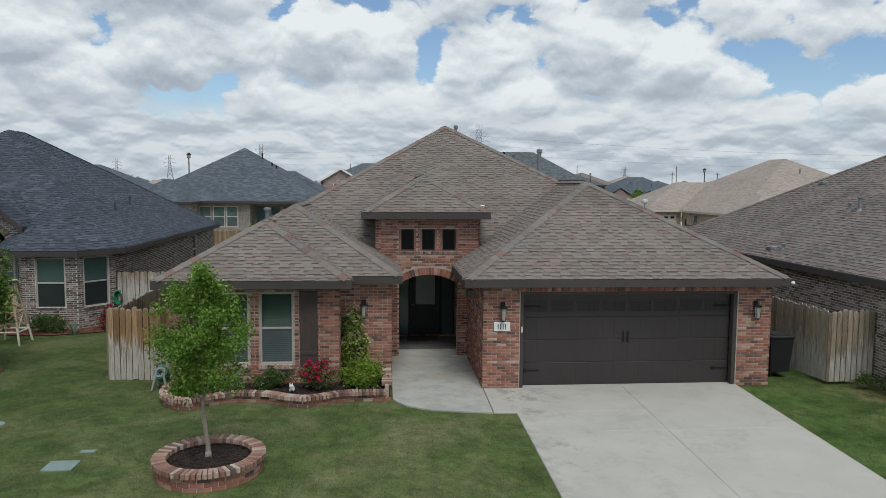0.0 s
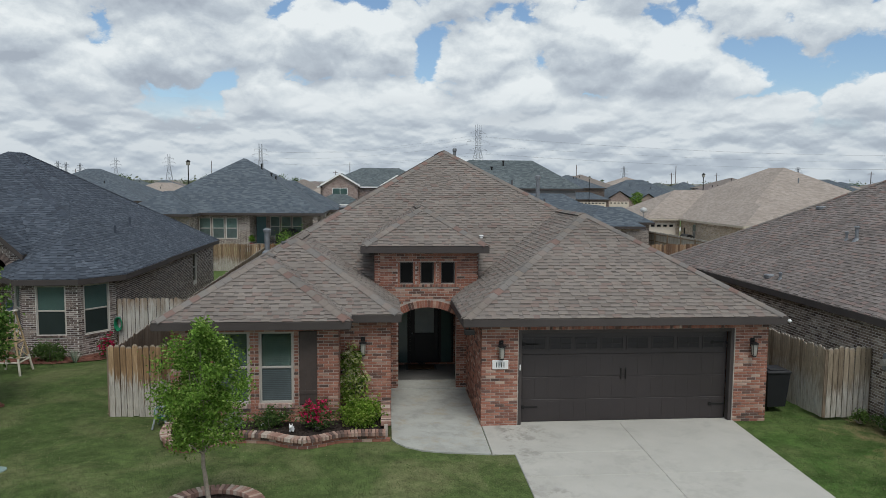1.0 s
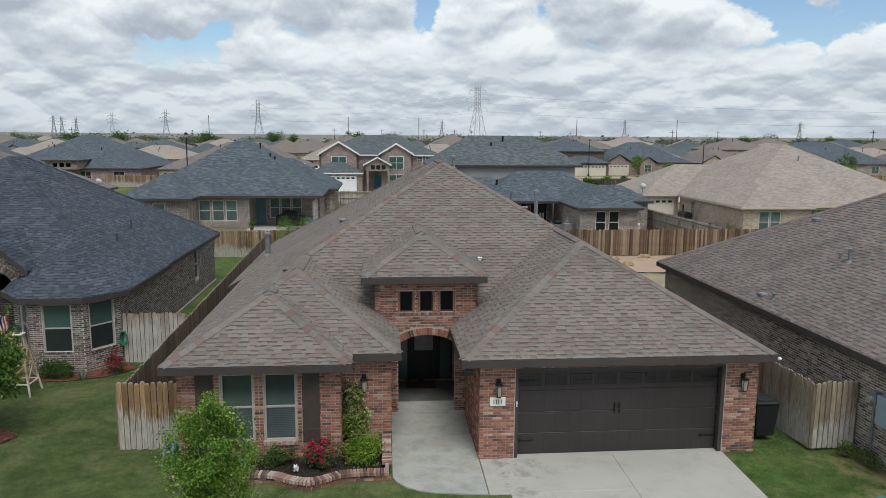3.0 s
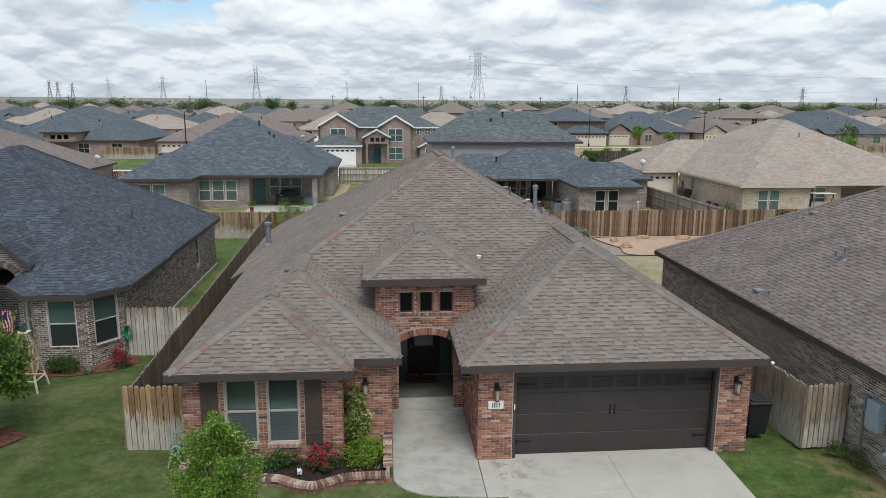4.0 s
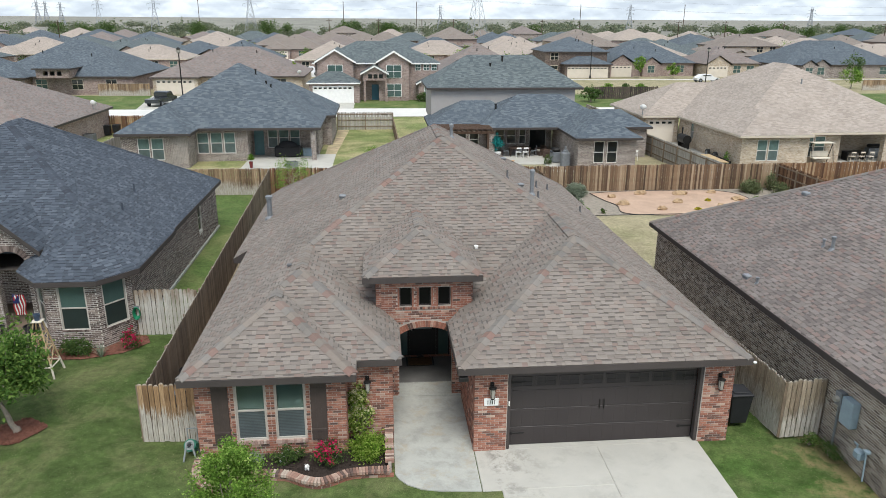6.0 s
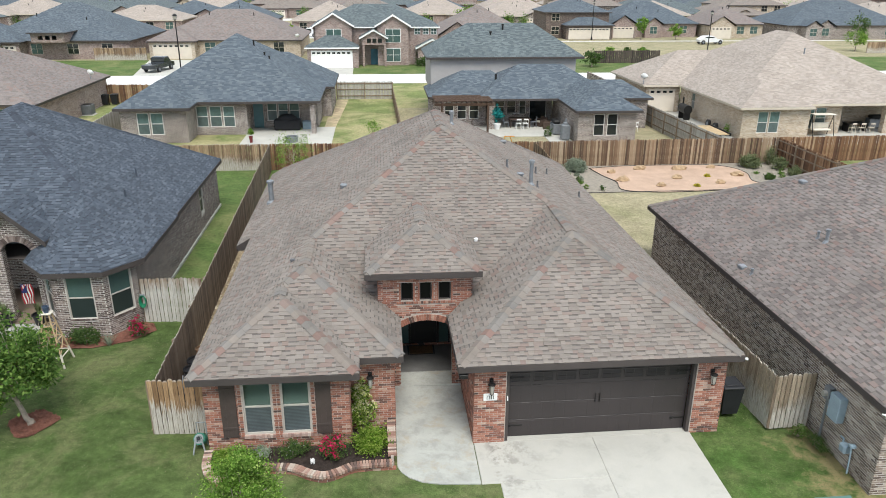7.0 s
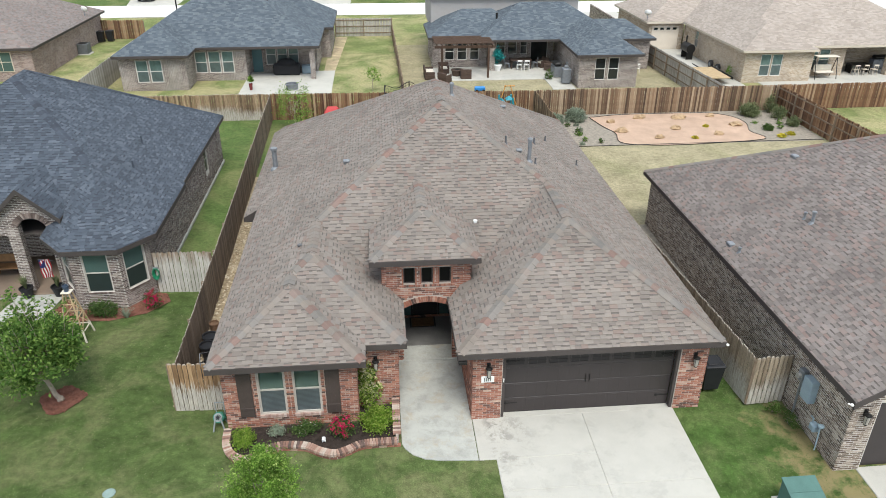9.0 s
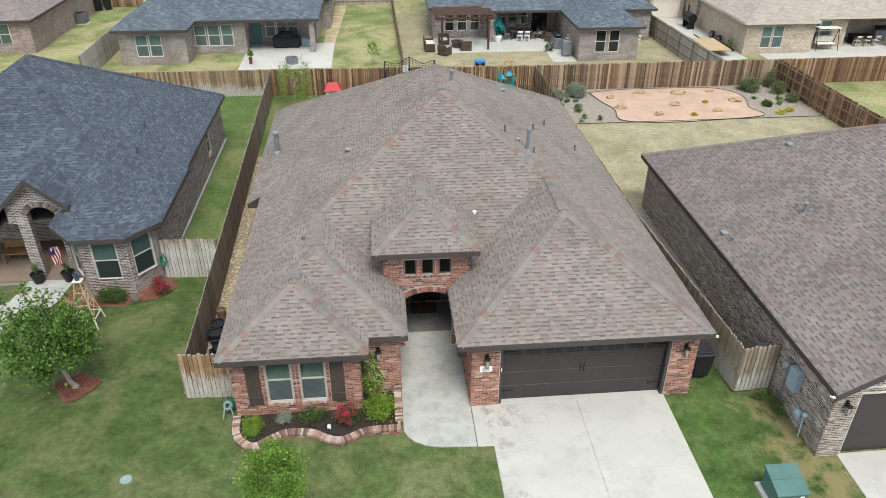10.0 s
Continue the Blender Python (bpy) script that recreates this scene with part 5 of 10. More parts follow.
# ---- neighbouring house with a slate roof ----
def slate_house():
    h = thing("slate_house", (-15, 32, 0), "grey brick house with a slate-blue shingle roof and bay", "house")
    p = 0.64
    bl = [Block(rect(-22.3, -8.73, 25.0, 39.85), 2.6, p, cuts=[rect(-14.75, -11.9, 24, 25.7)]),
          Block([(-8.62, 25.05), (-8.62, 30), (-12.8, 30), (-12.8, 24.98), (-11.68, 23.75), (-9.66, 23.75)], 2.6, p, {1, 2}),
          Block(rect(-14.62, -12.02, 25.2, 32.0), 3.25, 0.94, {0, 2})]
    caps = [((-8.73, 39.85, 2.6), Vector((-15.51, 33.06, 6.94))), ((-8.73, 25.0, 2.6), Vector((-15.51, 31.8, 6.94)))]
    roof(h, bl, "slate", tabs=True, cap=(SLATE_CAP, caps), label="slate-blue laminated shingle roof")
    wt = 2.44
    # bay: front and two canted sides
    f = (-11.5, 23.98, 0)
    m = wall_matrix(*f)
    w = wall(h, *f, 1.72, -0.1, wt, MORTAR_GREY, [(0.42, 1.33, 0.75, 2.38)])
    lay_bricks(w, *f, 1.72, 0, wt, "grey", [(0.40, 1.35, 0.67, 2.40)])
    soldier_row(w, *f, 0.39, 1.36, 0.665, 0.742, "grey", out=0.025)
    window(h, m, 0.42, 1.33, 0.72, 2.36, TEAL_GLASS, deep=0.03, trim_w=0.042, low=DIM_SCREEN)
    a = (-9.78, 23.98, 53)
    m = wall_matrix(*a)
    w = wall(h, *a, 1.35, -0.1, wt, MORTAR_GREY, [(0.22, 1.1, 0.72, 2.36)])
    lay_bricks(w, *a, 1.35, 0, wt, "grey", [(0.2, 1.12, 0.64, 2.38)])
    soldier_row(w, *a, 0.19, 1.13, 0.635, 0.712, "grey", out=0.025)
    window(h, m, 0.22, 1.1, 0.72, 2.36, TEAL_GLASS, deep=0.03, trim_w=0.042, low=DIM_SCREEN)
    a = (-12.35, 25.1, -53)
    m = wall_matrix(*a)
    w = wall(h, *a, 1.4, -0.1, wt, MORTAR_GREY, [(0.3, 1.05, 0.72, 2.36)])
    lay_bricks(w, *a, 1.4, 0, wt, "grey", [(0.28, 1.07, 0.64, 2.38)])
    soldier_row(w, *a, 0.27, 1.08, 0.635, 0.712, "grey", out=0.025)
    window(h, m, 0.3, 1.05, 0.72, 2.36, TEAL_GLASS, deep=0.03, trim_w=0.042, low=DIM_SCREEN)
    s = (-9.0, 25.05, 90)
    m = wall_matrix(*s)
    w = wall(h, *s, 14.5, -0.1, wt, MORTAR_GREY, [(10.3, 10.95, 0.9, 2.3)])
    lay_bricks(w, *s, 14.5, 0, wt, "grey", [(10.28, 10.97, 0.8, 2.32)])
    window(h, m, 10.3, 10.95, 0.9, 2.3, DARK_GLASS, deep=0.03)
    q = Shape()
    q.soft_box(-9.02, -8.925, 25.1, 39.6, -0.2, 0.11, 0.01)
    part("footing_ledge", q, CONCRETE_OLD, h)
    wall(h, -9.0, 39.55, 180, 13.0, -0.1, wt, WALL["grey"])
    # entry gable with an arch
    gm = wall_matrix(-14.45, 25.45, 0)
    sh = Shape()
    a0, a1, sp, cr = 0.74, 1.78, 2.86, 3.2
    rad = ((a1 - a0) ** 2 / 4 + (cr - sp) ** 2) / (2 * (cr - sp))
    mid, cz, n = (a0 + a1) / 2, cr - rad, 12
    xs = [a0 + (a1 - a0) * i / n for i in range(n + 1)]
    zs = [cz + math.sqrt(rad * rad - (x - mid) ** 2) for x in xs]

    def rake(x):
        return 3.2 + 0.94 * min(x + 0.14, 2.42 - x)

    def q(*pts, y=0.0):
        sh.poly([gm @ Vector((a, y, b)) for a, b in pts], [(a, b) for a, b in pts])

    for y in (0.0, 0.3):
        for i in range(n):
            q((xs[i], zs[i]), (xs[i + 1], zs[i + 1]), (xs[i + 1], rake(xs[i + 1])), (xs[i], rake(xs[i])), y=y)
        q((0.3, 0), (a0, 0), (a0, rake(a0)), (0.3, rake(0.3)), y=y)
        q((0, 2.5), (0.3, 2.5), (0.3, rake(0.3)), (0, rake(0)), y=y)
        q((a1, 0), (2.28, 0), (2.28, rake(2.28)), (a1, rake(a1)), y=y)
    for i in range(n):
        sh.poly([gm @ Vector(v) for v in ((xs[i], 0, zs[i]), (xs[i], 0.3, zs[i]), (xs[i + 1], 0.3, zs[i + 1]), (xs[i + 1], 0, zs[i + 1]))])
    for x, top in ((0.3, 2.5), (a0, sp), (a1, sp)):
        sh.poly([gm @ Vector(v) for v in ((x, 0, 0), (x, 0.3, 0), (x, 0.3, top), (x, 0, top))], [(0, 0), (0.3, 0), (0.3, top), (0, top)])
    gw2 = part("entry_gable", sh, WALL["grey"], h)
    b = Shape()
    half = math.asin((a1 - a0) / 2 / rad)
    for i in range(22):
        t0, t1 = -half + 2 * half * (i + 0.05) / 22, -half + 2 * half * (i + 0.95) / 22
        pts = [(mid + r * math.sin(t), cz + r * math.cos(t)) for t, r in ((t0, rad), (t1, rad), (t1, rad + 0.22), (t0, rad + 0.22))]
        v = [gm @ Vector((px, yy, pz)) for yy in (0.1, -0.025) for px, pz in pts]
        b.shared(v, [(4, 5, 6, 7), (0, 1, 5, 4), (1, 2, 6, 5), (2, 3, 7, 6), (3, 0, 4, 7)])
    part("arch_bricks", b, BRICK["grey"], gw2, kind="stuff")
    rk = Shape()
    for x0, x1 in ((-14.64, -13.32), (-12.0, -13.32)):
        p0, p1 = Vector((x0, 25.18, 3.23)), Vector((x1, 25.18, 3.23 + 0.94 * 1.32))
        rk.shared([p0, p1, p1 + Vector((0, 0, -0.2)), p0 + Vector((0, 0, -0.2)), p0 + Vector((0, 0.04, 0)), p1 + Vector((0, 0.04, 0)), p1 + Vector((0, 0.04, -0.2)), p0 + Vector((0, 0.04, -0.2))],
                  [(0, 1, 2, 3), (4, 7, 6, 5), (0, 4, 5, 1), (3, 2, 6, 7)])
    part("bargeboard", rk, TRIM, h)
    wall(h, -12.35, 25.75, 90, 2.7, -0.1, 3.2, WALL["grey"])
    w = wall(h, -22.0, 28.4, 0, 9.7, -0.1, 2.44, WALL["grey"], [(4.6, 5.4, 0.9, 2.2)])
    window(h, wall_matrix(-22.0, 28.4, 0), 4.6, 5.4, 0.9, 2.2, TEAL_GLASS, deep=0.03)
    s = Shape()
    s.soft_box(-18.5, -12.25, 25.2, 28.4, -0.1, 0.08, 0.01)
    part("porch_slab", s, PORCH_TAN, h)
    for x, y, z in ((-10.69, 31.77, 0), (-10.36, 29.13, 0)):
        z = 2.6 + p * (-8.73 - x)
        s = Shape()
        s.lathe((x, y, z - 0.05), [(0.11, 0), (0.05, 0.1), (0.04, 0.42), (0.03, 0.43)], 10)
        part("vent_pipe", s, SLATE_CAP, h)


slate_house()


# ---- neighbouring house with a brown roof and garage gable ----
def brown_house():
    h = thing("brown_roof_house", (17, 22, 0), "dark mixed-brick house with a brown shingle roof", "house")
    p = P
    bl = [Block(rect(12.0, 25.0, 13.46, 29.85), 2.6, p, {0})]
    ridge = 2.6 + 6.5 * p
    caps = [((12.0, 29.85, 2.6), Vector((18.5, 23.35, ridge)))]
    roof(h, bl, "brown", tabs=True, cap=(CAP, caps), label="brown laminated shingle roof")
    wt = 2.44
    w = wall(h, 12.32, 29.6, -90, 15.75, -0.4, wt, MORTAR_GREY)
    lay_bricks(w, 12.32, 29.6, -90, 15.75, -0.228, wt, "brown", ends=(0, 0.008))
    f = (12.32, 13.85, 0)
    m = wall_matrix(*f)
    w = wall(h, *f, 6.6, -0.4, wt + 0.05, MORTAR_GREY, [(0.75, 5.75, -0.4, 2.2)])
    lay_bricks(w, *f, 6.6, -0.228, wt, "brown", [(0.73, 5.77, -0.4, 2.25)], ends=(0.008, 0))
    s = Shape()
    s.soft_box(0.76, 5.74, 0.12, 0.16, -0.17, 2.19, 0.01, m)
    part("garage_door", s, GARAGE, h)
    sh = Shape()
    sh.poly([(12.32, 13.86, wt + 0.05), (24.7, 13.86, wt + 0.05), (18.5, 13.86, ridge - 0.12)])
    part("gable_wall", sh, WALL["grey"], h)
    wall(h, 18.92, 13.86, 0, 5.7, -0.4, wt + 0.05, WALL["grey"])
    wall(h, 24.7, 13.9, 90, 15.6, -0.4, wt, WALL["grey"])
    wall(h, 24.7, 29.6, 180, 12.2, -0.4, wt, WALL["grey"])
    rk = Shape()
    for x0 in (11.96, 25.04):
        p0, p1 = Vector((x0, 13.44, 2.58)), Vector((18.5, 13.44, ridge + 0.0))
        d, e = Vector((0, 0, -0.21)), Vector((0, 0.04, 0))
        rk.shared([p0, p1, p1 + d, p0 + d, p0 + e, p1 + e, p1 + d + e, p0 + d + e], [(0, 1, 2, 3), (4, 7, 6, 5), (0, 4, 5, 1), (3, 2, 6, 7)])
    part("bargeboard", rk, TRIM, h)

    def up(x):
        return 2.6 + p * (x - 12.0)

    for x, y, r, ht in ((14.61, 20.87, 0.055, 0.42), (14.56, 21.27, 0.04, 0.25), (12.45, 21.26, 0.04, 0.2)):
        s = Shape()
        s.lathe((x, y, up(x) - 0.06), [(r * 2.4, 0), (r * 1.2, 0.1), (r, 0.12), (r, ht), (r * 1.5, ht + 0.01), (r * 1.5, ht + 0.06), (r * 0.7, ht + 0.08)], 12)
        part("vent_pipe", s, STEEL, h, smooth=False)
    for x, y in ((12.43, 21.88), (16.03, 24.97)):
        s = Shape()
        s.soft_box(x - 0.12, x + 0.12, y - 0.15, y + 0.15, up(x) - 0.05, up(x) + 0.09, 0.03)
        part("roof_vent", s, STEEL, h)
    return h


brown_house()

# ---- houses behind ----
WHITE_VINYL = material("pale window vinyl", (0.62, 0.60, 0.56), 0.45, vary=0.05, bump=0.02)
FLAG_PATH = material("tan flagstone path", (0.42, 0.33, 0.21), 0.95, vary=0.35, scale=1.6, fine=14.0, bump=0.8, depth=0.03, tint=((0.20, 0.20, 0.10), 0.7))
# slate roof, covered patio

TERRACE = 1.0  # the lots behind the left part of the back fence lie higher


def patio_house():
    h = thing("patio_house", (-11, 60, 0), "grey brick house with a slate roof and covered back patio", "house")
    p = 0.6
    roof(h, [Block(rect(-18.1, -4.2, 53.5, 68.5), 2.5, p), Block(rect(-18.1, -12.95, 51.0, 62), 2.5, p, {2}), Block(rect(-11.0, -3.5, 60.5, 68.5), 2.5, p, {3})], "hazed_slate")
    wt = 2.36

    def glazed(x, y, length, spans, door=None):
        m = wall_matrix(x, y, 0)
        holes = [(a - x, b - x, 0.58, 2.12) for a, b in spans]
        wall(h, x, y, 0, length, -0.1, wt, WALL["grey"], holes + ([(door[0] - x, door[1] - x, 0.02, 2.1)] if door else []))
        for o in holes:
            window(h, m, *o, CURTAIN_GLASS, deep=0.03, vinyl=WHITE_VINYL, screen=False)
        return m

    glazed(-17.8, 51.4, 4.5, [(-16.7, -15.87), (-15.78, -14.92)])
    wall(h, -13.3, 51.4, 90, 2.5, -0.1, wt, WALL["grey"])
    glazed(-13.6, 53.9, 4.0, [(-13.24, -12.4), (-12.28, -11.42), (-11.32, -10.48)])
    wall(h, -9.6, 53.9, 90, 2.25, -0.1, wt, WALL["grey"])
    m = glazed(-9.6, 56.15, 4.95, [(-8.45, -7.7), (-7.62, -6.85), (-6.77, -6.0)], (-9.5, -8.75))
    s = Shape()
    s.soft_box(0.11, 0.84, 0.05, 0.1, 0.03, 2.09, 0.01, m)
    part("back_door", s, material("teal door paint", (0.10, 0.19, 0.20), 0.5, vary=0.08), h)
    s = Shape()
    s.box(-4.95, -4.6, 53.65, 54.0, 0.0, wt)
    part("patio_post", s, WALL["grey"], h)
    wall(h, -4.6, 56.15, 90, 4.7, -0.1, wt, WALL["grey"])
    wall(h, -4.6, 60.85, 0, 0.76, -0.1, wt, WALL["grey"])
    wall(h, -3.84, 60.87, 90, 7.3, -0.1, wt, WALL["grey"])
    wall(h, -17.8, 68.2, -90, 16.8, -0.1, wt, WALL["grey"])
    s = Shape()
    s.soft_box(-9.7, -3.3, 49.7, 56.15, -0.1, 0.05, 0.01)
    part("patio_slab", s, CONCRETE, h)
    for x, y, ht in ((-9.7, 60.4, 0.45), (-8.7, 58.9, 0.25), (-8.3, 58.5, 0.25)):
        z = 2.5 + p * min(-4.2 - x, y - 53.5)
        s = Shape()
        s.lathe((x, y, z - 0.1), [(0.12, 0), (0.06, 0.12), (0.06, ht), (0.09, ht + 0.02), (0.09, ht + 0.1)], 10)
        part("vent_pipe", s, BLACKMETAL, h)
    h.location.z = TERRACE


patio_house()


def two_storey():
    h = thing("two_storey_house", (11, 66, 0), "two-storey stucco and grey brick house with slate roofs and pergola", "house")
    b = [Block(rect(4.4, 18.55, 64.6, 72.6), 5.35, 0.66)]
    roof(h, b, "green")
    for a in ((4.8, 65.0, 0, 13.1), (17.9, 65.0, 90, 7.2), (4.8, 72.2, -90, 7.2), (17.9, 72.2, 180, 13.1)):
        wall(h, *a, 2.4, 5.2, STUCCO)
    roof(h, [Block(rect(8.2, 20.2, 58.95, 67.1), 2.6, 0.57), Block(rect(4.25, 13.0, 60.3, 66.5), 2.6, 0.57), Block(rect(14.95, 20.15, 53.1, 64), 2.6, 0.57, {2}), Block(rect(15.5, 23.05, 58.75, 63.1), 2.6, 0.57)], "hazed_slate")
    wt = 2.44
    near = [(1.02, 1.82, 0.65, 2.1), (2.08, 2.88, 0.65, 2.1), (3.13, 3.93, 0.65, 2.1)]
    wall(h, 4.62, 60.65, 0, 4.6, -0.1, wt, WALL["grey"], near)
    m = wall_matrix(4.62, 60.65, 0)
    for o in near:
        window(h, m, *o, DARK_GLASS, deep=0.03, vinyl=WHITE_VINYL)
    s = Shape()
    s.box(9.25, 9.7, 59.2, 62.0, 0, wt)
    part("brick_pier", s, WALL["grey"], h)
    near = [(1.0, 1.8, 0.75, 2.15), (2.0, 2.8, 0.75, 2.15), (3.1, 3.7, 0.75, 2.15)]
    wall(h, 9.2, 62.0, 0, 6.0, -0.1, wt, WALL["grey"], near + [(4.0, 5.5, 0.02, 2.15)])
    m = wall_matrix(9.2, 62.0, 0)
    for o in near + [(4.0, 5.5, 0.04, 2.15)]:
        window(h, m, *o, DARK_GLASS, deep=0.03, split=o[2] > 0.5, vinyl=WHITE_VINYL)
    m = wall_matrix(15.25, 53.45, 0)
    near = [(1.22, 2.04, 0.62, 2.3), (2.26, 3.08, 0.62, 2.3)]
    wall(h, 15.25, 53.45, 0, 4.55, -0.1, wt, WALL["grey"], near)
    for o in near:
        window(h, m, *o, DARK_GLASS, deep=0.03, vinyl=WHITE_VINYL)
    wall(h, 15.25, 62.0, -90, 8.55, -0.1, wt, WALL["grey"])
    wall(h, 19.8, 53.45, 90, 5.65, -0.1, wt, WALL["grey"])
    wall(h, 19.8, 59.1, 0, 2.9, -0.1, wt, WALL["grey"])
    wall(h, 22.7, 59.1, 90, 18, -0.1, wt, WALL["grey"])
    wall(h, 4.62, 66.0, -90, 5.35, -0.1, wt, WALL["grey"])
    s = Shape()
    s.soft_box(4.6, 14.6, 56.3, 62.0, -0.1, 0.05, 0.01)
    part("patio_slab", s, CONCRETE, h)
    for x, y, z, ht in ((11.6, 67.8, 7.5, 0.5), (10.4, 67.2, 7.1, 0.3), (11.8, 63.2, 4.3, 0.4), (10.2, 62.2, 4.0, 0.25), (13.4, 62.4, 4.1, 0.25)):
        s = Shape()
        s.lathe((x, y, z - 0.5), [(0.14, 0), (0.08, 0.4), (0.08, ht + 0.3), (0.12, ht + 0.32), (0.12, ht + 0.45)], 10)
        part("vent_pipe", s, BLACKMETAL, h)


two_storey()


def tan_house():
    h = thing("tan_house", (36, 63, 0), "tan brick house with a tan shingle roof and cream trim", "house")
    bl = [Block(rect(28.2, 46.5, 55.0, 76), 2.6, 0.53), Block(rect(28.2, 34.3, 53.7, 62), 2.6, 0.53, {2}), Block(rect(24.8, 36, 66.0, 76.0), 2.6, 0.53, {1})]
    roof(h, bl, "tan", trim=TRIM_WHITE)
    wt = 2.44
    near = [(1.3, 2.15, 0.5, 2.2), (2.25, 3.1, 0.5, 2.2)]
    wall(h, 28.6, 54.1, 0, 5.6, -0.1, wt, WALL["tan"], near)
    m = wall_matrix(28.6, 54.1, 0)
    for o in near:
        window(h, m, *o, CURTAIN_GLASS, deep=0.03, vinyl=WHITE_VINYL, screen=False)
    near = [(0.4, 1.3, 0.5, 2.2), (1.4, 2.3, 0.5, 2.2)]
    wall(h, 34.2, 55.6, 0, 3.6, -0.1, wt, WALL["tan"], near)
    m = wall_matrix(34.2, 55.6, 0)
    for o in near:
        window(h, m, *o, CURTAIN_GLASS, deep=0.03, vinyl=WHITE_VINYL, screen=False)
    wall(h, 37.8, 58.5, 0, 6.3, -0.1, wt, WALL["tan"], [(0.5, 2.0, 0.1, 2.2)])
    window(h, wall_matrix(37.8, 58.5, 0), 0.5, 2.0, 0.1, 2.2, DARK_GLASS, deep=0.03, split=False)
    wall(h, 34.2, 54.2, 90, 1.4, -0.1, wt, WALL["tan"])
    wall(h, 37.8, 55.6, 90, 2.9, -0.1, wt, WALL["tan"])
    s = Shape()
    s.box(41.5, 42.0, 55.4, 55.9, 0, wt)
    part("patio_post", s, WALL["tan"], h)
    wall(h, 28.6, 66.4, -90, 12.3, -0.1, wt, WALL["tan"], [(2.6, 3.3, 0.8, 2.2)])
    window(h, wall_matrix(28.6, 66.4, -90), 2.6, 3.3, 0.8, 2.2, TEAL_GLASS, deep=0.03)
    wall(h, 25.2, 66.4, 0, 3.3, -0.1, wt, WALL["tan"], [(0.3, 2.9, 0.0, 2.15)])
    s = Shape()
    m = wall_matrix(25.2, 66.4, 0)
    s.soft_box(0.3, 2.9, 0.06, 0.11, 0.02, 2.15, 0.01, m)
    gd = part("garage_door", s, GARAGE_PALE, h)
    for k in range(4):
        q = Shape()
        q.box(0.5 + k * 0.6, 0.85 + k * 0.6, 0.045, 0.058, 1.78, 1.98, m)
        part("light", q, DARK_GLASS, gd)
    wall(h, 25.2, 75.6, -90, 9.2, -0.1, wt, WALL["tan"])
    wall(h, 44.1, 58.5, 90, 17, -0.1, wt, WALL["tan"])
    s = Shape()
    s.soft_box(30, 46, 51.9, 58.5, -0.1, 0.05, 0.01)
    part("patio_slab", s, CONCRETE, h)
    s = Shape()
    s.tube((36.3, 60, 6.0), (36.3, 60, 6.45), 0.06)
    part("vent_pipe", s, STEEL, h)


tan_house()
sheet("side_drive", [(23.9, 52), (28.6, 53), (28.6, 88), (23.9, 88)], 0.004, CONCRETE, "pale concrete side driveway", "driveway")
sheet("lawn_patio", [(-19.4, 47.75), (1.75, 47.75), (1.55, 69.6), (-19.4, 69.6)], TERRACE, LAWN_SUNLIT, "patchy green and tan back lawn", "lawn", 1.0)
sheet("lawn_toys", [(1.78, 46.8), (23.6, 46.8), (23.6, 70), (1.78, 70)], 0.003, LAWN_DRY, "tan back lawn behind the two-storey house", "lawn")
sheet("side_path", [(-4.15, 56.17), (-3.3, 56.17), (-2.7, 69.2), (-3.8, 69.2), (-3.8, 60.5), (-4.15, 60.5)], TERRACE + 0.007, FLAG_PATH, "tan flagstone and gravel path beside the patio house", "path")
sheet("lawn_strip", [(-2.4, 50.5), (1.5, 50.5), (1.4, 69.2), (-2.2, 69.2)], TERRACE + 0.006, LAWN_SUNLIT, "green strip of side lawn", "lawn")
sheet("gravel_bed", [(10.5, 40.4), (27.65, 40.4), (27.7, 46.8), (10.5, 46.8)], 0.004, GRAVEL, "grey gravel planting bed", "gravel")
sheet("street", [(-260, 86.6), (260, 86.6), (260, 94.8), (-260, 94.8)], 0.012, ROADMAT, "pale concrete residential street", "road")
sheet("lawn_row", [(-150, 94.8), (150, 94.8), (150, 112), (-150, 112)], 0.004, LAWN_LUSH, "green front lawns across the street", "lawn")
sheet("front_drive", [(-8.9, 94.8), (-3.1, 94.8), (-3.1, 102.5), (-8.9, 102.5)], 0.016, CONCRETE, "pale concrete driveway of the gabled house", "driveway")

# ---- fences ----
picket_shape = Shape()
z1, wd = 1.78, 0.063
vv = [(-wd, 0.009, 0), (wd, 0.009, 0), (wd, 0.009, z1 - 0.04), (wd - 0.035, 0.009, z1), (-wd + 0.035, 0.009, z1), (-wd, 0.009, z1 - 0.04)]
picket_shape.shared([Vector(v) for v in vv] + [Vector((v[0], -v[1], v[2])) for v in vv], [(0, 1, 2, 3, 4, 5)[::-1], (6, 7, 8, 9, 10, 11)] + [(i, (i + 1) % 6, 6 + (i + 1) % 6, 6 + i) for i in range(6)])
PICKET_ME = {id(mt): picket_shape.data("picket", mt) for mt in (PICKET, PICKET_DRY, PICKET_RED, PICKET_DARK, PICKET_PALE, PICKET_GATE, PICKET_FRONT, PICKET_SIDE, PICKET_TAN)}


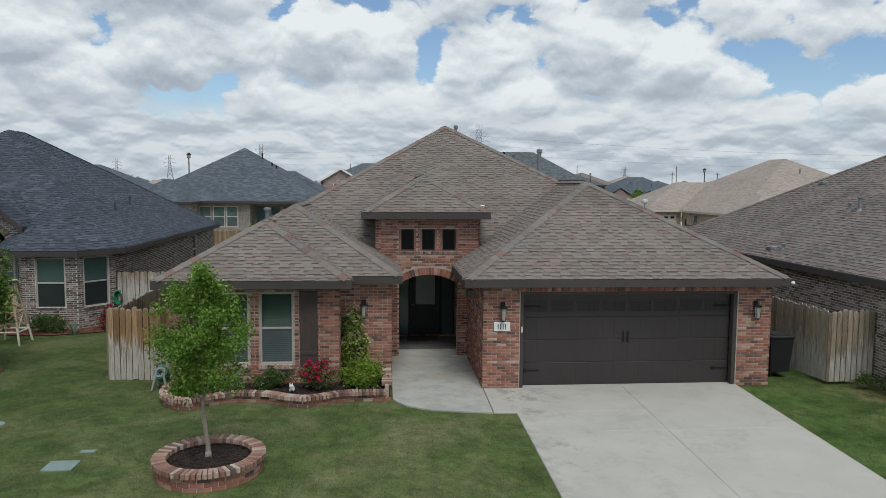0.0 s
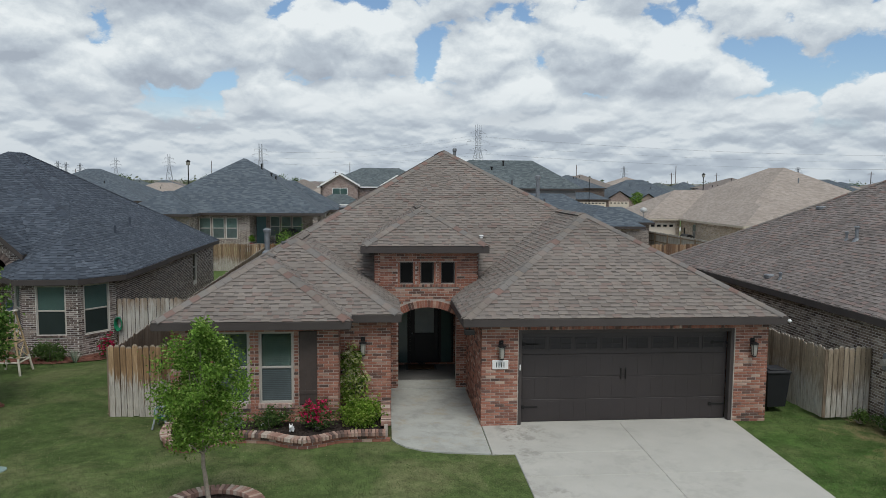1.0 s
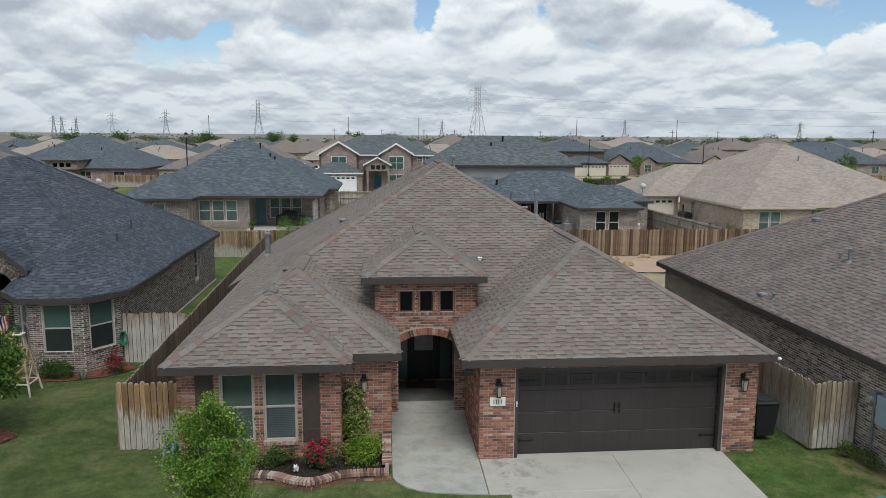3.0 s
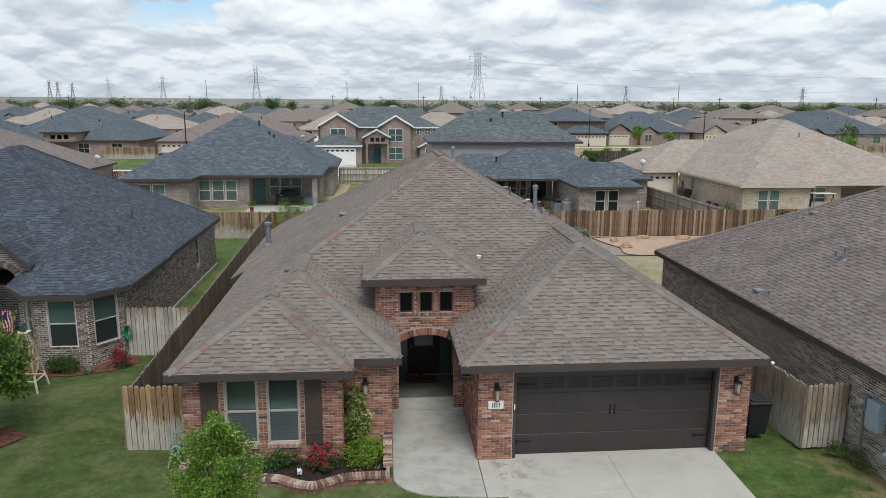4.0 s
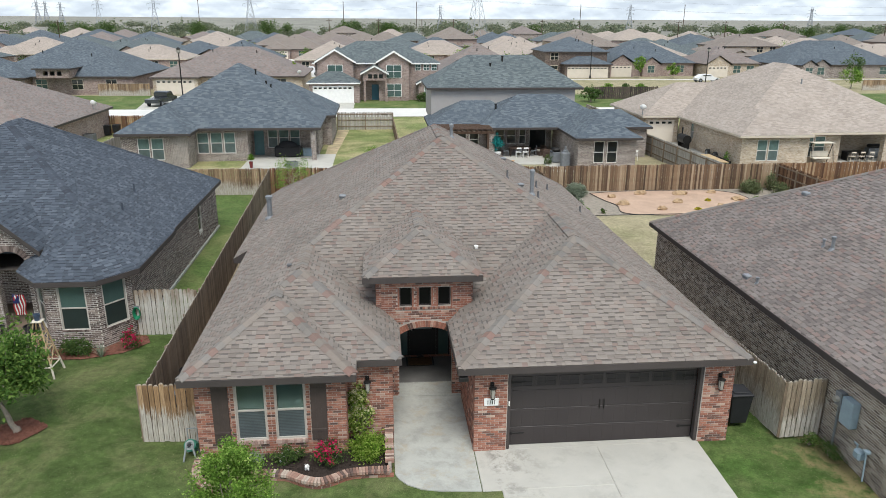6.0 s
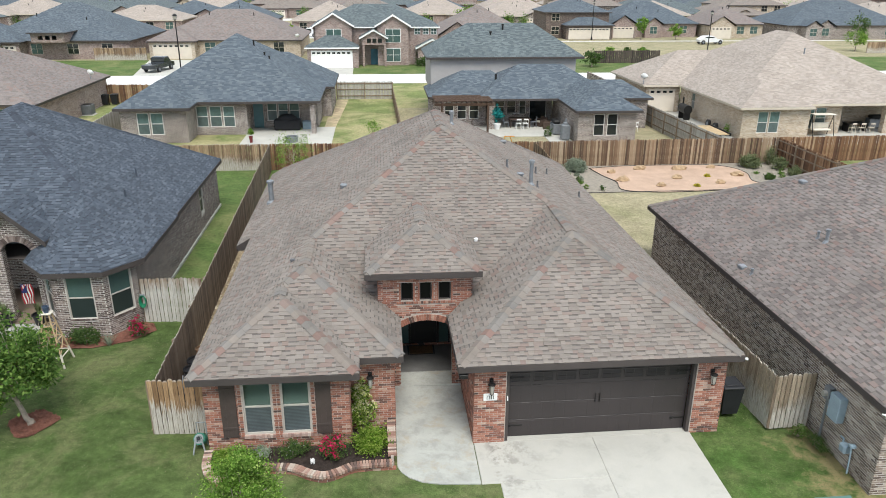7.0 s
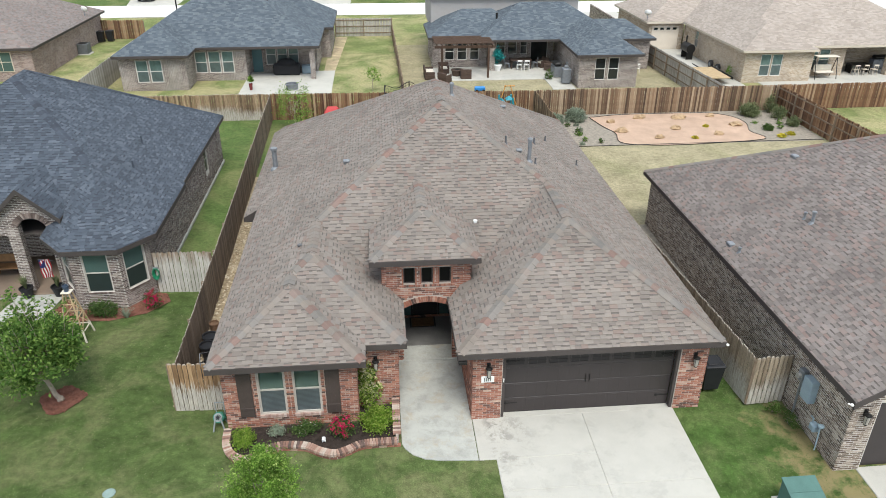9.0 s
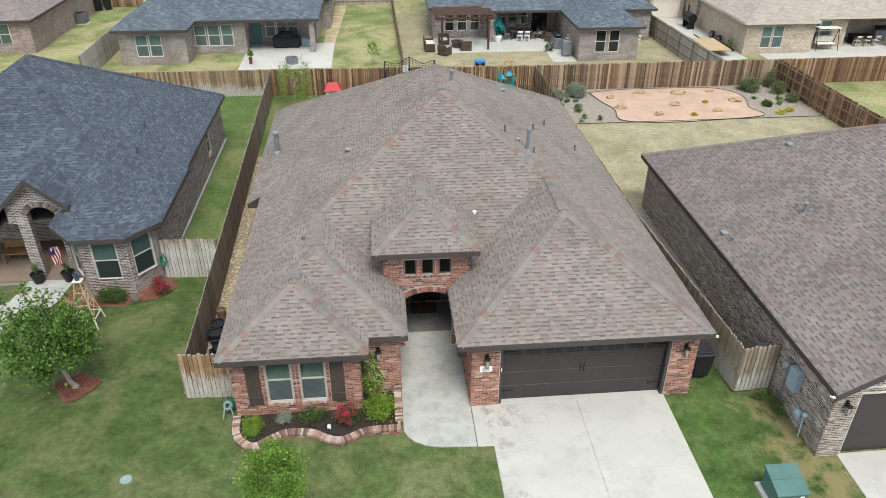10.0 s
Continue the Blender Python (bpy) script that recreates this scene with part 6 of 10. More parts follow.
def fence(x0, y0, x1, y1, label, mat=None, height=1.0, rails_side=1, rng=random.Random(11), step=0.14):
    """A board fence: posts, three rails, and pickets each of its own slight lean and height."""
    mat = mat or PICKET
    d = Vector((x1 - x0, y1 - y0, 0))
    ln = d.length
    ang = math.degrees(math.atan2(d.y, d.x))
    f = thing("fence", (x0, y0, 0), label, "fence")
    m = pose(x0, y0, 0, 0, 0, ang)
    for k in range(max(2, round(ln / 2.4) + 1)):
        u = ln * k / (max(2, round(ln / 2.4) + 1) - 1)
        s = Shape()
        s.soft_box(u - 0.045, u + 0.045, rails_side * 0.065 - 0.045, rails_side * 0.065 + 0.045, 0, 1.72 * height, 0.006, m)
        part("post", s, RAIL, f)
    for z in (0.3, 0.95, 1.55):
        s = Shape()
        s.soft_box(0, ln, rails_side * 0.03 - 0.018, rails_side * 0.03 + 0.018, z * height, z * height + 0.085, 0.005, m)
        part("rail", s, RAIL, f)
    n = int(ln / step)
    for k in range(n):
        u = (k + 0.5) * ln / n
        q = m @ pose(u, -rails_side * 0.004, rng.uniform(-0.01, 0.02), 0, rng.uniform(-0.5, 0.5), rng.uniform(-1.5, 1.5)) @ Matrix.Diagonal((step / 0.14, 1, height * rng.uniform(0.985, 1.015), 1))
        piece("picket", PICKET_ME[id(mat)], f, q)
    return f


fence(-6.6, 17.8, -4.9, 17.72, "short weathered cedar fence panel bleached pale at its foot", PICKET_FRONT)
fence(-6.37, 17.86, -7.12, 47.1, "long weathered cedar fence between two lots", PICKET_SIDE, rails_side=1)
fence(-8.9, 25.05, -6.75, 24.95, "short bleached cedar gate panel beside the grey brick house", PICKET_GATE)
fence(-26, 47.4, -7.3, 47.2, "weathered cedar back fence with a pale bleached patch", rails_side=1)
fence(-7.15, 47.15, 10.35, 46.7, "brown cedar back fence behind the brick house", PICKET_RED)
fence(11.02, 16.65, 10.5, 26.0, "weathered cedar side fence", PICKET_TAN, rails_side=-1)
fence(10.5, 26.02, 10.45, 46.6, "brown cedar fence running to the back corner", PICKET_DRY, rails_side=-1)
fence(11.06, 16.6, 12.25, 16.68, "short weathered cedar fence panel beside the brick wall", PICKET_TAN)
fence(10.45, 46.72, 27.6, 46.85, "brown cedar back fence with mixed pale and dark boards", PICKET_DRY)
fence(27.7, 46.9, 48, 47.1, "red-brown cedar back fence", PICKET_RED)
fence(27.65, 46.8, 27.9, 31.0, "dark red-brown cedar fence with rails facing the yard", PICKET_RED, rails_side=-1)
fence(23.2, 61.5, 23.75, 47.0, "grey cedar fence between two back yards", PICKET_PALE, rails_side=-1)
fence(1.7, 47.9, 1.5, 69.3, "low dark cedar boundary fence between back yards", PICKET_DRY, height=0.6).location.z = TERRACE
fence(-3.8, 69.4, 1.45, 69.4, "pale cedar fence with a braced gate", PICKET_PALE, rails_side=-1, height=0.92).location.z = TERRACE
fence(-19.2, 47.9, -19.3, 60, "weathered brown cedar side fence", PICKET_PALE).location.z = TERRACE
fence(-27.6, 74.9, -22.7, 74.7, "dark red-brown cedar fence panel beside a brick house", PICKET_RED, step=0.2)
fence(-41, 112.2, -33.6, 112.2, "pale bleached board fence by a driveway", PICKET, step=0.3)

# ---- plants ----
def leaf_quads(s, pts, size, rng, droop=0.3, long=1.5):
    """A small folded leaf at each point, turned every way."""
    for p in pts:
        a = Vector((rng.gauss(0, 1), rng.gauss(0, 1), rng.gauss(-droop, 0.7))).normalized()
        b = a.cross(Vector((rng.gauss(0, 1), rng.gauss(0, 1), rng.gauss(0, 1)))).normalized()
        c = a.cross(b) * 0.18
        k = size * rng.uniform(0.65, 1.35)
        p = Vector(p)
        s.shared([p, p + a * k * long * 0.5 + b * k * 0.42 + c * k, p + a * k * long, p + a * k * long * 0.5 - b * k * 0.42 + c * k], [(0, 1, 2), (0, 2, 3)])


def crown_points(n, centre, rx, ry, zs, rng, clumps=60, tight=0.16, shell=0.55, low=0.0, taper=0.35):
    """Points in uneven clumps inside an egg from zs[0] to zs[1]."""
    out, heads = [], []
    while len(heads) < clumps:
        d = Vector((rng.gauss(0, 1), rng.gauss(0, 1), rng.gauss(0, 1))).normalized()
        r = shell + (1 - shell) * rng.random()
        r *= 1 + 0.22 * noise.noise(d * 2.2 + Vector((centre[0], centre[1], 0.0)))
        z = (d.z * r + 1) / 2
        slim = 1.0 - taper * max(0.0, z - 0.4) - low * max(0.0, 0.4 - z)
        heads.append(Vector((centre[0] + d.x * r * rx * slim, centre[1] + d.y * r * ry * slim, zs[0] + z * (zs[1] - zs[0]))))
    for i in range(n):
        h = heads[i % clumps]
        t = tight * (0.6 + 0.8 * ((i * 37 % clumps) / clumps))
        out.append(h + Vector((rng.gauss(0, t * rx), rng.gauss(0, t * ry), rng.gauss(0, t * rx * 0.8))))
    return out, heads


def limb_line(s, p, q, r0, r1, rng, bend=0.06, n=4):
    p, q = Vector(p), Vector(q)
    prev, pr = p, r0
    for i in range(1, n + 1):
        t = i / n
        c = p.lerp(q, t) + Vector((rng.gauss(0, 1), rng.gauss(0, 1), 0)) * bend * (q - p).length * (1 - t) * (1 if i < n else 0)
        r = r0 + (r1 - r0) * t
        s.tube(prev, c, pr, r, 8, caps=False)
        prev, pr = c, r


def tree(at, top, fork, rx, leaves, size, mat, label, seed, zlow=None, lean=(0, 0), clumps=60, trunk_r=0.05, bark=None, name="tree", group="", limbs=14, tight=0.16, shell=0.55, taper=0.35, shoots=0, reach=0.9):
    rng = random.Random(seed)
    t = thing(name, at, label, "tree", group)
    x, y, z = at
    tx, ty = x + lean[0], y + lean[1]
    zlow = zlow if zlow is not None else fork
    pts, heads = crown_points(leaves, (tx, ty), rx, rx, (zlow, top), rng, clumps, tight, shell, taper=taper)
    s = Shape()
    s.lathe((x, y, z - 0.05), [(trunk_r * 1.7, 0), (trunk_r * 1.15, 0.1), (trunk_r * 1.05, 0.15)], 10)
    mid = Vector((tx, ty, fork))
    limb_line(s, (x, y, z), mid, trunk_r, trunk_r * 0.7, rng, 0.03, 5)
    limb_line(s, mid, (tx, ty, top - (top - fork) * 0.25), trunk_r * 0.7, trunk_r * 0.2, rng, 0.05, 5)
    for h in heads[:limbs]:
        k = rng.uniform(0.0, 0.5)
        limb_line(s, mid.lerp(Vector((tx, ty, top)), k), h, trunk_r * 0.38, trunk_r * 0.1, rng, 0.08)
    # long young shoots standing out of the crown, leafed along their length
    upper = [h for h in heads[:limbs] if h.z > zlow + 0.45 * (top - zlow)]
    for h in upper[:shoots]:
        d = Vector((h.x - tx, h.y - ty, 0)) * 0.35 / rx + Vector((rng.gauss(0, 0.12), rng.gauss(0, 0.12), 1.0))
        tip = h + d.normalized() * reach * rng.uniform(0.55, 1.1)
        limb_line(s, h, tip, trunk_r * 0.14, trunk_r * 0.05, rng, 0.05)
        for k in range(46):
            f = rng.random() ** 0.8
            pts.append(h.lerp(tip, f) + Vector((rng.gauss(0, 1), rng.gauss(0, 1), rng.gauss(0, 1))) * 0.085 * (1.15 - 0.6 * f))
    part("trunk", s, bark or BARK, t, smooth=True)
    c = Shape()
    leaf_quads(c, pts, size, rng)
    part("crown", c, mat, t)
    return t


def shrub(at, rx, ry, h, leaves, size, mat, label, seed, name="shrub", flowers=None, stems=True, clumps=40, tight=0.18):
    rng = random.Random(seed)
    t = thing(name, at, label, "shrub")
    x, y, z = at
    pts, heads = crown_points(leaves, (x, y), rx, ry, (z - 0.05 * h, z + h), rng, clumps, tight, 0.45)
    pts = [p for p in pts if p.z > z]
    s = Shape()
    for hd in heads[:12]:
        limb_line(s, (x + rng.uniform(-0.05, 0.05), y + rng.uniform(-0.05, 0.05), z - 0.03), hd, 0.012, 0.004, rng)
    part("stem_cluster", s, BARK, t)
    c = Shape()
    leaf_quads(c, pts, size, rng)
    part("foliage", c, mat, t)
    if flowers:
        k, fs, fm = flowers
        top = sorted(heads, key=lambda q: -q.z + 0.5 * q.y)[: max(8, len(heads) * 2 // 3)]
        c = Shape()
        for i in range(k):
            hd = Vector(rng.choice(top)) + Vector((rng.gauss(0, rx * 0.12), rng.gauss(0, ry * 0.12) - 0.03, rng.gauss(0.05, h * 0.06)))
            leaf_quads(c, [hd + Vector((rng.gauss(0, fs * 0.4), rng.gauss(0, fs * 0.4), rng.gauss(0, fs * 0.3))) for _ in range(7)], fs, rng, -0.4, 1.1)
        part("blossom", c, fm, t, kind="stuff")
    return t


# ---- brick planters ----
ONE = Shape()
brick_box(ONE, Matrix(), -0.1, 0.1, 0, 0.066, 0.05, 0.05)
ROWLOCK = Shape()
ROWLOCK.soft_box(-0.034, 0.034, -0.115, 0.115, 0, 0.09, 0.006)
STRETCH_ME, ROWLOCK_ME = ONE.data("brick", BRICK_ONE), ROWLOCK.data("brick", BRICK_WORN)


def brick_curb(owner, path, courses, base=0.0):
    """A low curved brick wall: stretcher courses with a rowlock cap, brick by brick, along a path of points."""
    rng = random.Random(3)
    for c in range(courses + 1):
        step = 0.209 if c < courses else 0.078
        u, total = (0.1 if c % 2 else 0.0), sum((b - a).length for a, b in zip(path, path[1:]))
        while u < total - step * 0.4:
            d, seg = u + step / 2, 0
            while seg < len(path) - 2 and d > (path[seg + 1] - path[seg]).length:
                d -= (path[seg + 1] - path[seg]).length
                seg += 1
            a, b = path[seg], path[seg + 1]
            t = (b - a).normalized()
            p = a + t * d
            ang = math.degrees(math.atan2(t.y, t.x))
            m = pose(p.x, p.y, base + c * 0.076, rng.uniform(-1, 1), rng.uniform(-1, 1), ang + rng.uniform(-1.5, 1.5))
            piece("brick", STRETCH_ME if c < courses else ROWLOCK_ME, owner, m)
            u += step
    core = Shape()
    for a, b in zip(path, path[1:]):
        t = (b - a).normalized()
        ang = math.degrees(math.atan2(t.y, t.x))
        core.box(-0.01, (b - a).length + 0.01, -0.04, 0.04, base - 0.1, base + courses * 0.076 + 0.04, pose(a.x, a.y, 0, 0, 0, ang))
    part("mortar_core", core, MORTAR, owner)


def smooth_path(pts, n=8):
    out = []
    q = [Vector((*p, 0)) for p in pts]
    q = [q[0] * 2 - q[1]] + q + [q[-1] * 2 - q[-2]]
    for i in range(1, len(q) - 2):
        for k in range(n):
            t = k / n
            out.append(0.5 * ((2 * q[i]) + (q[i + 1] - q[i - 1]) * t + (2 * q[i - 1] - 5 * q[i] + 4 * q[i + 1] - q[i + 2]) * t * t + (3 * q[i] - q[i - 1] - 3 * q[i + 1] + q[i + 2]) * t ** 3))
    return out + [q[-2]]


planter = thing("tree_planter", (-2.85, 11.92, 0), "round raised brick planter ring filled with dark mulch", "planter")
cx, cy, rr = -2.85, 11.92, 0.8
brick_curb(planter, [Vector((cx + rr * math.cos(a * math.pi / 24), cy + rr * math.sin(a * math.pi / 24), 0)) for a in range(49)], 3)
rng = random.Random(8)


def mulch(owner, inside, z, n, mat, big=0.035, bumps=0.02):
    s = Shape()
    s.poly([(x, y, z) for x, y in inside])
    part("mulch_bed", s, mat, owner)
    ch = Shape()
    xs, ys = [p[0] for p in inside], [p[1] for p in inside]
    blk = 0
    k = len(inside)
    while blk < n:
        x, y = rng.uniform(min(xs), max(xs)), rng.uniform(min(ys), max(ys))
        hit = False
        for i in range(k):
            (ax, ay), (bx, by) = inside[i], inside[(i + 1) % k]
            if (ay > y) != (by > y) and x < (bx - ax) * (y - ay) / (by - ay) + ax:
                hit = not hit
        if hit:
            m = pose(x, y, z + rng.uniform(0, bumps), rng.uniform(-30, 30), rng.uniform(-30, 30), rng.uniform(0, 180))
            ch.box(-big * rng.uniform(0.5, 1.6), big, -big * 0.3, big * 0.3, -0.004, 0.005, m)
        blk += 1
    part("bark_mulch", ch, mat, owner, kind="stuff")


mulch(planter, [(cx + 0.75 * math.cos(a * math.pi / 16), cy + 0.75 * math.sin(a * math.pi / 16)) for a in range(32)], 0.2, 1200, SOIL)
tree((-2.9, 12.05, 0.2), 3.5, 1.15, 0.86, 21000, 0.037, LEAF, "young leafy street tree with a thin pale trunk", 21, zlow=1.1, lean=(-0.1, 0.1), clumps=110, trunk_r=0.045, tight=0.11, shell=0.35, limbs=22, taper=0.75)

bed = thing("flower_bed", (-2.4, 16, 0), "raised flower bed with a wavy brick edging wall", "planter")
edge = smooth_path([(-4.81, 16.6), (-4.75, 15.95), (-4.53, 15.53), (-4.12, 15.31), (-3.7, 15.56), (-3.3, 15.78), (-2.9, 15.79), (-2.45, 15.71), (-2.05, 15.47), (-1.65, 15.34), (-1.3, 15.45), (-0.95, 15.64), (-0.5, 15.7), (0.12, 15.7)])
brick_curb(bed, edge, 2)
brick_curb(bed, [Vector((0.13, 15.82, 0)), Vector((0.13, 16.5, 0)), Vector((0.13, 17.36, 0))], 4)
mulch(bed, [(p.x, p.y) for p in edge] + [(0.12, 17.36), (-0.97, 17.36), (-0.97, 16.66), (-4.79, 16.66)], 0.16, 3200, SOIL)
shrub((-4.25, 15.91, 0.16), 0.33, 0.33, 0.58, 2600, 0.035, LEAF_GOLD, "round clipped yellow-green shrub in the flower bed", 31, clumps=90)
shrub((-3.35, 16.26, 0.16), 0.26, 0.22, 0.36, 900, 0.035, LEAF_BLUE, "small grey-green shrub in dark mulch", 32)
shrub((-2.5, 16.26, 0.16), 0.40, 0.28, 0.46, 1700, 0.038, LEAF_DARK, "low dark green shrub with tiny pale flowers", 33, flowers=(25, 0.012, WHITE))
shrub((-1.42, 16.11, 0.16), 0.35, 0.31, 0.72, 1500, 0.04, LEAF_DARK, "rose bush covered in crimson blooms", 34, name="rose_bush", flowers=(80, 0.045, PETAL))
shrub((-0.42, 16.41, 0.16), 0.5, 0.5, 0.58, 3600, 0.042, LEAF_GOLD, "dense variegated yellow-green shrub by the walk", 35, clumps=90)
LEAF_VINE = leaf_material("cream-edged climbing leaves", [(0.0, (0.05, 0.10, 0.018)), (0.4, (0.15, 0.24, 0.036)), (0.75, (0.31, 0.39, 0.08)), (1.0, (0.56, 0.55, 0.26))], 0.35)
vine = shrub((-0.66, 17.18, 0.16), 0.31, 0.15, 1.78, 2300, 0.055, LEAF_VINE, "flowering climbing vine against the brick wall", 36, name="climbing_vine", clumps=70, tight=0.2, flowers=(160, 0.032, CREAM_PETAL))
s = Shape()
s.blob((-1.97, 15.85, 0.285), 0.055, 0.085, 0.06, 0.1, 1)
s.blob((-1.98, 15.77, 0.345), 0.042, 0.05, 0.042, 0.1, 2)
for dx in (-0.035, 0.035):
    for dy in (-0.05, 0.05):
        s.tube((-1.97 + dx, 15.85 + dy, 0.22), (-1.97 + dx, 15.85 + dy, 0.27), 0.017, 0.022, 8)
    s.tube((-1.98 + dx * 0.7, 15.78, 0.37), (-1.98 + dx * 0.9, 15.8, 0.41), 0.016, 0.006, 6)
whole("garden_statue", s, WHITE, "small white stone animal ornament in the mulch", "statue", smooth=True)


# ---- small fittings of the brick house ----
def lantern(x, y, z, label="bronze wall lantern with a frosted glass shade"):
    t = thing("wall_lantern", (x, y, z), label, "lamp", "wall lanterns")
    s = Shape()
    s.soft_box(x - 0.055, x + 0.055, y - 0.045, y - 0.012, z - 0.02, z + 0.2, 0.008)
    s.tube((x, y - 0.045, z + 0.15), (x, y - 0.13, z + 0.17), 0.012)
    part("back_plate", s, BLACKMETAL, t)
    s = Shape()
    s.lathe((x, y - 0.14, z - 0.24), [(0.03, 0.36), (0.1, 0.33), (0.105, 0.31), (0.07, 0.3)], 12)
    part("hood", s, BLACKMETAL, t)
    s = Shape()
    s.lathe((x, y - 0.14, z - 0.24), [(0.05, 0.02), (0.06, 0.06), (0.075, 0.29), (0.06, 0.3)], 12)
    part("shade", s, LAMPGLASS, t, "frosted pale glass")
    s = Shape()
    for k in range(4):
        a = k * math.pi / 2 + 0.78
        s.tube((x + 0.066 * math.cos(a), y - 0.14 + 0.066 * math.sin(a), z - 0.2), (x + 0.08 * math.cos(a), y - 0.14 + 0.08 * math.sin(a), z + 0.07), 0.006, n=6)
    s.lathe((x, y - 0.14, z - 0.26), [(0.012, 0.0), (0.055, 0.02), (0.055, 0.045)], 12)
    part("cage", s, BLACKMETAL, t)
    return t


LAMPGLASS = material("frosted lantern glass", (0.33, 0.31, 0.27), 0.3, vary=0.08, bump=0.0)
lantern(-0.42, 17.37, 1.82)
lantern(2.88, 16.72, 1.84)
lantern(9.14, 16.72, 1.84)
lantern(12.68, 13.85, 1.84, "bronze wall lantern on the neighbouring brick pier")
plaque = thing("number_plaque", (2.86, 16.7, 1.45), "cream stone plaque with dark numerals on brick", "sign")
s = Shape()
s.soft_box(2.67, 3.06, 16.675, 16.71, 1.34, 1.56, 0.01)
part("stone", s, WHITE, plaque)
for k in range(4):
    s = Shape()
    s.box(2.762 + k * 0.06, 2.78 + k * 0.06, 16.669, 16.674, 1.39, 1.51)
    part("bar", s, BLACKMETAL, plaque)
s = Shape()
s.soft_box(3.335, 3.365, 16.69, 16.715, 1.3, 1.44, 0.006)
whole("door_keypad", s, WHITE, "white garage door keypad on the jamb", "keypad")
fl = thing("flood_light", (2.06, 16.42, 2.36), "dark floodlight under the garage eave", "lamp")
s = Shape()
s.soft_box(1.96, 2.2, 16.38, 16.5, 2.24, 2.36, 0.012)
part("lamp_box", s, BLACKMETAL, fl)
s = Shape()
s.tube((2.08, 16.45, 2.36), (2.08, 16.45, 2.44), 0.02)
part("bracket", s, BLACKMETAL, fl)
for x, y, z in ((9.86, 16.34, 2.52), (11.93, 13.5, 2.5)):
    t = thing("eave_light", (x, y, z), "small white security light on the eave corner", "lamp", "eave lights")
    s = Shape()
    s.blob((x, y, z), 0.05, 0.05, 0.04, 0.1)
    part("lens", s, WHITE, t, smooth=True)
    s = Shape()
    s.tube((x - 0.08, y + 0.06, z), (x, y, z), 0.02)
    part("arm", s, WHITE, t)
mat_ob = thing("door_mat", (1.27, 22.05, 0.024), "brown coir doormat with a black fringed border", "mat")
COIR = material("brown coir", (0.14, 0.085, 0.045), 0.95, vary=0.3, scale=9.0, fine=70.0, bump=0.5)
s = Shape()
s.soft_box(0.86, 1.68, 21.78, 22.32, 0.024, 0.042, 0.006)
part("coir_pad", s, COIR, mat_ob)
for x0, x1, y0, y1 in ((0.8, 0.855, 21.72, 22.38), (1.685, 1.74, 21.72, 22.38), (0.86, 1.68, 21.72, 21.775), (0.86, 1.68, 22.325, 22.38)):
    s = Shape()
    s.soft_box(x0, x1, y0, y1, 0.024, 0.036, 0.004)
    part("border", s, BLACKMETAL, mat_ob)

# roof vents and pipes of the brick house
def roof_z(x, y):
    return max(b.height(x, y) for b in main_blocks[:4])


for x, y, r, ht, mt, nm, lb in ((-4.8, 31.0, 0.11, 0.86, STEEL, "flue_pipe", "galvanised flue pipe with a cap on the shingle roof"), (5.48, 24.8, 0.07, 0.78, STEEL, "flue_pipe", "galvanised flue pipe with a cap on the shingle roof"),
                                (4.72, 25.6, 0.035, 0.3, LEAD, "vent_pipe", "short dark plumbing vent on the shingle roof"), (6.4, 28.2, 0.035, 0.28, LEAD, "vent_pipe", "short dark plumbing vent on the shingle roof"),
                                (7.3, 30.0, 0.035, 0.25, LEAD, "vent_pipe", "short dark plumbing vent on the shingle roof"), (8.42, 28.6, 0.035, 0.25, LEAD, "vent_pipe", "short dark plumbing vent on the shingle roof"),
                                (5.75, 24.9, 0.035, 0.25, LEAD, "vent_pipe", "short dark plumbing vent on the shingle roof"), (2.95, 28.7, 0.06, 0.4, STEEL, "flue_pipe", "galvanised flue pipe near the ridge")):
    z = roof_z(x, y)
    t = thing(nm, (x, y, z), lb, "pipe", "roof pipes")
    s = Shape()
    s.lathe((x, y, z - 0.12), [(r * 2.2, 0.0), (r * 1.9, 0.12), (r * 1.05, 0.2), (r, 0.22)], 14)
    part("boot", s, LEAD if mt is LEAD else STEEL, t)
    s = Shape()
    s.tube((x, y, z), (x, y, z + ht), r, r, 14)
    part("tube", s, mt, t, smooth=False)
    if ht > 0.35:
        s = Shape()
        s.lathe((x, y, z + ht), [(r * 1.1, 0.0), (r * 1.45, 0.01), (r * 1.45, 0.1), (r * 1.2, 0.12), (r * 0.4, 0.15)], 14)
        part("cap", s, mt, t)
for x, y, mt, q in ((-1.35, 26.1, STEEL, 1.0), (5.2, 25.4, STEEL, 0.9), (5.7, 32.1, STEEL, 1.0), (-2.75, 20.8, LEAD, 0.6), (3.1, 21.9, WHITE, 0.55)):
    z = roof_z(x, y)
    t = thing("roof_vent", (x, y, z), "low metal box vent on the shingle roof", "vent", "roof vents")
    s = Shape()
    s.soft_box(x - 0.13 * q, x + 0.13 * q, y - 0.11 * q, y + 0.11 * q, z + 0.03, z + 0.03 + 0.1 * q, 0.03)
    part("hood", s, mt, t)
    s = Shape()
    s.soft_box(x - 0.09 * q, x + 0.09 * q, y - 0.08 * q, y + 0.08 * q, z - 0.12, z + 0.035, 0.01)
    part("neck", s, mt, t)

